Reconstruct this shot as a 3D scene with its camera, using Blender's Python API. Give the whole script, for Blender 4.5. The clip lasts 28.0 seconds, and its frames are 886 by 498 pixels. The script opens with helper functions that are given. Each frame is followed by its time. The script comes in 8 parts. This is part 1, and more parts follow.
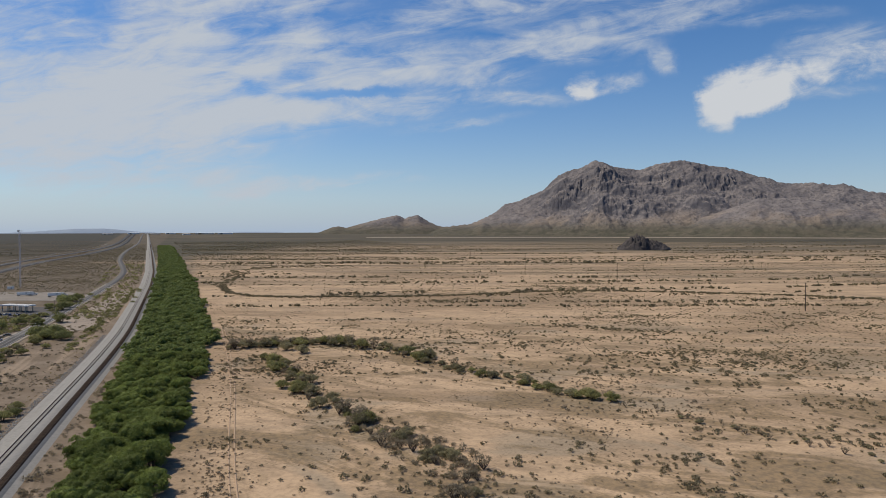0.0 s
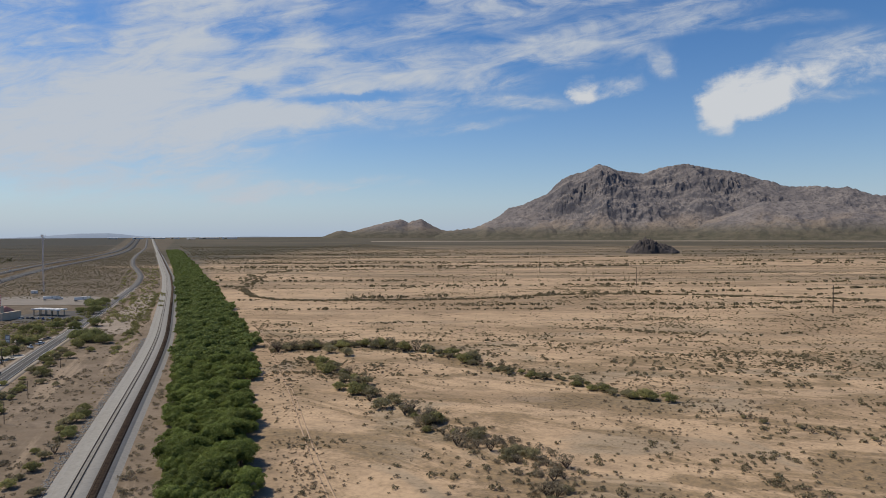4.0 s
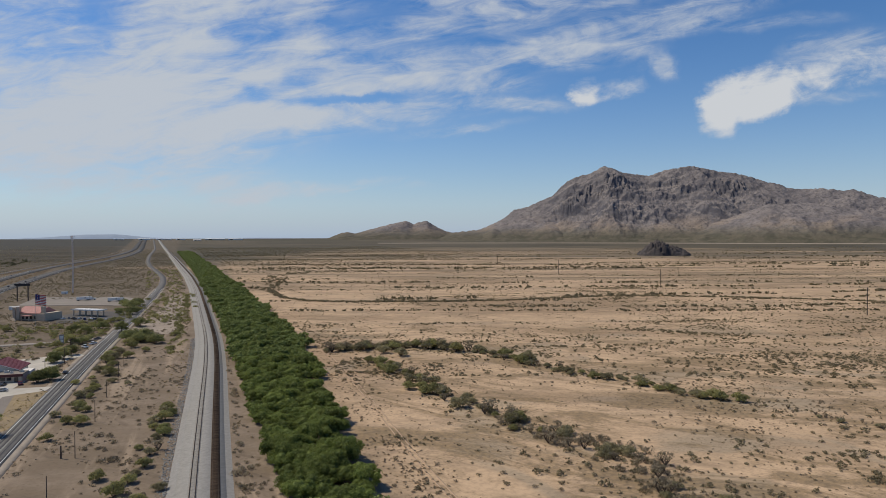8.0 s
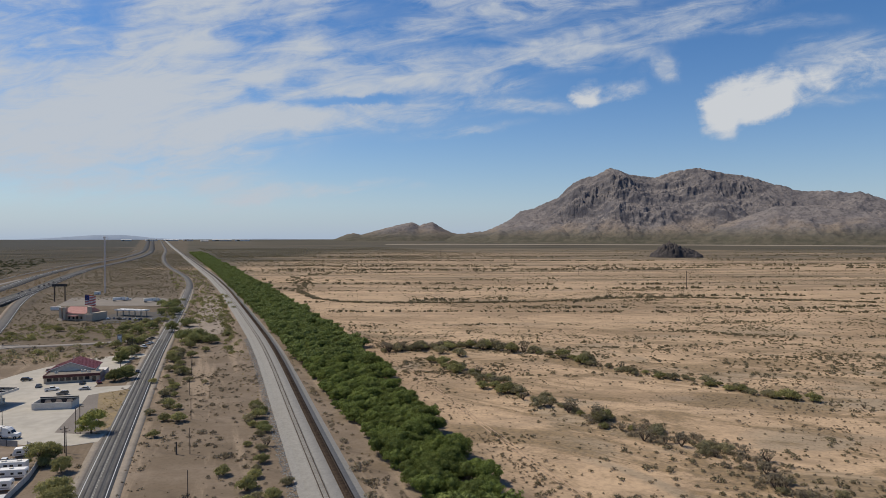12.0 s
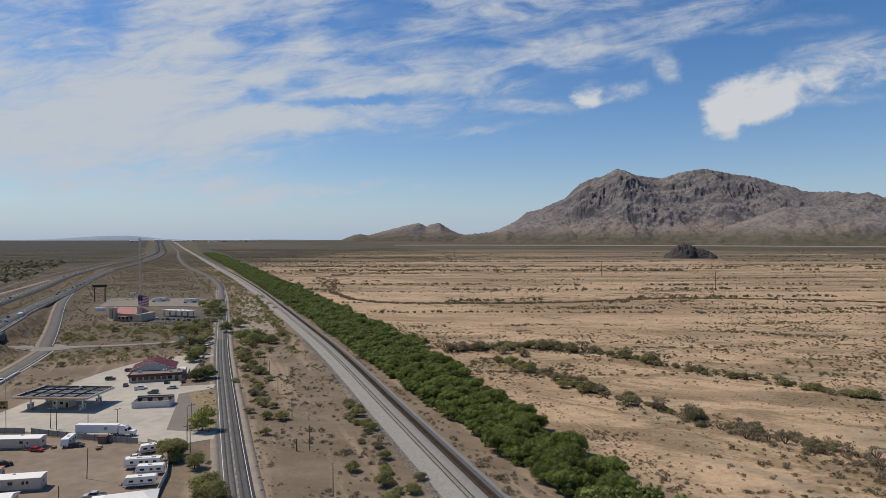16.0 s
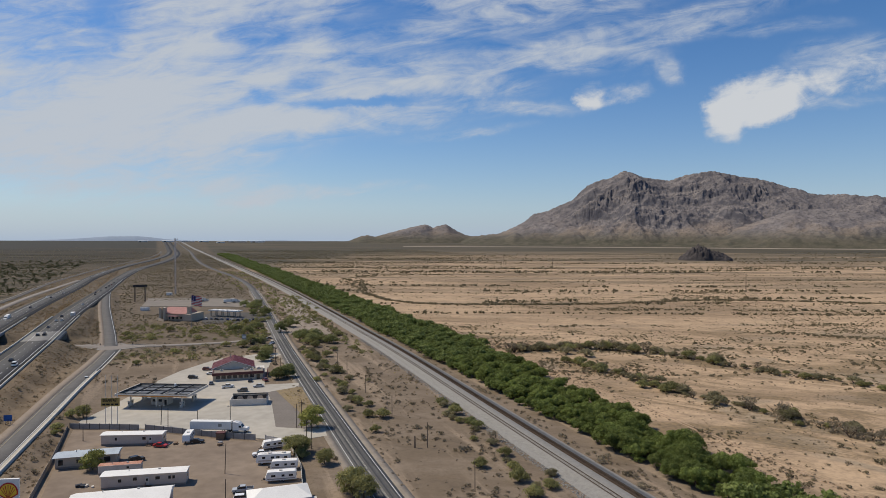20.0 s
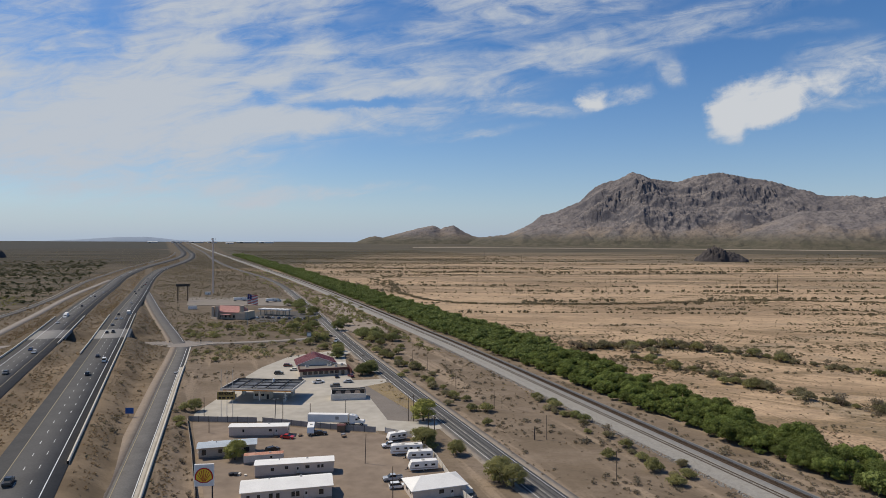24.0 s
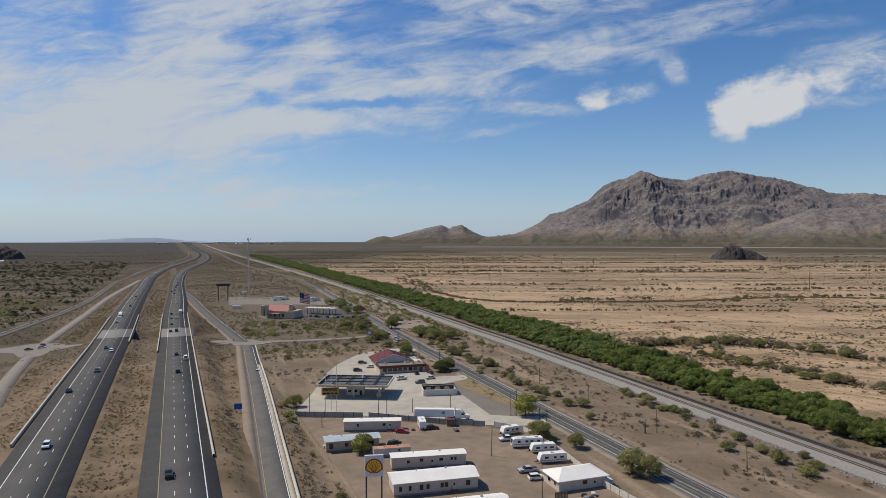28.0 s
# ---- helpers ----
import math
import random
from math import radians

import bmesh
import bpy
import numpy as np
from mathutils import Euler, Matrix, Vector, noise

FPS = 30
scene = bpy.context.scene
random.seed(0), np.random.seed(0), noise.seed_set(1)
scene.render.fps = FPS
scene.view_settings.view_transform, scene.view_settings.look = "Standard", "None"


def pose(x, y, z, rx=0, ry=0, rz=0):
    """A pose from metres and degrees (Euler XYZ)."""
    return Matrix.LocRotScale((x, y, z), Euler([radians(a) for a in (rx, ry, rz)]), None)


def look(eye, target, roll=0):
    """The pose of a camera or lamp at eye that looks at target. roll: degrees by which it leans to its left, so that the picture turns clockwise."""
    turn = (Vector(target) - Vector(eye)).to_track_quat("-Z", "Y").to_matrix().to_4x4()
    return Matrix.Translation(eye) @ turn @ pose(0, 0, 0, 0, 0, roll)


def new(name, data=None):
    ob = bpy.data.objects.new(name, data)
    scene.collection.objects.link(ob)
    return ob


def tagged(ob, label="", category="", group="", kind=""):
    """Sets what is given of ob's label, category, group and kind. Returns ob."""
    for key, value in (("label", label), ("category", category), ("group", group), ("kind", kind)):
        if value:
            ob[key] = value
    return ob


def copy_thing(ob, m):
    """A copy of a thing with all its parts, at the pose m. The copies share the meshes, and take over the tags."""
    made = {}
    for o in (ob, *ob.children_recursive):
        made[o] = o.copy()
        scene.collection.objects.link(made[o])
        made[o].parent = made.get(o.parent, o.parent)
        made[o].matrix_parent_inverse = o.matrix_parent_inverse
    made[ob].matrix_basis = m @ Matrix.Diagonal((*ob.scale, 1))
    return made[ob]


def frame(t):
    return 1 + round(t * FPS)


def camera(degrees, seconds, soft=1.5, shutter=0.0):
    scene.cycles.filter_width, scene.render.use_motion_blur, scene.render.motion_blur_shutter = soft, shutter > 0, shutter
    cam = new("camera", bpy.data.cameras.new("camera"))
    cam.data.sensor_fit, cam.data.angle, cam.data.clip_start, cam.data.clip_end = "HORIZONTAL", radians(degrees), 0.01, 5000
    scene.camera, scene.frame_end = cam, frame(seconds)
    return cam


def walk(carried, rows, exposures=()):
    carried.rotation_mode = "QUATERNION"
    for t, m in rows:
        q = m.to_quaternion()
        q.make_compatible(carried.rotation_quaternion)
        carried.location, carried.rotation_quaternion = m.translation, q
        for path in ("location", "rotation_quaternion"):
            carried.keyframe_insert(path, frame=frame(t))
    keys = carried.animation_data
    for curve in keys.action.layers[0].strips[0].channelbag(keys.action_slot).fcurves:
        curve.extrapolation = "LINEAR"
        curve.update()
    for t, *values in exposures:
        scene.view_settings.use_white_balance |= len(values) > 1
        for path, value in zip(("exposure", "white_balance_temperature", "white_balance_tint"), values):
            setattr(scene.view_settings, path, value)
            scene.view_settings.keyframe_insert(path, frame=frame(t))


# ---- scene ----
cam = camera(70.0, 28.0, soft=0.8)
# seconds, eye, target, roll
PATH = [
    (0, (0.00, 0.00, 69.24), (42.03, 90.69, 66.42), -0.13),
    (0.5, (-1.77, 0.79, 69.12), (40.27, 91.49, 66.35), -0.18),
    (1, (-3.74, 1.60, 69.03), (38.29, 92.29, 66.30), -0.22),
    (1.5, (-6.12, 2.42, 68.95), (35.91, 93.12, 66.29), -0.25),
    (2, (-9.05, 3.28, 68.91), (32.97, 93.98, 66.34), -0.27),
    (2.5, (-12.44, 4.16, 68.91), (29.58, 94.88, 66.43), -0.28),
    (3, (-16.10, 5.09, 68.92), (25.90, 95.81, 66.55), -0.28),
    (3.5, (-19.87, 6.05, 68.94), (22.12, 96.78, 66.67), -0.27),
    (4, (-23.63, 7.04, 68.96), (18.35, 97.78, 66.77), -0.26),
    (4.5, (-27.34, 8.07, 68.99), (14.62, 98.82, 66.86), -0.26),
    (5, (-31.03, 9.13, 69.01), (10.91, 99.88, 66.93), -0.24),
    (5.5, (-34.71, 10.20, 69.04), (7.21, 100.96, 66.99), -0.23),
    (6, (-38.40, 11.29, 69.07), (3.51, 102.06, 67.05), -0.22),
    (6.5, (-42.12, 12.38, 69.11), (-0.22, 103.15, 67.11), -0.20),
    (7, (-45.87, 13.47, 69.15), (-3.99, 104.25, 67.17), -0.18),
    (7.5, (-49.67, 14.55, 69.19), (-7.80, 105.34, 67.24), -0.16),
    (8, (-53.52, 15.63, 69.23), (-11.67, 106.43, 67.31), -0.14),
    (8.5, (-57.42, 16.70, 69.28), (-15.60, 107.52, 67.39), -0.12),
    (9, (-61.39, 17.78, 69.34), (-19.58, 108.60, 67.47), -0.10),
    (9.5, (-65.41, 18.87, 69.40), (-23.62, 109.70, 67.56), -0.08),
    (10, (-69.48, 19.96, 69.47), (-27.71, 110.80, 67.65), -0.06),
    (10.5, (-73.62, 21.06, 69.54), (-31.87, 111.91, 67.75), -0.04),
    (11, (-77.81, 22.18, 69.61), (-36.09, 113.04, 67.85), -0.03),
    (11.5, (-82.07, 23.31, 69.70), (-40.37, 114.19, 67.95), -0.02),
    (12, (-86.38, 24.47, 69.78), (-44.71, 115.35, 68.06), -0.02),
    (12.5, (-90.76, 25.65, 69.87), (-49.11, 116.55, 68.16), -0.02),
    (13, (-95.18, 26.85, 69.97), (-53.56, 117.77, 68.27), -0.02),
    (13.5, (-99.64, 28.09, 70.06), (-58.05, 119.01, 68.37), -0.02),
    (14, (-104.13, 29.35, 70.15), (-62.57, 120.29, 68.47), -0.03),
    (14.5, (-108.65, 30.65, 70.23), (-67.13, 121.61, 68.56), -0.03),
    (15, (-113.20, 31.99, 70.30), (-71.70, 122.96, 68.65), -0.03),
    (15.5, (-117.76, 33.37, 70.37), (-76.29, 124.35, 68.73), -0.03),
    (16, (-122.32, 34.79, 70.42), (-80.89, 125.79, 68.80), -0.02),
    (16.5, (-126.89, 36.25, 70.46), (-85.48, 127.26, 68.86), -0.00),
    (17, (-131.47, 37.75, 70.48), (-90.09, 128.77, 68.91), 0.02),
    (17.5, (-136.05, 39.27, 70.48), (-94.70, 130.31, 68.94), 0.04),
    (18, (-140.66, 40.81, 70.47), (-99.34, 131.86, 68.96), 0.06),
    (18.5, (-145.29, 42.34, 70.44), (-104.00, 133.40, 68.96), 0.09),
    (19, (-149.95, 43.87, 70.39), (-108.69, 134.94, 68.95), 0.12),
    (19.5, (-154.65, 45.37, 70.33), (-113.41, 136.46, 68.92), 0.14),
    (20, (-159.39, 46.85, 70.24), (-118.19, 137.95, 68.86), 0.16),
    (20.5, (-164.18, 48.28, 70.14), (-123.01, 139.40, 68.79), 0.18),
    (21, (-169.03, 49.67, 70.01), (-127.88, 140.80, 68.69), 0.20),
    (21.5, (-173.93, 51.02, 69.86), (-132.81, 142.17, 68.57), 0.21),
    (22, (-178.88, 52.35, 69.70), (-137.80, 143.52, 68.44), 0.22),
    (22.5, (-183.88, 53.69, 69.52), (-142.84, 144.88, 68.28), 0.22),
    (23, (-188.92, 55.06, 69.33), (-147.92, 146.26, 68.11), 0.23),
    (23.5, (-194.02, 56.46, 69.12), (-153.06, 147.68, 67.92), 0.23),
    (24, (-199.16, 57.92, 68.90), (-158.25, 149.16, 67.71), 0.24),
    (24.5, (-204.35, 59.46, 68.67), (-163.48, 150.72, 67.49), 0.25),
    (25, (-209.56, 61.09, 68.44), (-168.74, 152.37, 67.27), 0.26),
    (25.5, (-214.69, 62.75, 68.22), (-173.92, 154.06, 67.05), 0.27),
    (26, (-219.63, 64.41, 68.03), (-178.92, 155.73, 66.87), 0.26),
    (26.5, (-224.26, 65.98, 67.91), (-183.60, 157.34, 66.73), 0.23),
    (27, (-228.46, 67.44, 67.86), (-187.87, 158.82, 66.67), 0.17),
    (27.5, (-232.18, 68.73, 67.90), (-191.65, 160.14, 66.68), 0.07),
    (28, (-235.62, 69.93, 68.00), (-195.16, 161.37, 66.75), -0.04),
]
walk(cam, [(t, look(eye, target, roll)) for t, eye, target, roll in PATH])
scene.view_settings.exposure = 0.0

# ---------------------------------------------------------------- light
SUN_AZ, SUN_EL = -45.0, 53.0          # degrees from +y towards +x, and above the horizon


def sky_world():
    world = bpy.data.worlds.new("sky")
    scene.world = world
    world.use_nodes = True
    nt = world.node_tree
    nt.nodes.clear()
    N, L = nt.nodes.new, nt.links.new

    def math_node(op, a, b=None, clamp=False):
        n = N("ShaderNodeMath")
        n.operation, n.use_clamp = op, clamp
        for i, v in enumerate((a, b)):
            if v is None:
                continue
            if isinstance(v, (int, float)):
                n.inputs[i].default_value = v
            else:
                L(v, n.inputs[i])
        return n.outputs[0]

    add = lambda a, b: math_node("ADD", a, b)
    mul = lambda a, b: math_node("MULTIPLY", a, b)
    co = N("ShaderNodeTexCoord")
    turn = N("ShaderNodeMapping")
    turn.inputs["Rotation"].default_value = (0, 0, radians(24.44))
    L(co.outputs["Generated"], turn.inputs["Vector"])
    sep = N("ShaderNodeSeparateXYZ")
    L(turn.outputs[0], sep.inputs[0])
    ahead = add(math_node("ABSOLUTE", sep.outputs[1]), 0.03)
    X = math_node("DIVIDE", sep.outputs[0], ahead)      # across the cloud field
    Y = math_node("DIVIDE", sep.outputs[2], ahead)      # up the cloud field

    def field(sx, sy, shear, scale, detail, rough, off, warp=0.0):
        c = N("ShaderNodeCombineXYZ")
        L(add(mul(X, sx), off), c.inputs[0])
        L(add(mul(Y, sy), mul(X, shear)), c.inputs[1])
        c.inputs[2].default_value = off
        n = N("ShaderNodeTexNoise")
        n.inputs["Scale"].default_value = scale
        n.inputs["Detail"].default_value = detail
        n.inputs["Roughness"].default_value = rough
        n.inputs["Distortion"].default_value = warp
        L(c.outputs[0], n.inputs["Vector"])
        return n.outputs[0]

    flat = N("ShaderNodeCombineXYZ")
    L(X, flat.inputs[0])
    L(Y, flat.inputs[1])
    curl = N("ShaderNodeTexNoise")
    curl.inputs["Scale"].default_value, curl.inputs["Detail"].default_value, curl.inputs["Roughness"].default_value = 9.0, 7, 0.62
    L(flat.outputs[0], curl.inputs["Vector"])
    bent = N("ShaderNodeVectorMath")
    bent.operation = "MULTIPLY_ADD"
    L(curl.outputs["Color"], bent.inputs[0])
    bent.inputs[1].default_value = (0.10, 0.050, 0)
    shift = N("ShaderNodeVectorMath")
    L(flat.outputs[0], shift.inputs[0])
    shift.inputs[1].default_value = (-0.05, -0.025, 0)
    L(shift.outputs[0], bent.inputs[2])

    def blob(px, py, rx, ry, lean=0.0, power=1.0):
        """A soft patch of cloud, by its place, half sizes and lean (degrees) on the field, with a frayed edge."""
        mp = N("ShaderNodeMapping")
        mp.vector_type = "TEXTURE"
        mp.inputs["Location"].default_value = (px, py, 0)
        mp.inputs["Rotation"].default_value = (0, 0, radians(lean))
        mp.inputs["Scale"].default_value = (rx, ry, 1)
        L(bent.outputs[0], mp.inputs[0])
        ln = N("ShaderNodeVectorMath")
        ln.operation = "LENGTH"
        L(mp.outputs[0], ln.inputs[0])
        mr = N("ShaderNodeMapRange")
        mr.interpolation_type = "SMOOTHSTEP"
        L(ln.outputs["Value"], mr.inputs[0])
        for i, x in zip((1, 2, 3, 4), (0.25, 1.0, power, 0.0)):
            mr.inputs[i].default_value = x
        return mr.outputs[0]

    def heap_of(rows):
        total = None
        for b in rows:
            total = blob(*b) if total is None else add(total, blob(*b))
        return total

    def smooth(v, lo, hi, top=1.0):
        m = N("ShaderNodeMapRange")
        m.interpolation_type = "SMOOTHSTEP"
        L(v, m.inputs[0])
        for i, x in zip((1, 2, 3, 4), (lo, hi, 0.0, top)):
            m.inputs[i].default_value = x
        return m.outputs[0]

    streak = field(1.0, 3.0, -0.28, 5.2, 10, 0.62, 3.7, 0.9)
    wisps = field(1.1, 4.2, -0.6, 10.0, 9, 0.64, 9.1, 0.9)
    puffs = field(1.0, 1.5, -0.2, 13.0, 9, 0.62, 5.2, 0.6)
    # the great veil of high cloud, thinning to the right
    veil = heap_of(((-0.66, 0.20, 0.62, 0.14, 0, 0.78), (-0.34, 0.200, 0.50, 0.080, 1, 0.46), (-0.62, 0.125, 0.52, 0.075, 0, 0.40), (-0.20, 0.180, 0.30, 0.030, 2, 0.42),
                    (-0.50, 0.060, 0.55, 0.060, 0, 0.22), (-0.66, 0.35, 0.50, 0.12, 2, 0.50), (-0.30, 0.34, 0.26, 0.11, 8, 0.52), (-0.34, 0.275, 0.30, 0.06, 3, 0.42)))
    # its ragged bands across the top
    bands = heap_of(((-0.10, 0.248, 0.26, 0.050, 1, 0.42), (0.05, 0.236, 0.16, 0.030, 3, 0.46), (0.30, 0.316, 0.22, 0.036, 9, 0.58), (0.10, 0.278, 0.22, 0.030, 3, 0.40), (-0.02, 0.36, 0.44, 0.050, 3, 0.50), (0.22, 0.39, 0.30, 0.030, 3, 0.45),
                     (-0.10, 0.31, 0.20, 0.034, 6, 0.36), (0.13, 0.204, 0.13, 0.018, 1, 0.38), (-0.02, 0.203, 0.16, 0.014, 2, 0.30), (0.60, 0.290, 0.13, 0.030, 15, 0.48), (0.52, 0.325, 0.14, 0.016, 3, 0.30), (0.47, 0.36, 0.24, 0.030, 12, 0.34), (0.15, 0.33, 0.30, 0.070, 6, 0.22)))
    thin = heap_of(((-0.25, 0.072, 0.15, 0.018, 3, 0.46), (-0.09, 0.080, 0.10, 0.012, 2, 0.30), (0.03, 0.165, 0.14, 0.012, 8, 0.30), (0.60, 0.215, 0.10, 0.016, 3, 0.42), (-0.44, 0.085, 0.24, 0.020, 2, 0.20), (0.25, 0.275, 0.13, 0.024, 6, 0.45), (0.345, 0.255, 0.035, 0.030, -30, 0.50)))
    # gaps of blue in it
    gaps = heap_of(((-0.505, 0.352, 0.075, 0.075, -15, 0.36), (-0.64, 0.305, 0.17, 0.045, -4, 0.28), (-0.275, 0.315, 0.10, 0.048, 4, 0.36), (-0.245, 0.232, 0.075, 0.026, 10, 0.50), (-0.37, 0.245, 0.10, 0.030, 4, 0.36), (-0.13, 0.212, 0.13, 0.012, 2, 0.55), (-0.12, 0.345, 0.12, 0.045, 10, 0.45)))
    cover = add(add(veil, bands), add(thin, mul(gaps, -1.0)))
    loose = smooth(cover, 0.0, 0.45)
    ripple = mul(add(mul(add(streak, -0.5), 2.0), mul(add(wisps, -0.5), 1.9)), loose)
    cirrus = smooth(add(cover, ripple), -0.16, 1.30, 0.97)
    # the white clouds over the mountains
    heap = heap_of(((0.478, 0.226, 0.098, 0.056, 10, 0.95), (0.425, 0.182, 0.050, 0.050, 40, 0.80), (0.46, 0.186, 0.085, 0.030, 16, 0.40), (0.535, 0.225, 0.10, 0.040, 24, 0.55), (0.66, 0.262, 0.13, 0.050, 14, 0.50), (0.575, 0.265, 0.09, 0.035, 18, 0.30)))
    tufts = heap_of(((0.220, 0.224, 0.036, 0.030, -25, 0.50), (0.262, 0.219, 0.085, 0.024, 4, 0.46), (0.28, 0.250, 0.10, 0.034, 4, 0.20)))
    ball = add(heap, tufts)
    cumulus = smooth(add(ball, mul(add(mul(add(puffs, -0.5), 1.7), mul(add(wisps, -0.5), 0.9)), smooth(ball, 0.0, 0.5))), 0.10, 1.02, 0.98)
    mask = math_node("MAXIMUM", cirrus, cumulus)

    sky = N("ShaderNodeTexSky")
    sky.sky_type, sky.sun_disc = "NISHITA", False
    sky.sun_elevation, sky.sun_rotation = radians(SUN_EL), radians(SUN_AZ)
    sky.altitude, sky.air_density, sky.dust_density, sky.ozone_density = 500, 1.0, 0.6, 3.0
    mix = N("ShaderNodeMix")
    mix.data_type = "RGBA"
    L(mask, mix.inputs[0])
    deep = N("ShaderNodeHueSaturation")
    deep.inputs["Hue"].default_value, deep.inputs["Saturation"].default_value, deep.inputs["Value"].default_value = 0.506, 1.36, 0.97
    L(sky.outputs[0], deep.inputs["Color"])
    # pale haze towards the horizon
    haze = N("ShaderNodeMix")
    haze.data_type = "RGBA"
    L(mul(math_node("POWER", 2.718, mul(math_node("ABSOLUTE", sep.outputs[2]), -9.5)), 0.86), haze.inputs[0])
    L(deep.outputs[0], haze.inputs[6])
    haze.inputs[7].default_value = (3.30, 4.30, 5.85, 1)
    L(haze.outputs[2], mix.inputs[6])
    white = N("ShaderNodeMix")
    white.data_type = "RGBA"
    L(cumulus, white.inputs[0])
    white.inputs[6].default_value, white.inputs[7].default_value = (4.75, 5.15, 5.7, 1), (5.75, 5.95, 6.2, 1)
    L(white.outputs[2], mix.inputs[7])
    bg = N("ShaderNodeBackground")
    bg.inputs["Strength"].default_value = 0.105
    L(mix.outputs[2], bg.inputs["Color"])
    out = N("ShaderNodeOutputWorld")
    L(bg.outputs[0], out.inputs[0])


sky_world()
sun = new("sun", bpy.data.lights.new("sun", "SUN"))
sun.data.energy, sun.data.angle, sun.data.color = 3.95, radians(0.6), (1.0, 0.912, 0.748)
_d = Vector((math.sin(radians(SUN_AZ)) * math.cos(radians(SUN_EL)), math.cos(radians(SUN_AZ)) * math.cos(radians(SUN_EL)), math.sin(radians(SUN_EL))))
sun.matrix_world = Matrix.Translation((-100, 200, 300)) @ _d.to_track_quat("Z", "Y").to_matrix().to_4x4()


# ---------------------------------------------------------------- materials
def material(name, a, b, scale=1.0, rough=0.8, metal=0.0, fine=None, bump=0.0, vary=0.0, island=0.0, low=0.35, high=0.65, spec=0.3, leaf=0.0):
    """A surface of two tones mixed by coarse and fine noise. scale: features per metre. vary: change from object to object; island: from piece to piece."""
    m = bpy.data.materials.new(name)
    m.use_nodes = True
    nt = m.node_tree
    N, L = nt.nodes.new, nt.links.new
    bsdf = nt.nodes["Principled BSDF"]
    bsdf.inputs["Roughness"].default_value = rough
    bsdf.inputs["Metallic"].default_value = metal
    bsdf.inputs["Specular IOR Level"].default_value = spec
    geo = N("ShaderNodeNewGeometry")
    n1, n2 = N("ShaderNodeTexNoise"), N("ShaderNodeTexNoise")
    n1.inputs["Scale"].default_value, n1.inputs["Detail"].default_value = scale, 6
    n2.inputs["Scale"].default_value, n2.inputs["Detail"].default_value = fine or scale * 9, 4
    for n in (n1, n2):
        L(geo.outputs["Position"], n.inputs["Vector"])
    s = N("ShaderNodeMath")
    s.operation = "MULTIPLY_ADD"
    L(n2.outputs[0], s.inputs[0])
    s.inputs[1].default_value = 0.5
    h = N("ShaderNodeMath")
    h.operation = "MULTIPLY"
    L(n1.outputs[0], h.inputs[0])
    h.inputs[1].default_value = 0.5
    L(h.outputs[0], s.inputs[2])
    r = N("ShaderNodeMapRange")
    L(s.outputs[0], r.inputs[0])
    r.inputs[1].default_value, r.inputs[2].default_value = low, high
    mix = N("ShaderNodeMix")
    mix.data_type = "RGBA"
    L(r.outputs[0], mix.inputs[0])
    mix.inputs[6].default_value, mix.inputs[7].default_value = (*a, 1), (*b, 1)
    colour = mix.outputs[2]
    if vary or island:
        hsv = N("ShaderNodeHueSaturation")
        if island:
            src = geo.outputs["Random Per Island"]
        else:
            src = N("ShaderNodeObjectInfo").outputs["Random"]
        mr = N("ShaderNodeMapRange")
        L(src, mr.inputs[0])
        mr.inputs[3].default_value, mr.inputs[4].default_value = 1 - (vary or island), 1 + (vary or island)
        L(mr.outputs[0], hsv.inputs["Value"])
        L(colour, hsv.inputs["Color"])
        colour = hsv.outputs[0]
    L(colour, bsdf.inputs["Base Color"])
    if leaf:
        tl, ms = N("ShaderNodeBsdfTranslucent"), N("ShaderNodeMixShader")
        L(colour, tl.inputs[0])
        ms.inputs[0].default_value = leaf
        L(bsdf.outputs[0], ms.inputs[1])
        L(tl.outputs[0], ms.inputs[2])
        L(ms.outputs[0], nt.nodes["Material Output"].inputs[0])
    if bump:
        bp = N("ShaderNodeBump")
        bp.inputs["Strength"].default_value, bp.inputs["Distance"].default_value = 0.6, bump
        L(s.outputs[0], bp.inputs["Height"])
        L(bp.outputs[0], bsdf.inputs["Normal"])
    return m


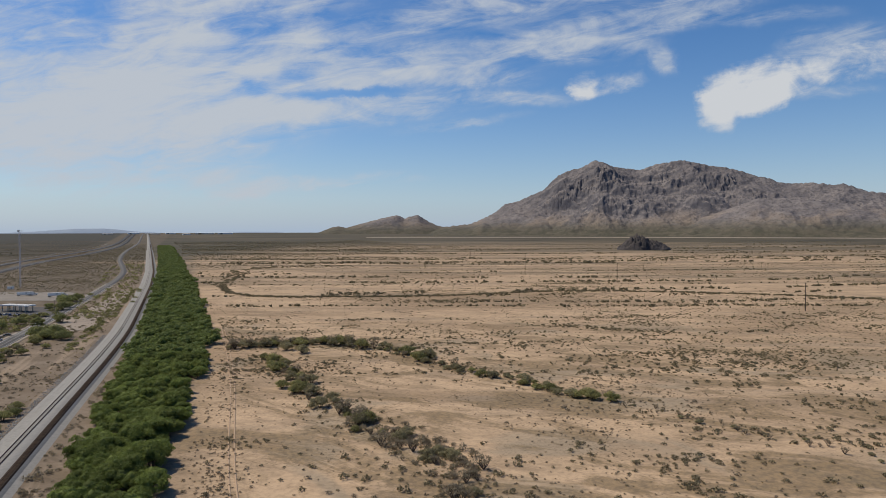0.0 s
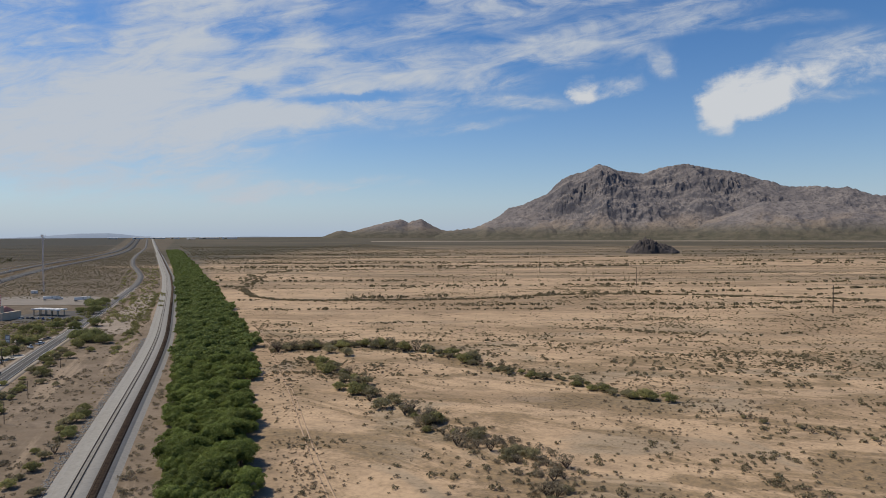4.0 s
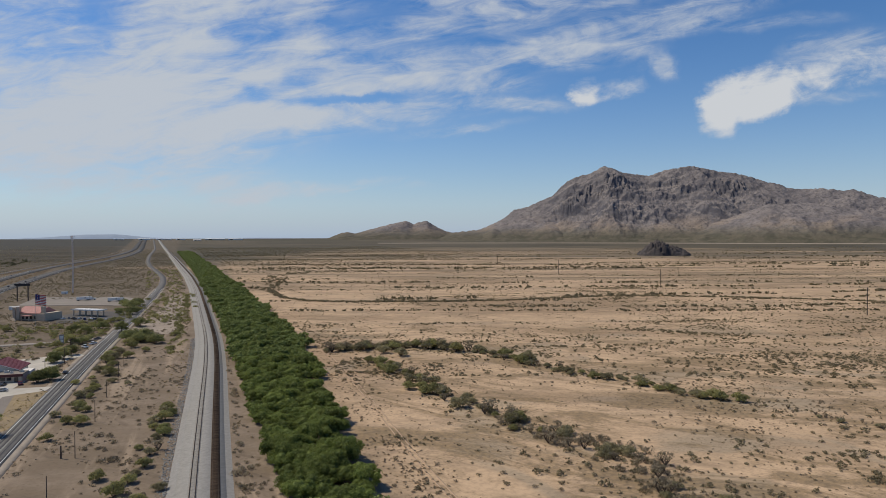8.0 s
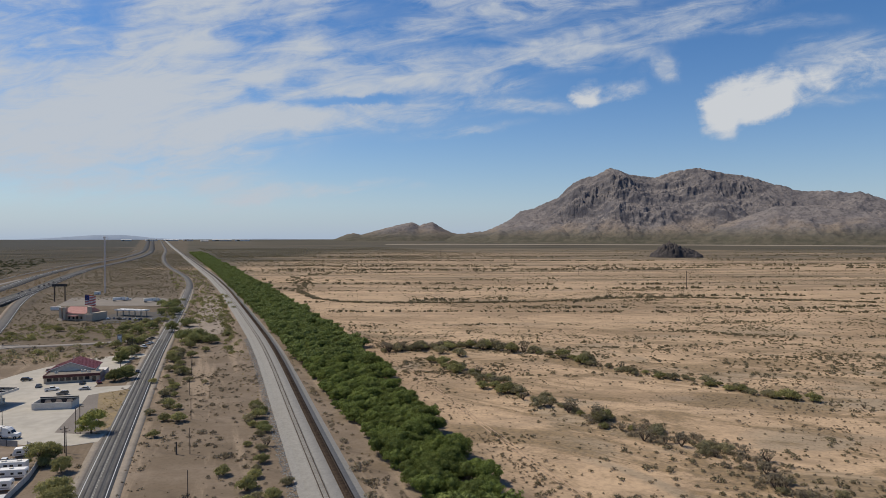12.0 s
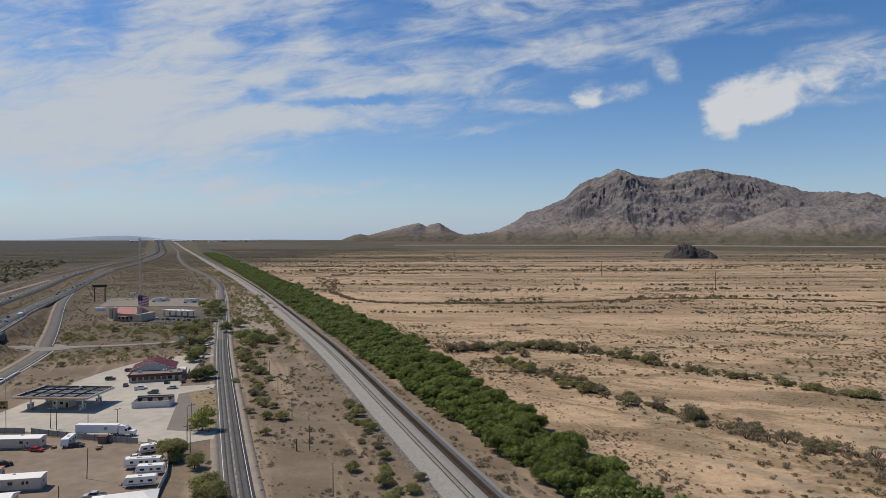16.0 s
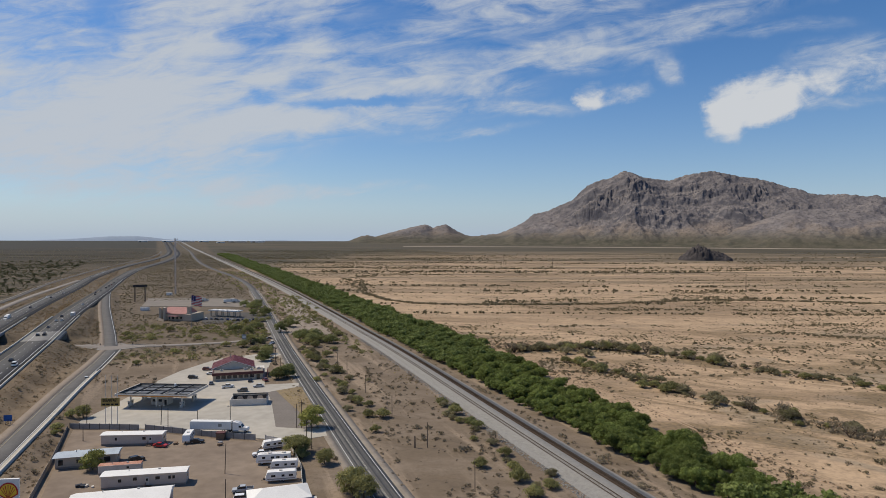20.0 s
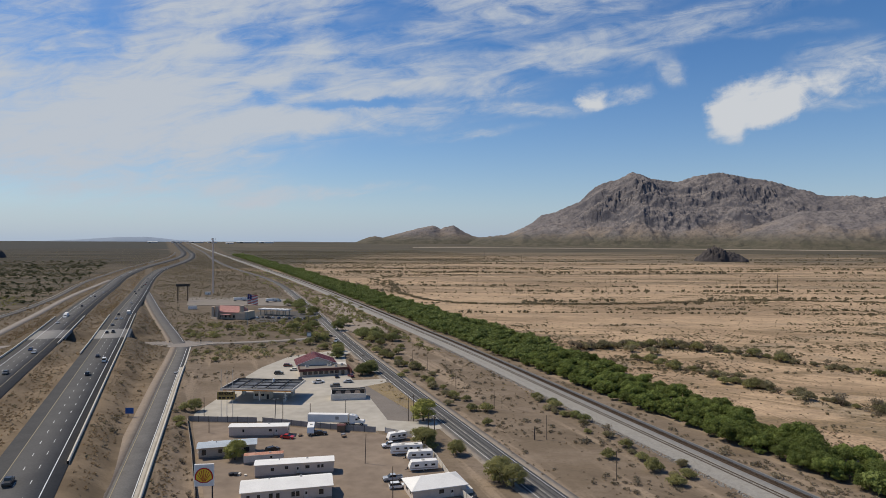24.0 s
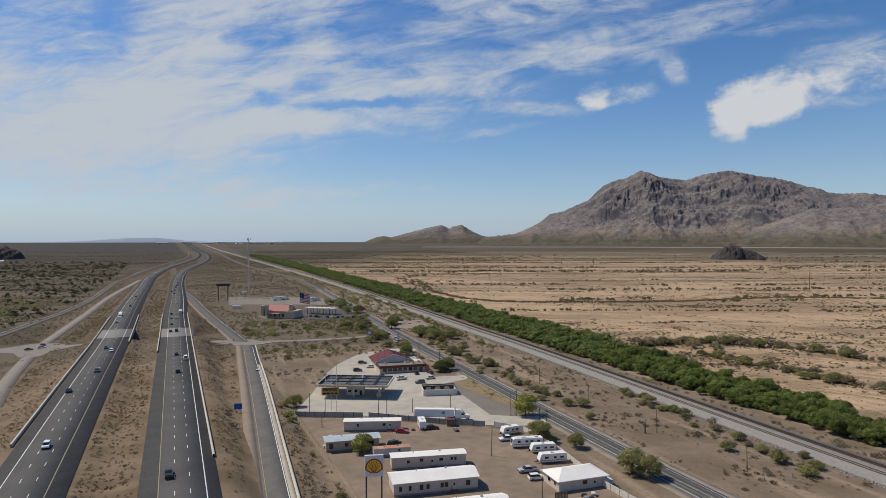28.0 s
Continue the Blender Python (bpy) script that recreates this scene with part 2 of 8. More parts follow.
def ground_material():
    """Desert soil: pale sand, greyer dirt by the roads and a dark gravel plain far out, patched, streaked and speckled."""
    m = bpy.data.materials.new("desert_soil")
    m.use_nodes = True
    nt = m.node_tree
    N, L = nt.nodes.new, nt.links.new
    bsdf = nt.nodes["Principled BSDF"]
    bsdf.inputs["Roughness"].default_value = 0.95
    bsdf.inputs["Specular IOR Level"].default_value = 0.1
    geo = N("ShaderNodeNewGeometry")
    pos = geo.outputs["Position"]
    sep = N("ShaderNodeSeparateXYZ")
    L(pos, sep.inputs[0])

    def noise_tex(scale, detail=5, rough=0.55, stretch=None, warp=0.0):
        n = N("ShaderNodeTexNoise")
        n.inputs["Scale"].default_value, n.inputs["Detail"].default_value, n.inputs["Roughness"].default_value = scale, detail, rough
        n.inputs["Distortion"].default_value = warp
        if stretch:
            mp = N("ShaderNodeMapping")
            mp.vector_type = "TEXTURE"
            mp.inputs["Rotation"].default_value = (0, 0, radians(stretch[0]))
            mp.inputs["Scale"].default_value = (1 / stretch[1], 1 / stretch[2], 1)
            L(pos, mp.inputs[0])
            L(mp.outputs[0], n.inputs["Vector"])
        else:
            L(pos, n.inputs["Vector"])
        return n.outputs[0]

    def rng(v, a, b, c=0.0, d=1.0):
        n = N("ShaderNodeMapRange")
        n.interpolation_type = "SMOOTHSTEP"
        L(v, n.inputs[0])
        for i, x in enumerate((a, b, c, d)):
            n.inputs[i + 1].default_value = x
        return n.outputs[0]

    def mth(op, a, b=0.0):
        n = N("ShaderNodeMath")
        n.operation = op
        for i, v in enumerate((a, b)):
            if isinstance(v, (int, float)):
                n.inputs[i].default_value = v
            else:
                L(v, n.inputs[i])
        return n.outputs[0]

    def mixc(f, a, b):
        n = N("ShaderNodeMix")
        n.data_type = "RGBA"
        if isinstance(f, (int, float)):
            n.inputs[0].default_value = f
        else:
            L(f, n.inputs[0])
        for i, v in ((6, a), (7, b)):
            if isinstance(v, tuple):
                n.inputs[i].default_value = (*v, 1)
            else:
                L(v, n.inputs[i])
        return n.outputs[2]

    x, y = sep.outputs[0], sep.outputs[1]
    big = noise_tex(0.006, 6, 0.6, (-30, 0.45, 1.5), 0.6)
    mid = noise_tex(0.035, 6, 0.6, (-20, 0.7, 1.3), 0.4)
    fine = noise_tex(0.5, 5, 0.65)
    rills = noise_tex(0.09, 6, 0.66, (-52, 0.34, 1.4), 1.1)
    sand = mixc(rng(big, 0.38, 0.54), SAND_A, SAND_B)
    d2 = mth("SQRT", mth("ADD", mth("POWER", mth("ABSOLUTE", mth("ADD", x, 110.0)), 2.0), mth("POWER", mth("ABSOLUTE", mth("ADD", y, -40.0)), 2.0)), 0)
    sand = mixc(mth("MULTIPLY", rng(mid, 0.45, 0.64), rng(d2, 350, 700, 0.5, 0.4)), sand, SAND_C)
    sand = mixc(mth("MULTIPLY", rng(rills, 0.53, 0.66), 0.38), sand, SAND_D)
    sand = mixc(mth("MULTIPLY", rng(noise_tex(0.013, 6, 0.65, (-24, 0.3, 2.4), 0.8), 0.54, 0.66), 0.40), sand, (0.235, 0.188, 0.138))
    flats = mth("MULTIPLY", rng(noise_tex(0.017, 4, 0.5, (-55, 0.7, 1.2), 1.0), 0.55, 0.62), rng(d2, 420, 640, 1.0, 0.25))
    sand = mixc(mth("MULTIPLY", flats, 0.7), sand, (0.300, 0.238, 0.165))
    dirt = mixc(rng(mid, 0.38, 0.64), DIRT_A, DIRT_B)
    dirt = mixc(mth("MULTIPLY", rng(rills, 0.52, 0.68), 0.5), dirt, DIRT_C)
    lanes = noise_tex(0.11, 5, 0.6, (-5, 1.0, 0.09), 0.3)
    dirt = mixc(mth("MULTIPLY", rng(lanes, 0.50, 0.64), 0.65), dirt, DIRT_D)
    plain = mixc(rng(big, 0.42, 0.60), PLAIN_A, PLAIN_B)
    growth = noise_tex(0.012, 7, 0.72, (-32, 0.35, 3.0), 0.5)
    plain = mixc(mth("MULTIPLY", rng(growth, 0.46, 0.62), 0.55), plain, (0.085, 0.074, 0.050))
    # where each soil lies
    wob = mth("MULTIPLY", mth("SUBTRACT", mid, 0.5), 60.0)
    east = rng(mth("SUBTRACT", mth("ADD", x, wob), mth("MULTIPLY", y, 0.06)), -20, 12)
    col = mixc(east, dirt, sand)
    wide = mth("MULTIPLY", mth("SUBTRACT", noise_tex(0.0012, 4, 0.6, (-30, 0.5, 2.2), 0.5), 0.5), 1.0)
    north = rng(x, -120, 900, 1300.0, 0.0)
    far = rng(mth("ADD", d2, mth("MULTIPLY", wide, 2000.0)), 1350, 2200)
    col = mixc(far, col, plain)
    foot = rng(mth("ADD", mth("ADD", d2, north), mth("MULTIPLY", wide, 1900.0)), 2450, 2950)
    col = mixc(mth("MULTIPLY", foot, 0.93), col, mixc(rng(growth, 0.42, 0.60), (0.080, 0.072, 0.053), (0.050, 0.048, 0.036)))
    strips = noise_tex(0.016, 6, 0.66, (-24, 0.10, 1.6), 0.4)
    col = mixc(mth("MULTIPLY", mth("MULTIPLY", rng(strips, 0.52, 0.59), rng(d2, 560, 1000)), 0.5), col, (0.115, 0.097, 0.064))
    seams = noise_tex(0.006, 7, 0.7, (-25, 0.07, 1.5), 0.35)
    col = mixc(mth("MULTIPLY", mth("MULTIPLY", rng(seams, 0.52, 0.58), rng(d2, 800, 1300)), 0.66), col, (0.078, 0.068, 0.047))
    patches = noise_tex(0.0032, 5, 0.62, (-40, 0.5, 1.9), 0.6)
    col = mixc(mth("MULTIPLY", mth("MULTIPLY", rng(patches, 0.50, 0.62), foot), 0.45), col, (0.125, 0.102, 0.074))
    col = mixc(mth("MULTIPLY", mth("MULTIPLY", rng(patches, 0.34, 0.45, 1.0, 0.0), foot), 0.6), col, (0.036, 0.036, 0.029))
    bend = mth("MINIMUM", mth("ADD", mth("MULTIPLY", mth("MAXIMUM", mth("SUBTRACT", y, 700.0), 0.0), 0.033), mth("MULTIPLY", mth("MAXIMUM", mth("SUBTRACT", y, 1300.0), 0.0), 0.10)), 150.0)
    foot_y = mth("SUBTRACT", mth("MULTIPLY", mth("MINIMUM", y, 510.0), 0.087), mth("MULTIPLY", mth("MINIMUM", mth("MAXIMUM", mth("SUBTRACT", y, 510.0), 0.0), 450.0), 0.08))
    verge = rng(mth("SUBTRACT", mth("SUBTRACT", mth("ADD", x, mth("MULTIPLY", wob, 0.1)), bend), foot_y), -227, -220, 1.0, 0.0)
    col = mixc(mth("MULTIPLY", mth("MULTIPLY", verge, 0.8), mth("SUBTRACT", 1.0, foot)), col, mixc(rng(mid, 0.4, 0.62), (0.130, 0.094, 0.058), (0.215, 0.158, 0.100)))
    west = rng(mth("SUBTRACT", mth("ADD", x, mth("MULTIPLY", wob, 0.3)), bend), -318, -300, 1.0, 0.0)
    rows_w = noise_tex(0.010, 7, 0.68, (-8, 0.16, 1.5), 0.5)
    wcol = mixc(rng(rows_w, 0.42, 0.60), (0.038, 0.035, 0.025), (0.082, 0.066, 0.046))
    wcol = mixc(rng(d2, 1100, 2000, 0.8, 0.0), wcol, mixc(rng(rows_w, 0.40, 0.60), (0.070, 0.058, 0.040), (0.150, 0.118, 0.082)))
    wcol = mixc(mth("MULTIPLY", rng(noise_tex(0.0021, 5, 0.65, (-6, 0.35, 2.4), 0.5), 0.60, 0.66), rng(d2, 1300, 1800)), wcol, (0.215, 0.165, 0.118))
    # far west: dark scrub soil, its colour cooled slightly to carry horizon haze
    wcol = mixc(rng(mth("ADD", d2, mth("MULTIPLY", wide, 1500.0)), 2700, 3300, 0.0, 0.9), wcol, (0.053, 0.052, 0.045))
    col = mixc(mth("MULTIPLY", west, 0.94), col, wcol)
    bare = mth("MULTIPLY", rng(noise_tex(0.0022, 4, 0.6, (-28, 0.4, 2.6), 0.4), 0.57, 0.64), rng(d2, 3900, 4400, 0.8, 0.0))
    scrubland = mth("MULTIPLY", rng(mth("ADD", y, mth("MULTIPLY", wob, 0.5)), 425, 475), mth("MULTIPLY", rng(mth("SUBTRACT", x, mth("MULTIPLY", y, 0.05)), -108, -88, 1.0, 0.0), mth("SUBTRACT", 1.0, west)))
    col = mixc(mth("MULTIPLY", scrubland, 0.75), col, mixc(rng(rills, 0.42, 0.60), (0.088, 0.071, 0.050), (0.150, 0.118, 0.084)))
    col = mixc(mth("MULTIPLY", mth("MULTIPLY", mth("MULTIPLY", bare, 0.55), mth("SUBTRACT", 1.0, verge)), mth("SUBTRACT", 1.0, mth("MULTIPLY", foot, 0.8))), col, SAND_B)
    near = mth("MULTIPLY", mth("SUBTRACT", 1.0, mth("MULTIPLY", foot, 0.9)), mth("SUBTRACT", 1.0, mth("MULTIPLY", west, 0.9)))
    col = mixc(mth("MULTIPLY", mth("MULTIPLY", rng(fine, 0.42, 0.72), 0.28), near), col, DIRT_C)
    col = mixc(mth("MULTIPLY", rng(noise_tex(0.16, 6, 0.7, (-28, 0.5, 1.4), 0.5), 0.50, 0.68), mth("MULTIPLY", near, 0.30)), col, SAND_D)
    litter = mth("MULTIPLY", rng(noise_tex(0.85, 3, 0.6), 0.50, 0.66), rng(noise_tex(0.045, 4, 0.6), 0.36, 0.60))
    col = mixc(mth("MULTIPLY", litter, 0.40), col, (0.105, 0.082, 0.052))
    grass = mth("MULTIPLY", rng(noise_tex(0.030, 6, 0.68, (-50, 0.6, 1.3), 0.8), 0.46, 0.58), mth("MULTIPLY", rng(d2, 360, 620, 1.0, 0.12), east))
    col = mixc(mth("MULTIPLY", grass, 0.72), col, mixc(rng(fine, 0.4, 0.6), (0.215, 0.150, 0.080), (0.135, 0.100, 0.062)))
    L(col, bsdf.inputs["Base Color"])
    bp = N("ShaderNodeBump")
    bp.inputs["Strength"].default_value, bp.inputs["Distance"].default_value = 0.5, 0.4
    L(mth("ADD", mth("MULTIPLY", fine, 0.35), rills), bp.inputs["Height"])
    L(bp.outputs[0], bsdf.inputs["Normal"])
    return m


SAND_A, SAND_B, SAND_C, SAND_D = (0.318, 0.221, 0.136), (0.494, 0.347, 0.218), (0.240, 0.175, 0.114), (0.182, 0.130, 0.085)
DIRT_D = (0.34, 0.258, 0.182)
DIRT_A, DIRT_B, DIRT_C = (0.165, 0.125, 0.087), (0.222, 0.171, 0.125), (0.098, 0.074, 0.053)
PLAIN_A, PLAIN_B = (0.150, 0.118, 0.081), (0.235, 0.180, 0.122)

M_GROUND = ground_material()
M_ASPHALT = material("asphalt_dark", (0.052, 0.050, 0.049), (0.074, 0.071, 0.069), 0.15, 0.92, bump=0.02, spec=0.12)
M_ASPHALT_LANE = material("asphalt_driven", (0.078, 0.075, 0.073), (0.106, 0.102, 0.098), 0.08, 0.92, fine=1.5, bump=0.01, spec=0.12)
M_ASPHALT_OLD = material("asphalt_worn", (0.108, 0.102, 0.097), (0.152, 0.144, 0.136), 0.2, 0.95, bump=0.02, spec=0.08)
M_ASPHALT_PALE = material("asphalt_dusty", (0.19, 0.165, 0.14), (0.25, 0.215, 0.185), 0.12, 0.92, bump=0.02)
M_GRAVEL_ROAD = material("dirt_road", (0.20, 0.157, 0.118), (0.26, 0.207, 0.16), 0.15, 0.95, bump=0.03)
M_SHOULDER = material("shoulder_gravel", (0.20, 0.168, 0.135), (0.28, 0.235, 0.188), 0.2, 0.95, fine=1.2)
M_CONCRETE = material("concrete_light", (0.43, 0.39, 0.325), (0.54, 0.49, 0.415), 0.25, 0.85, bump=0.01)
M_DECK = material("bridge_concrete", (0.17, 0.16, 0.148), (0.235, 0.222, 0.205), 0.3, 0.88)
M_CONC_DARK = material("concrete_weathered", (0.30, 0.27, 0.225), (0.42, 0.38, 0.32), 0.3, 0.85, bump=0.01)
M_BALLAST = material("rail_ballast", (0.192, 0.180, 0.162), (0.275, 0.260, 0.236), 0.9, 0.95, bump=0.08)
M_BALLAST_DARK = material("oiled_ballast", (0.052, 0.036, 0.025), (0.088, 0.063, 0.045), 1.2, 0.95, bump=0.08, spec=0.03)
M_RAIL = material("rail_steel", (0.060, 0.045, 0.035), (0.095, 0.073, 0.058), 2.0, 0.9, spec=0.05)
M_TIE = material("timber_tie", (0.055, 0.038, 0.027), (0.092, 0.066, 0.048), 2.0, 0.95, island=0.3, spec=0.03)
M_TIE_GREY = material("weathered_tie", (0.155, 0.142, 0.126), (0.225, 0.208, 0.186), 2.0, 0.95, island=0.25)
M_WHITE_LINE = material("line_white", (0.55, 0.55, 0.53), (0.75, 0.75, 0.73), 1.0, 0.7)
M_WORN_LINE = material("line_worn", (0.11, 0.105, 0.10), (0.50, 0.47, 0.40), 0.5, 0.8, fine=1.5)
M_YELLOW_LINE = material("line_yellow", (0.24, 0.20, 0.13), (0.34, 0.28, 0.18), 1.0, 0.7)
M_BLACK_ROCK = material("black_rock", (0.035, 0.031, 0.031), (0.085, 0.072, 0.068), 0.05, 0.95, fine=0.4, bump=1.0)
# horizon ranges: the blue of distance haze is put into the base colour
M_FAR_HAZE = material("hazed_range", (0.20, 0.25, 0.33), (0.23, 0.28, 0.36), 0.002, 1.0)
M_LEAF = material("mesquite_leaf", (0.118, 0.155, 0.036), (0.224, 0.258, 0.070), 0.16, 0.75, leaf=0.5, fine=0.9, vary=0.26)
M_LEAF_FAR = material("mesquite_leaf_far", (0.116, 0.150, 0.038), (0.222, 0.254, 0.072), 0.10, 0.75, leaf=0.35, fine=0.6, island=0.2)
M_BARK = material("mesquite_bark", (0.06, 0.045, 0.035), (0.11, 0.085, 0.065), 1.5, 0.9)
M_SCRUB = material("creosote_leaf", (0.168, 0.142, 0.082), (0.270, 0.222, 0.134), 0.08, 0.85, leaf=0.35, fine=1.2, island=0.35)
M_SCRUB_DRY = material("dry_brush", (0.225, 0.176, 0.116), (0.335, 0.268, 0.182), 0.1, 0.9, leaf=0.35, fine=1.2, island=0.35)
M_BANK_BRUSH = material("bank_brush", (0.215, 0.150, 0.085), (0.33, 0.24, 0.14), 0.1, 0.9, leaf=0.4, fine=1.2, island=0.3)
M_DESERT_TREE = material("desert_tree_leaf", (0.078, 0.082, 0.038), (0.132, 0.130, 0.064), 0.1, 0.85, leaf=0.35, fine=0.6, island=0.2)
M_BUSH_GREEN = material("bush_green", (0.205, 0.198, 0.076), (0.335, 0.312, 0.13), 0.12, 0.8, leaf=0.5, fine=1.0, vary=0.25)
M_BUSH_DEEP = material("bush_deep", (0.148, 0.158, 0.058), (0.25, 0.252, 0.098), 0.12, 0.8, leaf=0.5, fine=1.0, vary=0.25)
M_BUSH_OLIVE = material("bush_olive", (0.215, 0.190, 0.104), (0.345, 0.302, 0.172), 0.12, 0.8, leaf=0.5, fine=1.0, vary=0.25)
M_BUSH_GREY = material("bush_grey", (0.205, 0.168, 0.112), (0.315, 0.262, 0.180), 0.12, 0.85, leaf=0.5, fine=1.0, vary=0.2)
M_WOOD_POLE = material("pole_timber", (0.075, 0.055, 0.042), (0.13, 0.10, 0.08), 0.8, 0.9)
M_STEEL = material("galvanised_steel", (0.30, 0.30, 0.30), (0.42, 0.42, 0.42), 1.5, 0.5, 0.6)


# ---------------------------------------------------------------- mesh helpers
class Geo:
    """Corners and faces of one mesh, gathered piece by piece."""

    def __init__(self):
        self.v, self.f = [], []

    def add(self, verts, faces):
        n = len(self.v)
        self.v += [tuple(p) for p in verts]
        self.f += [tuple(i + n for i in f) for f in faces]
        return self

    def box(self, c, s, rz=0.0, taper=1.0, bevel=0.0):
        """A box by centre and size; taper narrows its top; bevel chamfers its upright edges."""
        hx, hy, hz = s[0] / 2, s[1] / 2, s[2] / 2
        b = min(bevel, hx * 0.9, hy * 0.9)
        if b > 0:
            ring = [(-hx + b, -hy), (hx - b, -hy), (hx, -hy + b), (hx, hy - b), (hx - b, hy), (-hx + b, hy), (-hx, hy - b), (-hx, -hy + b)]
        else:
            ring = [(-hx, -hy), (hx, -hy), (hx, hy), (-hx, hy)]
        n = len(ring)
        co, si = math.cos(rz), math.sin(rz)
        vs = []
        for z, k in ((-hz, 1.0), (hz, taper)):
            vs += [(c[0] + (x * co - y * si) * k, c[1] + (x * si + y * co) * k, c[2] + z) for x, y in ring]
        fs = [tuple(range(n - 1, -1, -1)), tuple(range(n, 2 * n))] + [(i, (i + 1) % n, n + (i + 1) % n, n + i) for i in range(n)]
        return self.add(vs, fs)

    def tube(self, a, b, r0, r1=None, n=6):
        a, b = Vector(a), Vector(b)
        r1 = r0 if r1 is None else r1
        d = (b - a).normalized()
        u = d.orthogonal().normalized()
        w = d.cross(u)
        vs = [a + (u * math.cos(t) + w * math.sin(t)) * r0 for t in (2 * math.pi * i / n for i in range(n))]
        vs += [b + (u * math.cos(t) + w * math.sin(t)) * r1 for t in (2 * math.pi * i / n for i in range(n))]
        fs = [(i, (i + 1) % n, n + (i + 1) % n, n + i) for i in range(n)] + [tuple(range(n - 1, -1, -1)), tuple(range(n, 2 * n))]
        return self.add(vs, fs)

    def extrude(self, outline, x0, x1):
        """A profile in y and z, drawn out along x."""
        n = len(outline)
        vs = [(x0, y, z) for y, z in outline] + [(x1, y, z) for y, z in outline]
        fs = [tuple(range(n)), tuple(range(2 * n - 1, n - 1, -1))] + [(i, n + i, n + (i + 1) % n, (i + 1) % n) for i in range(n)]
        return self.add(vs, fs)

    def slab(self, outline, z0, z1):
        """A plan outline (anticlockwise), drawn up from z0 to z1."""
        n = len(outline)
        vs = [(x, y, z0) for x, y in outline] + [(x, y, z1) for x, y in outline]
        fs = [tuple(range(n - 1, -1, -1)), tuple(range(n, 2 * n))] + [(i, (i + 1) % n, n + (i + 1) % n, n + i) for i in range(n)]
        return self.add(vs, fs)

    def mesh(self, name, mat):
        me = bpy.data.meshes.new(name)
        me.from_pydata(self.v, [], self.f)
        me.validate()
        bm = bmesh.new()
        bm.from_mesh(me)
        bmesh.ops.recalc_face_normals(bm, faces=bm.faces)
        bm.to_mesh(me)
        bm.free()
        if mat:
            me.materials.append(mat)
        return me


def quick_mesh(name, verts, faces, mat, smooth=False):
    """A mesh from number arrays: all faces have as many corners."""
    verts, faces = np.asarray(verts, np.float32), np.asarray(faces, np.int32)
    me = bpy.data.meshes.new(name)
    me.vertices.add(len(verts))
    me.vertices.foreach_set("co", verts.ravel())
    k = faces.shape[1]
    me.loops.add(faces.size)
    me.loops.foreach_set("vertex_index", faces.ravel())
    me.polygons.add(len(faces))
    me.polygons.foreach_set("loop_start", np.arange(0, faces.size, k, dtype=np.int32))
    me.polygons.foreach_set("loop_total", np.full(len(faces), k, np.int32))
    if smooth:
        me.polygons.foreach_set("use_smooth", np.ones(len(faces), bool))
    me.update(calc_edges=True)
    me.materials.append(mat)
    return me


def part(name, geo, mat, parent=None, label="", at=None):
    ob = new(name, geo.mesh(name, mat) if isinstance(geo, Geo) else geo)
    if parent is not None:
        ob.parent = parent
    if at is not None:
        ob.matrix_basis = at
    return tagged(ob, label=label) if label else ob


def thing(name, label, category, at, group="", kind=""):
    ob = new(name)
    ob.empty_display_size = 0.5
    ob.matrix_basis = at
    return tagged(ob, label, category, group, kind)


# ---------------------------------------------------------------- the lie of the land
def line(points):
    """x of a line that runs north, smoothly, by y."""
    ys, xs = np.array([p[1] for p in points], float), np.array([p[0] for p in points], float)
    fy = np.arange(ys[0], ys[-1] + 1, 5.0)
    fx = np.interp(fy, ys, xs)
    k = 17
    pad = np.r_[np.full(k, fx[0]) + (np.arange(-k, 0) * (fx[1] - fx[0])), fx, np.full(k, fx[-1]) + (np.arange(1, k + 1) * (fx[-1] - fx[-2]))]
    w = np.hanning(2 * k + 1)
    sm = np.convolve(pad, w / w.sum(), "valid")
    slope = (sm[4] - sm[0]) / (fy[4] - fy[0])
    return lambda y: np.interp(y, fy, sm) + slope * np.minimum(0, np.asarray(y, float) - fy[0]) * step(np.asarray(y, float), -2000, -1000)


HWY_L = line([(-269.0, 60), (-267.8, 262), (-266.5, 400), (-264.8, 520), (-264.0, 640), (-262, 902), (-257, 1180), (-250, 1300), (-236, 1460), (-214, 1630), (-176, 1870), (-148, 2080), (-126, 2350), (-114, 2700), (-112, 3500), (-112, 4850)])
HWY_R = line([(-234.0, 60), (-231.5, 240), (-229.4, 400), (-227.6, 520), (-226.0, 640), (-222, 780), (-217, 1060), (-212, 1200), (-198, 1420), (-169, 1610), (-140, 1800), (-113, 2050), (-94, 2400), (-88, 2800), (-88, 3500), (-88, 4850)])
RAIL_B = line([(-50.0, 60), (-38.2, 200), (-30.0, 290), (-21.0, 385), (-14.0, 480), (-7.5, 636), (1.0, 860), (5.0, 1092), (4.0, 1724), (1, 2600), (-8, 4850)])
FRONT = line([(-110, 60), (-102.2, 215), (-97.4, 281), (-91.8, 359), (-84.6, 451), (-78.2, 519), (-69.4, 614), (-56.1, 756), (-44.5, 900), (-39.5, 980), (-37, 1110), (-47, 1300), (-57, 1460), (-62, 1700), (-58, 2060), (-48, 2400), (-40, 2750), (-40, 4800)])
BELT_W = line([(-26, 60), (-23.6, 190), (-19.5, 313), (-9.5, 448), (-1, 680), (12, 1200), (21, 2100), (30, 3000)])
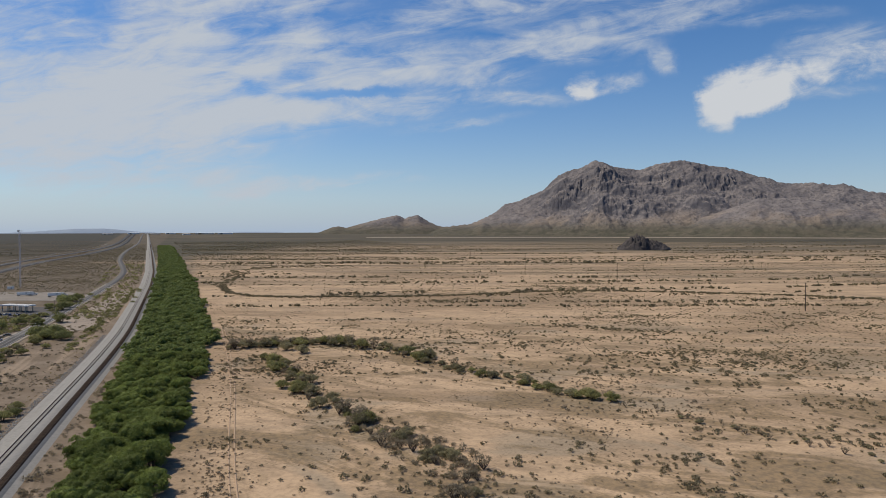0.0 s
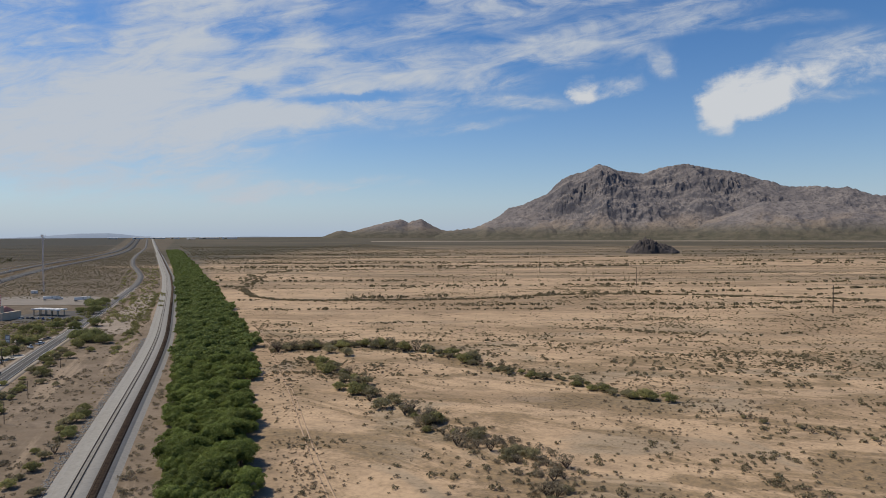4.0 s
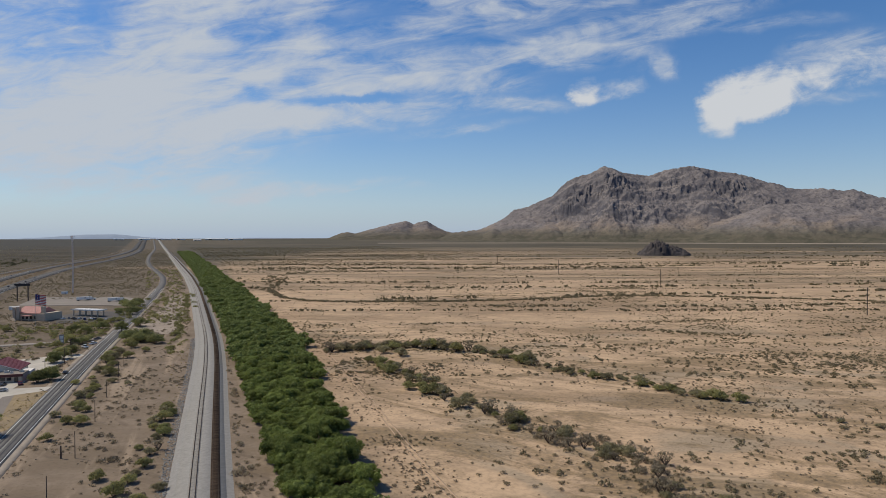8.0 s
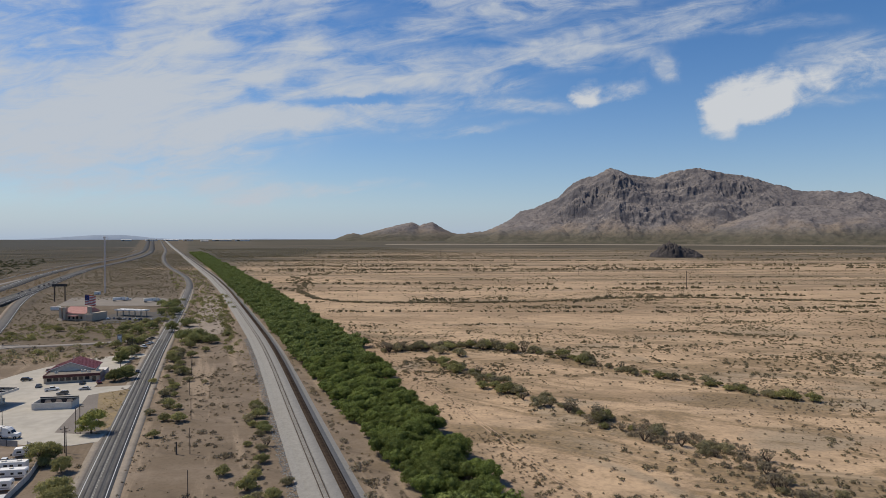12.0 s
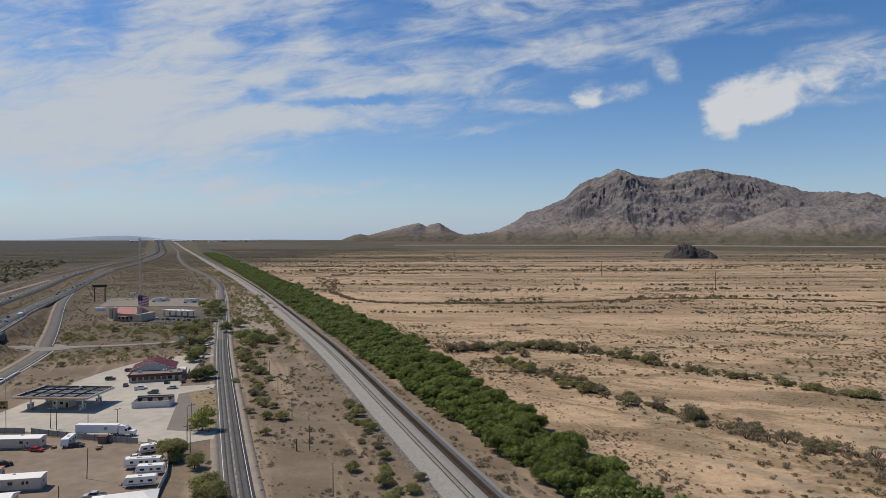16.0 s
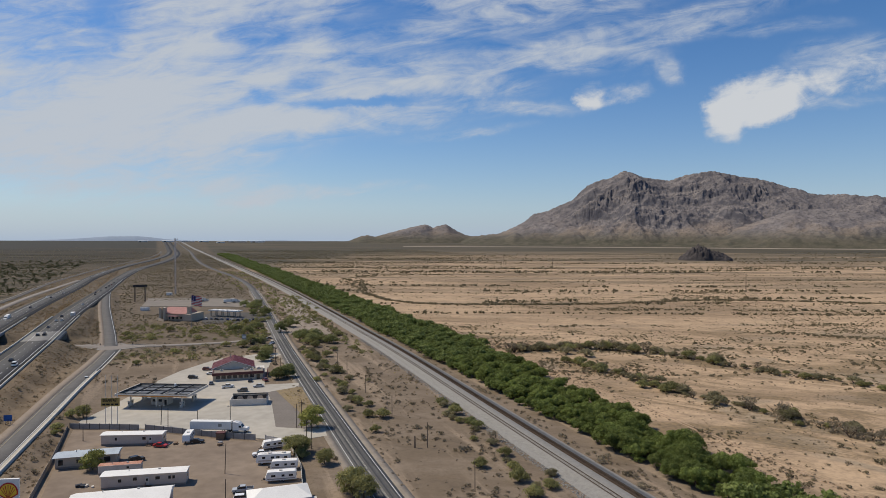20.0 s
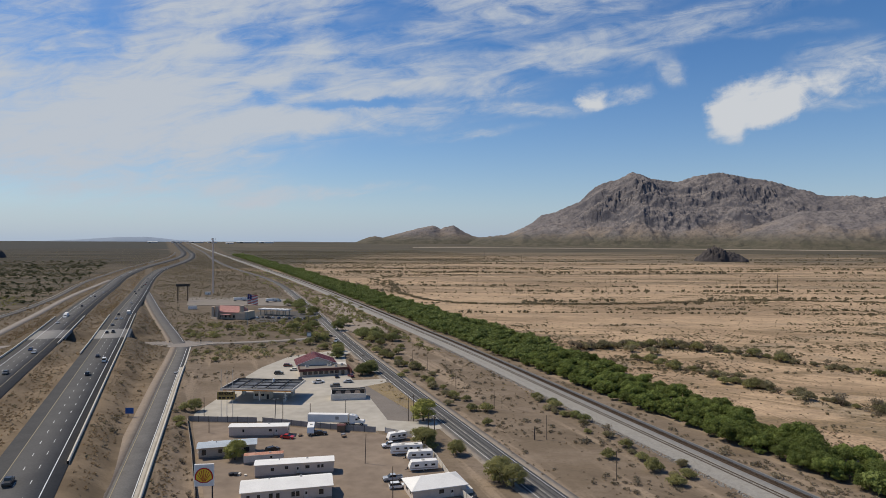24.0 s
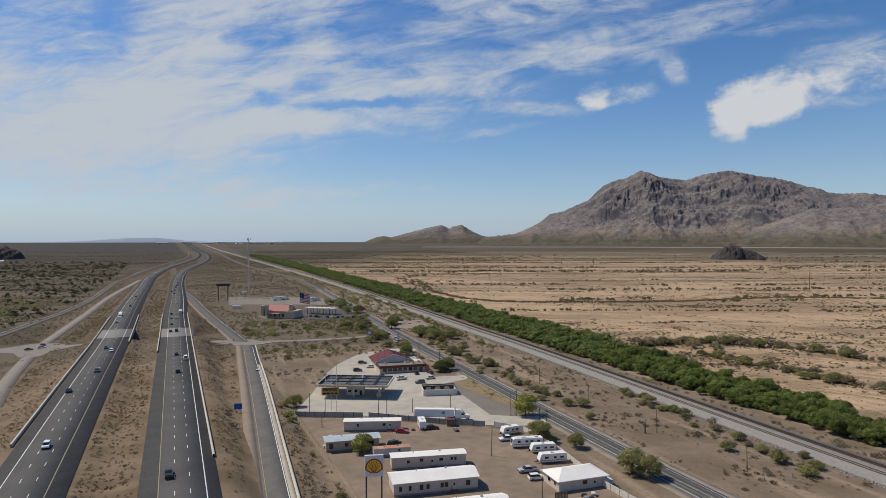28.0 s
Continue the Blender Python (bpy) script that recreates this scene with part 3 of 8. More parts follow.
BELT_E = line([(-4, 60), (2, 180), (13, 250), (22, 320), (32, 400), (40, 440), (41, 560), (46, 710), (51, 857), (60, 1500), (66, 2100), (60, 3000)])
RAMP = line([(-224, 60), (-207.6, 250), (-199.2, 340), (-192.0, 424), (-185.0, 503)])
RAMP_N = line([(-186.0, 498), (-186.5, 512), (-190.6, 570), (-198, 658), (-205.3, 745), (-211.5, 860), (-216, 960)])


L_RAMP1 = line([(-300, 380), (-304, 412), (-307, 467), (-308, 530)])
L_RAMP2 = line([(-308, 540), (-302, 655), (-294, 814), (-282, 998), (-268, 1162)])


def step(v, a, b):
    t = np.clip((v - a) / (b - a), 0, 1)
    return t * t * (3 - 2 * t)


def bank_top(y):
    """Height of the highway's bank."""
    return 6.0 - 5.6 * step(y, 640, 1050) - 1.0 * step(-y, -260, -120)


def rise(x, y):
    """The plain, which rises towards the far hills."""
    d = np.hypot(x + 110.0, y - 40.0)
    return 0.0109 * np.maximum(0, d - 480.0) + 0.0070 * np.maximum(0, d - 3000.0)


def north_lift(y):
    y = np.asarray(y, float)
    return bank_top(y) * step(y, 600, 850)


def west_lift(y):
    y = np.asarray(y, float)
    return bank_top(y) * step(y, 700, 1050)


def land(x, y):
    x, y = np.asarray(x, float), np.asarray(y, float)
    base = rise(x, y)
    top = bank_top(y)
    l, r = HWY_L(y) - 11.5, HWY_R(y) + 10.0
    side = np.minimum(step(x, l - 2.5 * top, l), step(-x, -(r + 2.5 * top), -r))
    mid = (HWY_L(y) + HWY_R(y)) / 2
    ditch = 1.6 * np.exp(-(((x - mid) / 4.5) ** 2))
    slip = 2.0 * step(-np.abs(x - RAMP(y) + 1.5), -16.0, -8.5) * step(-y, -470, -360)
    gap = step(y, 514, 523) * step(-y, -560, -551)
    bank = side * (top - ditch * np.clip(top / 5, 0, 1)) * (1 - gap)
    shelf = step(-np.abs(x - RAMP_N(y) + 1.0), -13.0, -6.5) * step(y, 500, 515) * step(-y, -960, -940)
    left = step(-np.abs(x - L_RAMP2(y)), -11.0, -5.0) * step(y, 535, 550) * step(-y, -1165, -1140)
    z = np.maximum(bank, slip) * (1 - shelf) + shelf * north_lift(y)
    return base + z * (1 - left) + left * west_lift(y) - 0.06


def road_z(x, y):
    return rise(x, y)


# ---------------------------------------------------------------- ground sheet
def spaced(lo, fine_lo, fine_hi, hi, fine, grow):
    mid = list(np.arange(fine_lo, fine_hi + 0.1, fine))
    up, s, v = [], fine, mid[-1]
    while v < hi:
        s *= grow
        v += s
        up.append(v)
    dn, s, v = [], fine, mid[0]
    while v > lo:
        s *= grow
        v -= s
        dn.append(v)
    return np.array(dn[::-1] + mid + up)


def build_ground():
    xs = spaced(-4950, -330, -170, 4850, 2.5, 1.09)
    ys = spaced(-4800, 150, 640, 4950, 3.5, 1.09)
    gx, gy = np.meshgrid(xs, ys)
    d = np.hypot(gx + 110, gy - 40)
    out = d > 4860
    k = np.where(out, 4860 / np.maximum(d, 1), 1.0)
    gx, gy = -110 + (gx + 110) * k, 40 + (gy - 40) * k
    gz = land(gx, gy)
    nx, ny = len(xs), len(ys)
    idx = np.arange(nx * ny).reshape(ny, nx)
    quads = np.stack([idx[:-1, :-1], idx[:-1, 1:], idx[1:, 1:], idx[1:, :-1]], -1).reshape(-1, 4)
    quads = quads[~out.ravel()[quads].all(1)]
    ob = new("ground", quick_mesh("ground", np.stack([gx.ravel(), gy.ravel(), gz.ravel()], 1), quads, M_GROUND, True))
    tagged(ob, "flat desert ground of pale pinkish sand and grey-brown dirt", "ground", kind="structure")


build_ground()


# ---------------------------------------------------------------- roads and rails
def ribbon(name, centre, y0, y1, left, right, lift, mat, zf=road_z, stepy=6.0, thick=0.25, parent=None, label="", category="", kind=""):
    """A strip along a line: its edges lie left and right of it, its top lift over the land, with a thickness."""
    ys = np.array([y0])
    s = stepy
    while ys[-1] < y1:
        s = stepy if ys[-1] < 900 else min(s * 1.08, 80)
        ys = np.append(ys, min(ys[-1] + s, y1))
    c = centre(ys)
    a, b = c + (left(ys) if callable(left) else left), c + (right(ys) if callable(right) else right)
    zc = zf(c, ys) + lift
    v = np.concatenate([np.stack([a, ys, zc], 1), np.stack([b, ys, zc], 1), np.stack([a, ys, zc - thick], 1), np.stack([b, ys, zc - thick], 1)])
    n = len(ys)
    i = np.arange(n - 1)
    q = np.concatenate([np.stack([i, n + i, n + i + 1, i + 1], 1), np.stack([2 * n + i, i, i + 1, 2 * n + i + 1], 1), np.stack([n + i, 3 * n + i, 3 * n + i + 1, n + i + 1], 1)])
    ob = new(name, quick_mesh(name, v, q, mat))
    if parent is not None:
        ob.parent = parent
    if label:
        tagged(ob, label, category, kind=kind)
    return ob


def dashes(name, centre, off, y0, y1, period, length, width, lift, mat, zf, parent):
    """Short painted dashes, as one piece of marking."""
    ys = np.arange(y0, y1, period)
    va, fa = [], []
    for k, y in enumerate(ys):
        for yy, o in ((y, -width / 2), (y, width / 2), (y + length, width / 2), (y + length, -width / 2)):
            xx = float(centre(yy)) + off + o
            va.append((xx, yy, float(zf(float(centre(yy)), yy)) + lift))
        fa.append((4 * k, 4 * k + 1, 4 * k + 2, 4 * k + 3))
    ob = new(name, quick_mesh(name, va, fa, mat))
    ob.parent = parent
    return ob


def deck_z(x, y):
    return rise(x, y) + bank_top(y)


def highway(n, centre, yellow_side):
    s = yellow_side
    road = ribbon(f"road_{n}", centre, -600, 4800, -9.2 if s > 0 else -10.2, 10.2 if s > 0 else 8.8, 0.12, M_ASPHALT, deck_z, label="dark asphalt highway carriageway with three lanes", category="road", kind="structure")
    ribbon("lane_surface", centre, -600, 2600, -5.4, 5.4, 0.13, M_ASPHALT_LANE, deck_z, thick=0.05, parent=road)
    ribbon("edge_line", centre, -600, 1500, s * 5.55 - 0.13, s * 5.55 + 0.13, 0.15, M_YELLOW_LINE, deck_z, thick=0.01, parent=road)
    ribbon("edge_line", centre, -600, 1500, -s * 5.55 - 0.13, -s * 5.55 + 0.13, 0.15, M_WHITE_LINE, deck_z, thick=0.01, parent=road)
    for o in (-1.83, 1.83):
        dashes("lane_marking", centre, o, 66, 900, 12.19, 3.05, 0.16, 0.15, M_WHITE_LINE, deck_z, road)
    # the bridge: a pale deck with barriers
    b0, b1 = (524, 562) if n == 1 else (514, 554)
    ribbon("bridge_deck", centre, b0, b1, -10.6, 10.6, 0.16, M_DECK, deck_z, thick=1.3, parent=road, stepy=4)
    for o in (-5.55, 5.55):
        ribbon("edge_line", centre, b0, b1, o - 0.13, o + 0.13, 0.18, M_WHITE_LINE, deck_z, thick=0.01, parent=road)
    for k, (o, y0, y1) in enumerate(((-10.4, 296 if n == 1 else 455, 640), (10.0, 500 if n == 1 else 262, 640))):
        if n == 2 and k == 1:
            o = 8.6
        ribbon("barrier", centre, y0, y1, o - 0.28, o + 0.28, 0.95, M_CONCRETE, deck_z, thick=0.9, parent=road)
    # piers under the bridge
    g = Geo()
    for yy in (531, 545):
        for o in (-8, -2.7, 2.7, 8):
            x = float(centre(yy)) + o
            g.tube((x, yy, -0.2), (x, yy, bank_top(yy) - 1.1), 0.5, n=10)
    part("bridge_piers", g, M_CONC_DARK, road)
    for yy in (b0 + 1, b1 - 1):
        g = Geo()
        g.box((float(centre(yy)), yy, 2.4), (21, 1.0, 4.6))
        part("bridge_abutment", g, M_CONC_DARK, road)
    return road


highway(1, HWY_L, 1)
highway(2, HWY_R, -1)

road3 = ribbon("road_3", FRONT, -600, 4700, -4.3, 4.3, 0.08, M_ASPHALT_OLD, label="worn grey two-lane frontage road", category="road", kind="structure")
for o, w in ((-3.4, 0.09), (3.4, 0.09)):
    ribbon("edge_line", FRONT, -600, 900, o - w, o + w, 0.11, M_WHITE_LINE, thick=0.01, parent=road3)
for o in (-5.6, 5.6):
    ribbon("gravel_shoulder", FRONT, -600, 900, o - 1.4, o + 1.4, 0.03, M_SHOULDER, thick=0.2, parent=road3)
M_TRACK = material("asphalt_oiled", (0.078, 0.075, 0.073), (0.118, 0.112, 0.107), 0.12, 0.95, fine=0.6, spec=0.08)
for o in (-2.55, -0.95, 0.95, 2.55):
    ribbon("wheel_track", FRONT, -600, 500, o - 0.5, o + 0.5, 0.10, M_TRACK, thick=0.05, parent=road3)
for o in (-0.14, 0.14):
    ribbon("centre_line", FRONT, -600, 700, o - 0.07, o + 0.07, 0.11, M_WORN_LINE, thick=0.01, parent=road3)

def slip_z(x, y):
    return rise(x, y) + 2.0 * step(-np.asarray(y, float), -470, -360)


ramp_road = ribbon("road_4", RAMP, 60, 503, -3.6, 4.4, 0.10, M_ASPHALT_OLD, slip_z, label="grey asphalt exit road with white edge lines", category="road", kind="structure")
ribbon("dirt_shoulder", RAMP, 60, 500, -7.4, -3.6, 0.06, M_GRAVEL_ROAD, slip_z, parent=ramp_road)
ribbon("edge_line", RAMP, 60, 490, -2.9, -2.65, 0.13, M_YELLOW_LINE, slip_z, thick=0.01, parent=ramp_road)
ribbon("edge_line", RAMP, 60, 490, 2.6, 2.85, 0.13, M_WHITE_LINE, slip_z, thick=0.01, parent=ramp_road)
ribbon("concrete_shoulder", RAMP, 60, 425, 3.0, 4.4, 0.115, M_CONC_DARK, slip_z, thick=0.1, parent=ramp_road)
ribbon("barrier", RAMP, 60, 425, 4.6, 5.2, 0.95, M_CONCRETE, slip_z, thick=3.0, parent=ramp_road)
ribbon("kerb", RAMP, 425, 497, 4.4, 5.2, 0.16, M_CONCRETE, slip_z, thick=0.3, parent=ramp_road)
def north_z(x, y):
    return rise(x, y) + north_lift(y)


north_road = ribbon("road_10", RAMP_N, 500, 960, -3.9, 3.9, 0.11, M_ASPHALT_OLD, north_z, label="dusty asphalt slip road from the highway", category="road", kind="structure")
ribbon("dirt_shoulder", RAMP_N, 512, 940, -7.0, -3.9, 0.06, M_GRAVEL_ROAD, north_z, parent=north_road)
ribbon("edge_line", RAMP_N, 520, 900, 2.9, 3.15, 0.14, M_WHITE_LINE, north_z, thick=0.01, parent=north_road)


def cross_line(pts):
    xs, ys = np.array([p[0] for p in pts], float), np.array([p[1] for p in pts], float)
    fx = np.arange(xs[0], xs[-1] + 1, 3.0)
    fy = np.interp(fx, xs, ys)
    k = 9
    pad = np.r_[np.full(k, fy[0]), fy, np.full(k, fy[-1])]
    w = np.hanning(2 * k + 1)
    return fx, np.convolve(pad, w / w.sum(), "valid")


def cross_road(name, pts, half, lift, mat, label):
    fx, fy = cross_line(pts)
    t = np.stack([np.gradient(fx), np.gradient(fy)], 1)
    t /= np.linalg.norm(t, axis=1)[:, None]
    nrm = np.stack([-t[:, 1], t[:, 0]], 1)
    p = np.stack([fx, fy], 1)
    a, b = p + nrm * half, p - nrm * half
    z = rise(fx, fy) + lift
    n = len(fx)
    v = np.concatenate([np.c_[a, z], np.c_[b, z], np.c_[a, z - 0.25], np.c_[b, z - 0.25]])
    i = np.arange(n - 1)
    q = np.concatenate([np.stack([i, n + i, n + i + 1, i + 1], 1), np.stack([2 * n + i, i, i + 1, 2 * n + i + 1], 1), np.stack([n + i, 3 * n + i, 3 * n + i + 1, n + i + 1], 1)])
    return tagged(new(name, quick_mesh(name, v, q, mat)), label, "road", kind="structure")


cross_road("road_5", [(-420, 533), (-327, 535), (-292, 540), (-250, 540), (-216, 529), (-187, 511), (-162, 505), (-124, 500), (-98, 503), (-80, 512)], 4.2, 0.075, M_ASPHALT_PALE, "pale worn asphalt side road under the highway")
ribbon("road_6", L_RAMP1, 380, 532, -3.5, 3.5, 0.11, M_ASPHALT_PALE, label="grey asphalt slip road", category="road", kind="structure")
ribbon("road_7", L_RAMP2, 541, 1160, -3.5, 3.5, 0.11, M_ASPHALT_PALE, lambda x, y: rise(x, y) + west_lift(y), label="grey asphalt slip road climbing to the highway", category="road", kind="structure")
CANAL = line([(-362, 500), (-340, 600), (-330, 666), (-316, 743), (-305, 869), (-300, 1112), (-280, 1330), (-256, 1560), (-205, 1880), (-170, 2150), (-148, 2500), (-142, 2700)])
M_TRACK_DIRT = material("track_dirt", (0.088, 0.079, 0.070), (0.125, 0.113, 0.100), 0.15, 0.95)
ribbon("road_8", CANAL, 500, 2700, -3.4, 2.6, 0.14, M_TRACK_DIRT, thick=0.5, label="dark oiled dirt track beside the highway", category="road", kind="structure")
ribbon("road_9", CANAL, 500, 2700, -5.2, -4.3, 0.35, M_CONC_DARK, label="pale concrete kerb wall along the oiled track", category="road", kind="structure")

# a two-wheel track over the sand
RUTS = line([(14, 60), (18, 171), (23.5, 219), (31.5, 279), (37, 340), (46, 460), (50, 560)])
M_RUT = material("rutted_sand", (0.34, 0.236, 0.152), (0.42, 0.292, 0.19), 0.3, 0.95, bump=0.03)
for o in (-0.9, 0.9):
    ribbon("dirt_track", RUTS, 60, 520, o - 0.26, o + 0.26, 0.01, M_RUT, thick=0.15, label="pale wheel rut of a sandy track", category="track", kind="structure")

# railway
bed = ribbon("railway", RAIL_B, -600, 4800, -10.4, 2.9, 0.55, M_BALLAST, thick=0.9, label="railway bed of pale grey crushed stone with two tracks", category="railway", kind="structure")


def flank(name, xa, za, xb, zb, y0, y1, mat, parent):
    """A sloping strip of stone from one offset and height to another."""
    ys = np.arange(y0, y1 + 1, 8.0)
    c = RAIL_B(ys)
    z = road_z(c, ys)
    n = len(ys)
    v = np.concatenate([np.stack([c + xa, ys, z + za], 1), np.stack([c + xb, ys, z + zb], 1)])
    k = np.arange(n - 1)
    ob = new(name, quick_mesh(name, v, np.stack([k, n + k, n + k + 1, k + 1], 1), mat))
    ob.parent = parent


flank("ballast_slope", -12.7, -0.1, -10.38, 0.556, -600, 2000, M_BALLAST, bed)
flank("ballast_slope", 2.88, 0.556, 5.0, -0.1, -600, 2000, M_BALLAST, bed)
ribbon("track_bed", RAIL_B, -600, 2600, -1.3, 1.3, 0.62, M_BALLAST_DARK, thick=0.1, parent=bed)
for o in (-0.76, 0.76):
    ribbon("rail", RAIL_B, -600, 2200, o - 0.06, o + 0.06, 0.80, M_RAIL, thick=0.2, parent=bed)
    ribbon("rail", RAIL_B, -600, 2200, -5.9 + o - 0.09, -5.9 + o + 0.09, 0.80, M_RAIL, thick=0.2, parent=bed)


def ties(off, y0, y1, gap, w, lift, mat=None):
    ys = np.arange(y0, y1, gap)
    x = RAIL_B(ys) + off
    z = rise(x, ys) + lift
    c = np.array([(-1, -1, 0), (1, -1, 0), (1, 1, 0), (-1, 1, 0), (-1, -1, 1), (1, -1, 1), (1, 1, 1), (-1, 1, 1)]) * (w / 2, 0.12, 0.10)
    v = (np.stack([x, ys, z], 1)[:, None, :] + c[None]).reshape(-1, 3)
    f = np.array([(4, 5, 6, 7), (0, 1, 5, 4), (1, 2, 6, 5), (2, 3, 7, 6), (3, 0, 4, 7)])
    q = (f[None] + 8 * np.arange(len(ys))[:, None, None]).reshape(-1, 4)
    ob = new("ties", quick_mesh("ties", v, q, mat or M_TIE))
    ob.parent = bed
    tagged(ob, kind="stuff")


ties(0.0, 160, 700, 0.6, 2.6, 0.60)
ties(-5.9, 160, 700, 0.6, 2.5, 0.462, M_TIE_GREY)


# ---------------------------------------------------------------- mountains
def mountain_material():
    m = bpy.data.materials.new("mountain_slopes")
    m.use_nodes = True
    nt = m.node_tree
    N, L = nt.nodes.new, nt.links.new
    bsdf = nt.nodes["Principled BSDF"]
    bsdf.inputs["Roughness"].default_value = 0.97
    bsdf.inputs["Specular IOR Level"].default_value = 0.05
    geo = N("ShaderNodeNewGeometry")
    sp = N("ShaderNodeSeparateXYZ")
    L(geo.outputs["Normal"], sp.inputs[0])
    sz = N("ShaderNodeSeparateXYZ")
    L(geo.outputs["Position"], sz.inputs[0])

    def tex(scale, detail, stretch=1.0):
        n = N("ShaderNodeTexNoise")
        n.inputs["Scale"].default_value, n.inputs["Detail"].default_value, n.inputs["Roughness"].default_value = scale, detail, 0.65
        mp = N("ShaderNodeMapping")
        mp.inputs["Scale"].default_value = (1, 1, stretch)
        L(geo.outputs["Position"], mp.inputs[0])
        L(mp.outputs[0], n.inputs["Vector"])
        return n.outputs[0]

    def rng(v, a, b, c=0.0, d=1.0):
        n = N("ShaderNodeMapRange")
        n.interpolation_type = "SMOOTHSTEP"
        L(v, n.inputs[0])
        for i, x in enumerate((a, b, c, d)):
            n.inputs[i + 1].default_value = x
        return n.outputs[0]

    def mixc(f, a, b):
        n = N("ShaderNodeMix")
        n.data_type = "RGBA"
        L(f, n.inputs[0])
        for i, v in ((6, a), (7, b)):
            if isinstance(v, tuple):
                n.inputs[i].default_value = (*v, 1)
            else:
                L(v, n.inputs[i])
        return n.outputs[2]

    # rock and soil tones, with some blue of haze mixed into both
    rock = mixc(rng(tex(0.012, 8, 1.3), 0.42, 0.60), (0.096, 0.091, 0.101), (0.150, 0.137, 0.139))
    soil = mixc(rng(tex(0.006, 8), 0.42, 0.60), (0.168, 0.150, 0.147), (0.225, 0.198, 0.186))
    soil = mixc(rng(tex(0.028, 9, 1.3), 0.48, 0.60, 0.0, 0.7), soil, (0.122, 0.110, 0.112))
    steep = rng(sp.outputs[2], 0.56, 0.80)
    col = mixc(steep, rock, soil)
    tan = N("ShaderNodeMath")
    tan.operation = "MULTIPLY"
    L(rng(sz.outputs[2], 110, 230, 0.8, 0.0), tan.inputs[0])
    tan2 = N("ShaderNodeMath")
    tan2.operation = "MULTIPLY"
    L(rng(tex(0.004, 5), 0.45, 0.62), tan2.inputs[0])
    tan2.inputs[1].default_value = 1.0
    L(tan2.outputs[0], tan.inputs[1])
    col = mixc(tan.outputs[0], col, (0.27, 0.212, 0.165))
    speck = rng(tex(0.07, 7), 0.50, 0.62, 0.0, 0.6)
    col = mixc(speck, col, (0.085, 0.076, 0.074))
    low = rng(sz.outputs[2], 60, 150, 1.0, 0.0)
    col = mixc(low, col, mixc(rng(tex(0.02, 7), 0.40, 0.60), (0.086, 0.080, 0.058), (0.120, 0.104, 0.076)))
    L(col, bsdf.inputs["Base Color"])
    bp = N("ShaderNodeBump")
    bp.inputs["Strength"].default_value, bp.inputs["Distance"].default_value = 1.0, 11.0
    L(tex(0.022, 12), bp.inputs["Height"])
    L(bp.outputs[0], bsdf.inputs["Normal"])
    return m


M_MOUNTAIN = mountain_material()
MID = (-118.0, 35.0, 70.0)


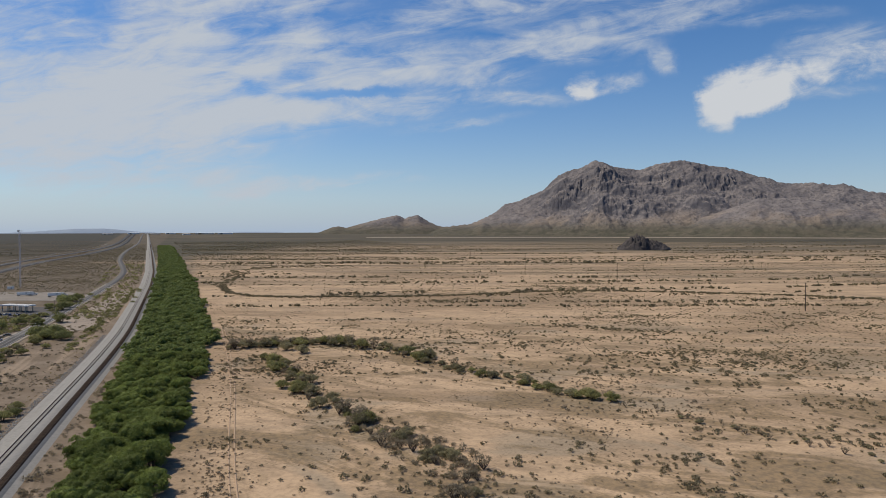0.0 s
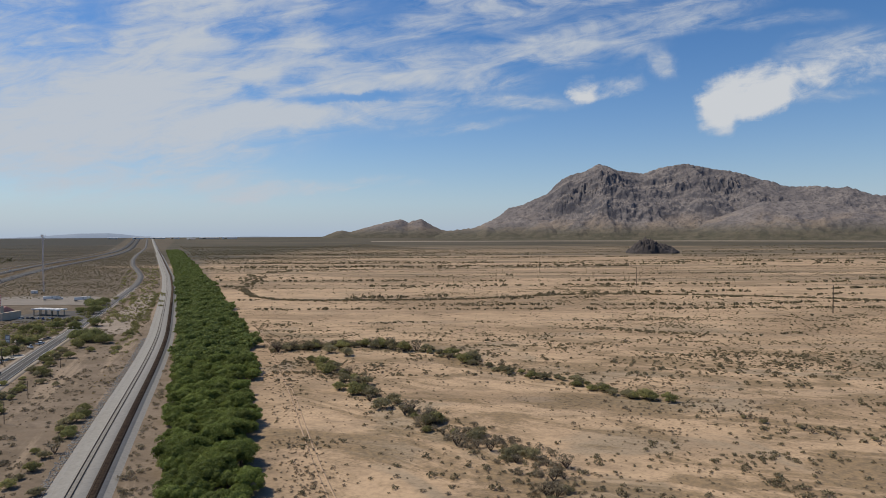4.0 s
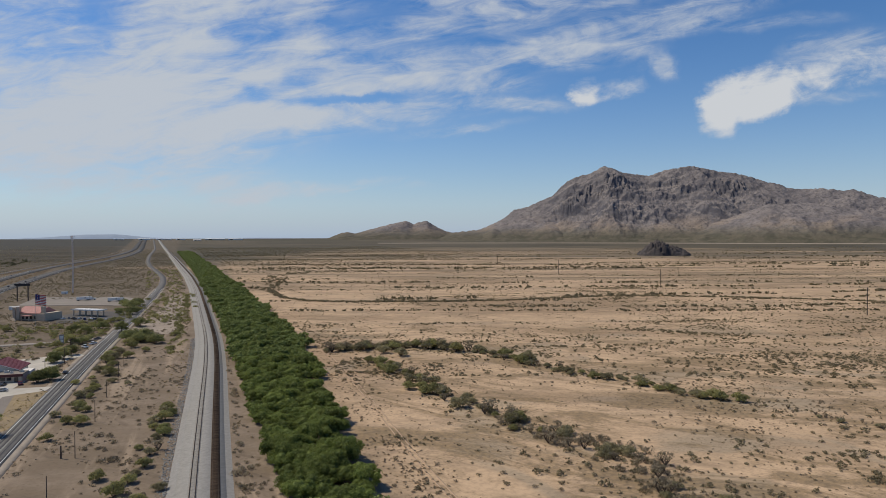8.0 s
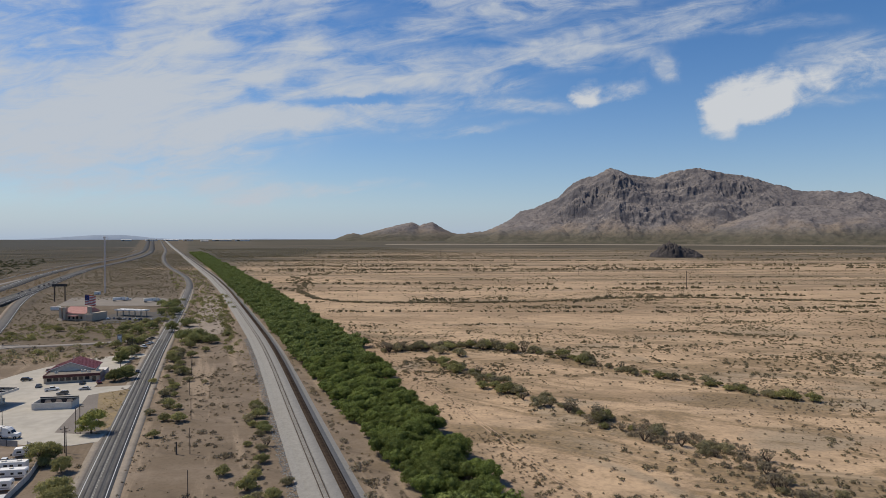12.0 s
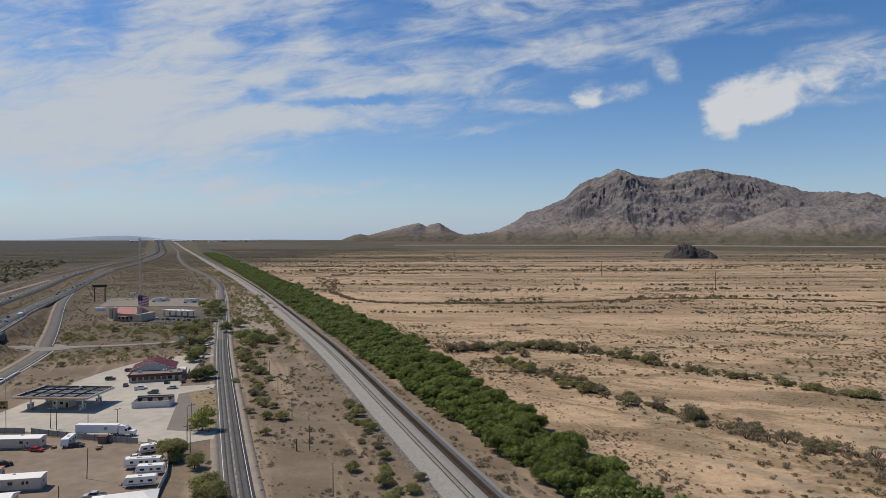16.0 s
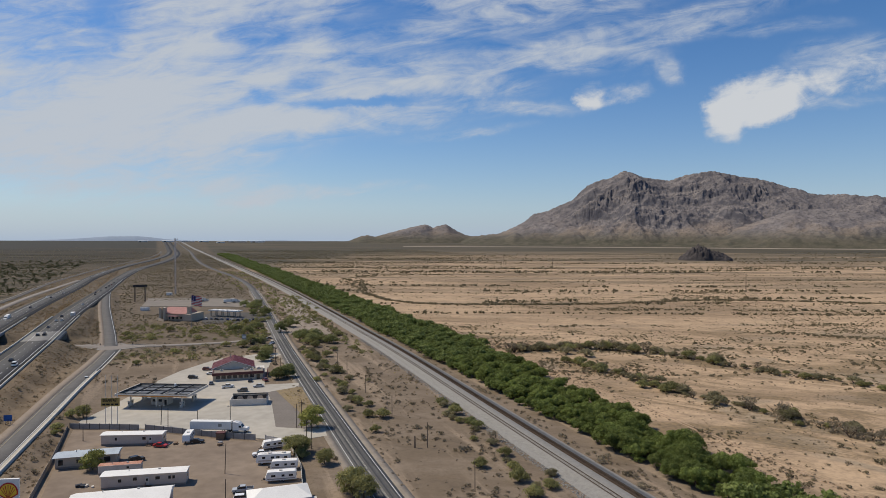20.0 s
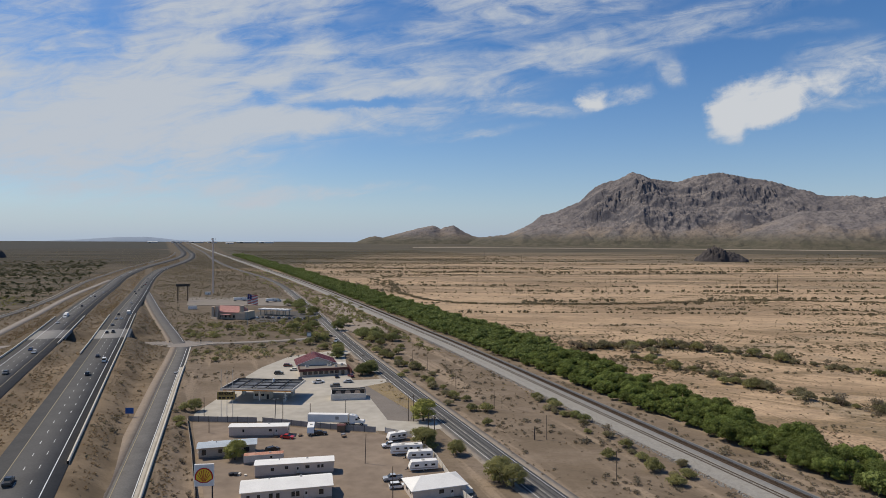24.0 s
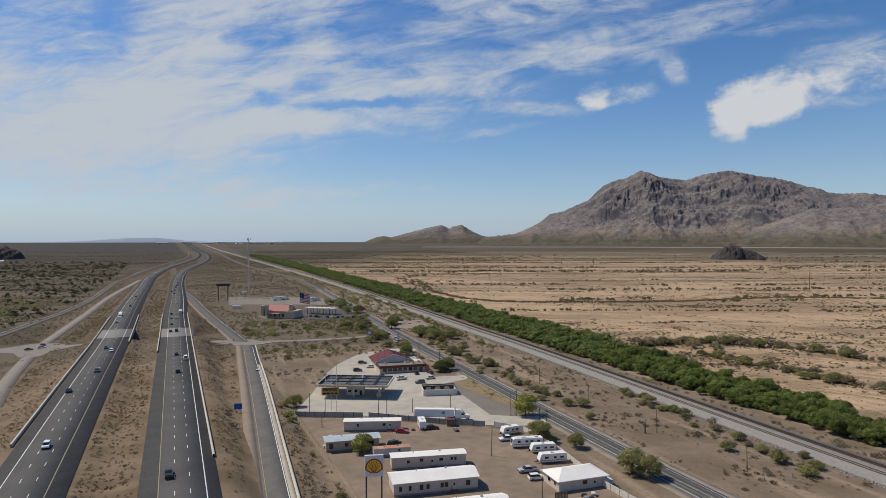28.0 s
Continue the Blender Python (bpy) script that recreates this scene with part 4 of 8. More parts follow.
def massif(name, crest, az0, az1, r0, rc, r1, cols, rows, rough, seed, label, sharp=1.25, jag=5.0, mat=M_MOUNTAIN, crags=()):
    """A range: crest heights by bearing, a front slope with gullies and spurs from r0 to rc, and a back slope to r1."""
    ca, ch = [c[0] for c in crest], [c[1] for c in crest]
    az = np.linspace(az0, az1, cols)
    top = np.interp(az, ca, ch)
    k = np.hanning(7)
    top = np.convolve(np.r_[[top[0]] * 3, top, [top[-1]] * 3], k / k.sum(), "valid")
    u = np.linspace(0, 1, rows)
    r = np.where(u < 0.8, r0 + (rc - r0) * u / 0.8, rc + (r1 - rc) * (u - 0.8) / 0.2)
    base = rise(MID[0] + r, MID[1] + 0 * r) - 6
    rim = base[int(rows * 0.8)]
    form = np.zeros((rows, cols))
    for j in range(cols):
        arc = radians(az[j]) * 4500
        for i in range(rows):
            t = u[i] / 0.8
            wig = 0.12 * noise.noise(Vector((arc * 0.002, r[i] * 0.0012, seed)))
            if t <= 1:
                tt = min(1, max(0, t + wig * t * (1 - t) * 4))
                s = 0.12 * tt + 0.88 * tt ** (sharp + 0.55)
            else:
                s = 1 - 0.9 * (t - 1) / 0.25
            bend = 160 * noise.noise(Vector((arc * 0.0016, r[i] * 0.002, seed + 5)))
            g = noise.ridged_multi_fractal(Vector(((arc + bend + 0.35 * (r[i] - r0)) * 0.0030, (r[i] - 0.5 * bend) * 0.0040, seed + 3.1)), 0.85, 2.1, 6, 1.0, 2.0)
            g2 = noise.fractal(Vector((arc * 0.016, r[i] * 0.026, seed + 7.7)), 0.65, 2.1, 6)
            env = min(1.0, s * 3.0) * (1 - 0.7 * s ** 3)
            h = s + rough * env * (g - 1.1) * 0.34 + rough * (0.035 + 0.055 * s) * env * g2
            # crags: short cliffs in the upper slopes
            for ca0, cs0, wa, ws, tall in crags:
                if abs(az[j] - ca0) < wa:
                    c = noise.fractal(Vector((arc * 0.016, r[i] * 0.012, seed + 11)), 0.6, 2.0, 5)
                    e = (1 - ((az[j] - ca0) / wa) ** 2) * tall * 0.62 * max(0.0, 0.6 + 1.6 * c)
                    h += e * max(0.0, min(1.0, (s - cs0 - 1.5 * ws * c) / 0.05)) * max(0.0, min(1.0, (cs0 + 0.32 - s) / 0.22))
            form[i, j] = h
    want = np.array([MID[2] + (top[j] - MID[2]) * rc / 4700 + jag * noise.fractal(Vector((az[j] * 3.2, seed, 0)), 0.6, 2.0, 6) for j in range(cols)])
    soft = np.hanning((max(15, cols // 20) | 1) + 2)[1:-1]
    rel = np.maximum(np.convolve(np.pad(want, len(soft) // 2, "edge"), soft / soft.sum(), "valid") - rim, 1.0)
    z = base[:, None] + form * rel
    wide = max(15, cols // 9) | 1
    ker = np.hanning(wide + 2)[1:-1]
    ker /= ker.sum()
    for _ in range(4):
        # let the skyline stand at the crest's height
        f = np.clip((want - rim) / np.maximum(np.max((z - MID[2]) / r[:, None], 0) * rc + MID[2] - rim, 1.0), 0.3, 3)
        f = np.convolve(np.r_[[f[0]] * (wide // 2), f, [f[-1]] * (wide // 2)], ker, "valid")
        z = base[:, None] + (z - base[:, None]) * f
    for size, reach in ((max(15, cols // 25) | 1, 0.13), (9, 0.035), (5, 0.02)):
        fine = np.hanning(size + 2)[1:-1]
        fine /= fine.sum()
        near_top = np.exp(-(((u - 0.8) / reach) ** 2))[:, None]
        for _ in range(4):
            sky_line = np.max((z - MID[2]) / r[:, None], 0) * rc + MID[2]
            off = np.convolve(np.pad(want - sky_line, size // 2, "edge"), fine, "valid")
            z = z + off[None, :] * near_top * 0.8
    sa, cs = np.sin(np.radians(az)), np.cos(np.radians(az))
    verts = np.stack([MID[0] + r[:, None] * sa, MID[1] + r[:, None] * cs, z], -1)
    idx = np.arange(rows * cols).reshape(rows, cols)
    q = np.stack([idx[:-1, :-1], idx[:-1, 1:], idx[1:, 1:], idx[1:, :-1]], -1).reshape(-1, 4)[:, ::-1]
    ob = new(name, quick_mesh(name, verts.reshape(-1, 3), q, mat, True))
    return tagged(ob, label, "mountain")


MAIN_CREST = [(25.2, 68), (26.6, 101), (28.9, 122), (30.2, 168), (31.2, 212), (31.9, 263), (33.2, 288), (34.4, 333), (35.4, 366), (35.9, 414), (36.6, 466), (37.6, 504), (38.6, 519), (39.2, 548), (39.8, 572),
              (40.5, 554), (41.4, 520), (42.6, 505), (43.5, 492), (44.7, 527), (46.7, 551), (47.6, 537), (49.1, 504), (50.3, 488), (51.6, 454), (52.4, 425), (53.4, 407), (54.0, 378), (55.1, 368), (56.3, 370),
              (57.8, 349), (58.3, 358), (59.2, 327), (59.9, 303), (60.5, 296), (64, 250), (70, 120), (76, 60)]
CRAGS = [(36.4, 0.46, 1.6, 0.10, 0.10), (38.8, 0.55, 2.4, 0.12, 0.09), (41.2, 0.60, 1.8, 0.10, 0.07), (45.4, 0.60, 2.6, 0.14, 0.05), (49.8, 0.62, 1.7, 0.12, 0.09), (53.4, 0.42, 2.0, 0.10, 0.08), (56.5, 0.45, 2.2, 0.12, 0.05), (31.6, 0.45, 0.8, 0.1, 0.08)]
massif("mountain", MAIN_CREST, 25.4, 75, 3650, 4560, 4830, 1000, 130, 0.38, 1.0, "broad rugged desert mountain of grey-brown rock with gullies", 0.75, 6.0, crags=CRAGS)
SMALL_CREST = [(14.2, 40), (15.0, 55), (15.6, 72), (16.5, 101), (17.0, 106), (17.7, 95), (18.5, 114), (19.5, 136), (21.0, 168), (22.3, 189), (22.9, 162), (23.3, 176), (24.1, 190), (24.8, 152), (25.6, 119), (26.1, 104), (27.2, 96), (29, 60)]
massif("mountain", SMALL_CREST, 14.4, 28.6, 4350, 4700, 4850, 240, 44, 0.40, 8.0, "low chain of rocky grey-brown desert hills", 0.35, 4.0)
FOOT_CREST = [(45.5, 60), (47.4, 118), (50.4, 206), (52.8, 280), (54.4, 277), (56.3, 257), (58.8, 228), (60.5, 199), (64, 150), (68, 60)]
massif("mountain", FOOT_CREST, 46.2, 67, 3500, 3950, 4200, 260, 50, 0.40, 15.0, "tan rocky foothill before the mountain", 0.4, 5.0)
massif("mountain", [(28.6, 46), (29.6, 108), (30.2, 130), (31.2, 105), (33.0, 112), (34.6, 172), (35.6, 176), (36.6, 140), (38.6, 150), (40.4, 118), (42, 60)], 28.8, 41.6, 3750, 4080, 4250, 160, 36, 0.35, 21.0, "tan rocky foothill at the mountain's foot", 0.3, 5.0)


def hazed_range(crest, label, r=4830.0):
    g_az = np.linspace(crest[0][0], crest[-1][0], 90)
    h = np.interp(g_az, [c[0] for c in crest], [c[1] for c in crest])
    vs, fs = [], []
    for k, a in enumerate(g_az):
        z = h[k] + 1.2 * noise.fractal(Vector((a * 2.2, 4.0, 0)), 0.9, 2.0, 4)
        sa, cs = math.sin(radians(a)), math.cos(radians(a))
        vs += [(MID[0] + (r - 60) * sa, MID[1] + (r - 60) * cs, 30), (MID[0] + r * sa, MID[1] + r * cs, z), (MID[0] + (r + 20) * sa, MID[1] + (r + 20) * cs, 30)]
        if k:
            b = 3 * k
            fs += [(b - 3, b, b + 1, b - 2), (b - 2, b + 1, b + 2, b - 1)]
    ob = new("backdrop", quick_mesh("backdrop", vs, fs, M_FAR_HAZE, True))
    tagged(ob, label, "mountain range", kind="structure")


# distant ranges, their haze carried by the blue surface colour
hazed_range([(-10.4, 50), (-9, 62), (-6.5, 73), (-5.2, 82), (-4.0, 90), (-1.9, 92), (-1.0, 86), (0.3, 72), (2.5, 62), (3.5, 50)], "mountain range at the horizon painted in haze blue")
hazed_range([(5.5, 50), (7.5, 64), (9.5, 66), (12, 63), (14, 50)], "faint hills at the horizon painted in haze blue")


def rock_hill(x, y, rx, ry, h, rz, seed, label, lumps):
    n, m = 70, 46
    co, si = math.cos(rz), math.sin(rz)
    vs = []
    for j in range(m):
        for i in range(n):
            u, v = 2 * i / (n - 1) - 1, 2 * j / (m - 1) - 1
            e = 0.0
            for cu, cv, ru, rv, k in lumps:
                e = max(e, k * max(0.0, 1 - ((u - cu) / ru) ** 2 - ((v - cv) / rv) ** 2) ** 0.6)
            r = noise.ridged_multi_fractal(Vector((u * 4, v * 3, seed)), 0.8, 2.2, 6, 1.0, 2.0)
            f = noise.fractal(Vector((u * 16, v * 12, seed)), 0.7, 2.0, 4)
            z = h * e * (0.42 + 0.36 * r + 0.22 * f) - (0 if e else 3)
            px, py = u * rx, v * ry
            X, Y = x + px * co - py * si, y + px * si + py * co
            vs.append((X, Y, float(rise(X, Y)) - 1.0 + z))
    idx = np.arange(n * m).reshape(m, n)
    q = np.stack([idx[:-1, :-1], idx[:-1, 1:], idx[1:, 1:], idx[1:, :-1]], -1).reshape(-1, 4)
    tagged(new("rock_outcrop", quick_mesh("rock_outcrop", vs, q, M_BLACK_ROCK)), label, "rock")


rock_hill(1262, 1378, 74, 50, 40, radians(-36), 2.0, "black craggy rock outcrop standing on the plain", ((-0.22, 0, 0.6, 0.9, 1.0), (0.3, 0.1, 0.6, 0.8, 0.68), (-0.62, 0, 0.38, 0.7, 0.5), (0.62, 0, 0.36, 0.7, 0.42)))
rock_hill(-690, 2170, 105, 80, 62, radians(10), 5.0, "dark rocky hill on the western plain", ((-0.2, 0, 0.7, 0.8, 1.0), (0.45, 0.1, 0.5, 0.7, 0.55)))


# ---------------------------------------------------------------- plants
rs = np.random.RandomState(7)


def leaf_cloud(lobes, per_lobe, size, seed, flat=0.8):
    """Small three-cornered leaf sprays over a cluster of rounded lobes (x, y, z, r)."""
    r = np.random.RandomState(seed)
    out = []
    for x, y, z, rad in lobes:
        n = max(4, int(per_lobe * rad * rad))
        d = r.normal(size=(n, 3))
        d /= np.linalg.norm(d, axis=1)[:, None]
        d[:, 2] = np.abs(d[:, 2]) * 1.15 - 0.32
        c = np.array([x, y, z]) + d * rad * (0.56 + 0.68 * r.rand(n, 1)) * (1, 1, flat)
        nrm = d + r.normal(size=(n, 3)) * 0.45
        nrm /= np.linalg.norm(nrm, axis=1)[:, None]
        a = np.cross(nrm, r.normal(size=(n, 3)))
        a /= np.linalg.norm(a, axis=1)[:, None]
        b = np.cross(nrm, a)
        s = size * (0.6 + 0.8 * r.rand(n, 1))
        out.append(np.stack([c + a * s, c - a * s * 0.6 + b * s * 0.9, c - a * s * 0.5 - b * s * 0.8], 1))
    v = np.concatenate(out).reshape(-1, 3)
    return v, np.arange(len(v)).reshape(-1, 3)


ICO = bmesh.new()
bmesh.ops.create_icosphere(ICO, subdivisions=1, radius=1.0)
ICO_V, ICO_F = np.array([v.co[:] for v in ICO.verts]), np.array([[v.index for v in f.verts] for f in ICO.faces])
ICO.free()


def cores(lobes, k, seed, flat=0.8):
    r = np.random.RandomState(seed)
    vs, fs = [], []
    for n, (x, y, z, rad) in enumerate(lobes):
        v = ICO_V * (1 + 0.25 * r.normal(size=(len(ICO_V), 1))) * rad * k * (1, 1, flat) + (x, y, z)
        vs.append(v)
        fs.append(ICO_F + n * len(ICO_V))
    return np.concatenate(vs), np.concatenate(fs)


def join(a, b):
    return np.concatenate([a[0], b[0]]), np.concatenate([a[1], b[1] + len(a[0])])


def mid_tree(seed, h, wide, n, leaf):
    r = np.random.RandomState(seed)
    lobes = [(0, 0, h * 0.66, wide * 0.55)]
    for k in range(19):
        a = 2 * math.pi * (k + r.rand() * 0.7) / 7
        d = wide * (0.36 + 0.46 * r.rand())
        lobes.append((d * math.cos(a), d * math.sin(a), h * ((0.50 if k < 10 else 0.20) + 0.34 * r.rand()), wide * (0.20 + 0.16 * r.rand())))
    v, f = join(leaf_cloud(lobes, n, leaf, seed), cores(lobes[:7], 0.75, seed))
    v[:, 2] = np.maximum(v[:, 2], 0.02)
    return v, f


def tree_meshes(seed, h=5.0, wide=3.2):
    r = np.random.RandomState(seed)
    v, f = mid_tree(seed, h, wide, 150, 0.19)
    crown = quick_mesh("crown", v, f, M_LEAF)
    g = Geo().tube((0, 0, -0.3), (0.2, 0.1, h * 0.35), 0.22, 0.15, 7)
    for k in range(4):
        a = k * 1.6 + r.rand()
        g.tube((0.2, 0.1, h * 0.33), (wide * 0.45 * math.cos(a), wide * 0.45 * math.sin(a), h * 0.6), 0.12, 0.05, 5)
    return crown, g.mesh("trunk", M_BARK)


TREES = [tree_meshes(s, 5.0 + 0.3 * s, 3.9 + 0.2 * s) for s in range(6)]
sites = []
yy = 150.0
while yy < 2300:
    w, e = float(BELT_W(yy)) + 1.6 * noise.noise(Vector((yy * 0.05, 1.3, 0))), float(BELT_E(yy)) + 5.5 * noise.noise(Vector((yy * 0.035, 7.7, 0))) + 3.0 * noise.noise(Vector((yy * 0.12, 2.2, 0)))
    n = max(2, int((e - w) / 4.9))
    for k in range(n):
        x = w + 2.2 + (e - w - 4.4) * (k + 0.5 + 0.7 * (rs.rand() - 0.5)) / n
        y2 = yy + 3.5 * (rs.rand() - 0.5)
        if rs.rand() < 0.96:
            sites.append((x, y2, 0.46 + 0.72 * rs.rand() ** 1.2, rs.rand() * 6.28))
    yy += 4.3 if yy < 700 else 5.5
near = [s for s in sites if 168 < s[1] < 372][:300]
taken = set(near)
for k, (x, y, s, a) in enumerate(near):
    crown, trunk = TREES[k % 6]
    t = thing("mesquite_tree", "dense green mesquite tree in the belt beside the railway", "tree", Matrix.LocRotScale((x, y, float(rise(x, y)) - 0.05), Euler((0, 0, a)), (s, s, s * (0.85 + 0.25 * rs.rand()))), "trees beside the railway")
    part("crown", crown, None, t)
    part("trunk", trunk, None, t)


def scatter(name, templates, places, mat, label, category="shrubs"):
    """Many plants as one mesh. places: rows of x, y, z, size, turn, template."""
    vs, fs, n = [], [], 0
    p = np.asarray(places, float)
    if not len(p):
        return None
    for t, (tv, tf) in enumerate(templates):
        q = p[p[:, 5].astype(int) == t]
        if not len(q):
            continue
        co, si = np.cos(q[:, 4])[:, None], np.sin(q[:, 4])[:, None]
        x = (tv[None, :, 0] * co - tv[None, :, 1] * si) * q[:, 3:4] + q[:, 0:1]
        y = (tv[None, :, 0] * si + tv[None, :, 1] * co) * q[:, 3:4] + q[:, 1:2]
        z = tv[None, :, 2] * q[:, 3:4] + q[:, 2:3]
        vs.append(np.stack([x, y, z], -1).reshape(-1, 3))
        fs.append((tf[None] + (np.arange(len(q)) * len(tv))[:, None, None]).reshape(-1, 3) + n)
        n += vs[-1].shape[0]
    ob = new(name, quick_mesh(name, np.concatenate(vs), np.concatenate(fs), mat))
    return tagged(ob, label, category, kind="stuff")


def small_tree(seed, n=9, leaf=0.7):
    r = np.random.RandomState(seed)
    lobes = [(0, 0, 2.9, 2.0)] + [(2.0 * math.cos(a), 2.0 * math.sin(a), 1.5 + 1.5 * r.rand(), 1.4) for a in (0.3, 1.6, 2.9, 4.2, 5.5)]
    return join(leaf_cloud(lobes, n, leaf, seed), cores(lobes, 0.7, seed))


rest = [s for s in sites if s not in taken]
for y0, y1, n, leaf in ((0, 560, 20, 0.44), (560, 980, 8, 0.64), (980, 1e9, 2.5, 1.1)):
    rows = [(x, y, float(rise(x, y)) - 0.05, s, a, k % 5) for k, (x, y, s, a) in enumerate(rest) if y0 <= y < y1]
    scatter("trees_far", [mid_tree(40 + k, 5.2 + 0.3 * k, 4.0 + 0.2 * k, n, leaf) for k in range(5)], rows, M_LEAF_FAR, "belt of dense green mesquite trees along the railway", "trees")


def value_noise(x, y, scale, seed):
    g = np.random.RandomState(seed).rand(64, 64)
    u, v = np.asarray(x) * scale, np.asarray(y) * scale
    i, j = np.floor(u).astype(int), np.floor(v).astype(int)
    a, b = u - i, v - j
    a, b = a * a * (3 - 2 * a), b * b * (3 - 2 * b)
    s = lambda p, q: g[p % 64, q % 64]
    return (s(i, j) * (1 - a) + s(i + 1, j) * a) * (1 - b) + (s(i, j + 1) * (1 - a) + s(i + 1, j + 1) * a) * b


def shrub(seed, n, h=0.55, leaf=0.34, more=3):
    r = np.random.RandomState(seed)
    lobes = [(0, 0, h * 0.5, 0.58)] + [(0.5 * math.cos(a), 0.5 * math.sin(a), h * (0.22 + 0.4 * r.rand()), 0.42) for a in r.rand(more) * 6.28]
    v, f = leaf_cloud(lobes, n, leaf, seed, 0.9)
    v[:, 2] = np.maximum(v[:, 2], -0.05)
    return v, f


SHRUBS = [shrub(60 + k, 24, 0.55, 0.27) for k in range(6)]
SHRUBS_NEAR = [shrub(70 + k, 66, 0.62, 0.16, 4) for k in range(6)]
SHRUBS_FAR = [shrub(80 + k, 11, 0.6, 0.5, 1) for k in range(4)]


def strewn(n, x0, x1, y0, y1, keep, size, templates, seed):
    r = np.random.RandomState(seed)
    x, y = x0 + (x1 - x0) * r.rand(n), y0 + (y1 - y0) * r.rand(n)
    k = keep(x, y) > r.rand(n)
    x, y = x[k], y[k]
    s = size * (0.38 + 0.62 * r.rand(len(x)) + 0.9 * r.rand(len(x)) ** 6)
    return np.stack([x, y, land(x, y), s, r.rand(len(x)) * 6.28, r.randint(0, templates, len(x))], 1)


def skew(x, y):
    """Coordinates along and across the plain's drainage lines."""
    c, s = math.cos(radians(-24)), math.sin(radians(-24))
    return x * c + y * s, -x * s + y * c


def field_keep(x, y):
    u, v = skew(x, y)
    u2 = u + 40 * value_noise(u, v, 0.01, 3)
    v2 = v + 26 * value_noise(u, v, 0.008, 4)
    band = value_noise(u2 * 0.12, v2, 0.045, 5)
    thin = value_noise(u2 * 0.10, v2, 0.11, 6)
    patch = value_noise(u, v, 0.014, 9)
    clump = value_noise(u + 9 * value_noise(u, v, 0.03, 21), v, 0.075, 22)
    k = 0.035 + 0.10 * patch + np.clip(3.0 * (band - 0.62), 0, 0.9) * (0.25 + clump) + np.clip(2.2 * (thin - 0.70), 0, 0.5) + np.clip(3.0 * (patch - 0.66), 0, 0.7) * clump + np.clip(2.6 * (clump - 0.68), 0, 0.6)
    k = k * (1 - 0.92 * step(value_noise(u * 0.35, v, 0.0075, 99), 0.60, 0.72))
    return np.where(x > BELT_E(y) + 6, k, 0)


on_pave = lambda x, y: (np.abs(x - FRONT(y)) < 6) | ((x > RAIL_B(y) - 15) & (x < RAIL_B(y) + 5.2)) | ((x > BELT_W(y) - 1) & (x < BELT_E(y) + 1)) | ((x > RAMP(y) - 8.5) & (x < RAMP(y) + 6) & (y < 506)) | ((x > RAMP_N(y) - 7) & (x < RAMP_N(y) + 4) & (y > 506)) \
    | ((x > HWY_L(y) - 12) & (x < HWY_L(y) + 11.5)) | ((x > HWY_R(y) - 11.5) & (x < HWY_R(y) + 10.5)) | ((x > -192) & (x < -100) & (y > 190) & (y < 365) & (x < FRONT(y) - 8)) \
    | ((x > -160) & (x < -100) & (y >= 360) & (y < 435)) | ((y > 494) & (y < 548) & (x < -75) & (np.abs(y - np.interp(x, [-327, -292, -250, -216, -187, -162, -124, -80], [535, 540, 540, 529, 511, 505, 500, 512])) < 6)) \
    | ((x > -157) & (x < -74) & (y > 612) & (y < 676)) | ((x > -180) & (x < -66) & (y >= 672) & (y < 800) & (y > 690 - 0.35 * (x + 180)) & (y < 830 - 0.3 * (x + 180)))

close = lambda x, y: step(-np.hypot(x + 60, y), -470, -380)
scatter("creosote_shrubs", SHRUBS_NEAR, strewn(30000, 0, 420, 90, 460, lambda x, y: field_keep(x, y) * close(x, y), 1.25, 6, 10), M_SCRUB, "olive-brown creosote shrubs scattered on pale sand")
scatter("creosote_shrubs", SHRUBS, strewn(62000, 0, 620, 90, 660, lambda x, y: field_keep(x, y) * (1 - close(x, y)), 0.98, 6, 11), M_SCRUB, "dark scattered creosote shrubs on pale sand")
scatter("dry_brush", SHRUBS_NEAR, strewn(9000, 10, 260, 110, 420, lambda x, y: np.where(x > BELT_E(y) + 3, np.clip(3.2 * (value_noise(x, y, 0.022, 331) - 0.52), 0, 1) * (0.3 + 0.7 * value_noise(x, y, 0.12, 332)), 0), 0.75, 6, 333), M_SCRUB_DRY, "grey-brown dry brush in clumps on the sand")
scatter("creosote_shrubs", SHRUBS_FAR, strewn(90000, 0, 1900, 420, 2300, lambda x, y: field_keep(x, y) * 1.0 * (np.hypot(x, y) > 600) * step(-np.hypot(x, y), -2300, -1500), 1.0, 4, 12), M_SCRUB, "dark creosote shrubs in bands across the plain")
scatter("dry_brush", SHRUBS_NEAR, strewn(4600, 0, 420, 90, 520, lambda x, y: np.where(x > BELT_E(y) + 2, np.clip(2.6 * (value_noise(x, y, 0.03, 31) - 0.56), 0, 1) + 0.5 * (x < BELT_E(y) + 7), 0), 0.8, 6, 13), M_SCRUB_DRY, "low dry grey brush on sand")
strip = lambda x, y: np.where(on_pave(x, y), 0, np.clip(0.25 + 1.4 * (value_noise(x, y, 0.05, 33) - 0.45), 0.05, 1))
scatter("creosote_shrubs", SHRUBS_NEAR, strewn(5200, -215, -20, 120, 620, strip, 1.35, 6, 14), M_BUSH_GREY, "low creosote shrubs between the roads")
scatter("dry_brush", SHRUBS, strewn(26000, -345, -20, 120, 640, lambda x, y: strip(x, y) * 0.95, 0.62, 6, 15), M_SCRUB_DRY, "low dry brush along the road verges")
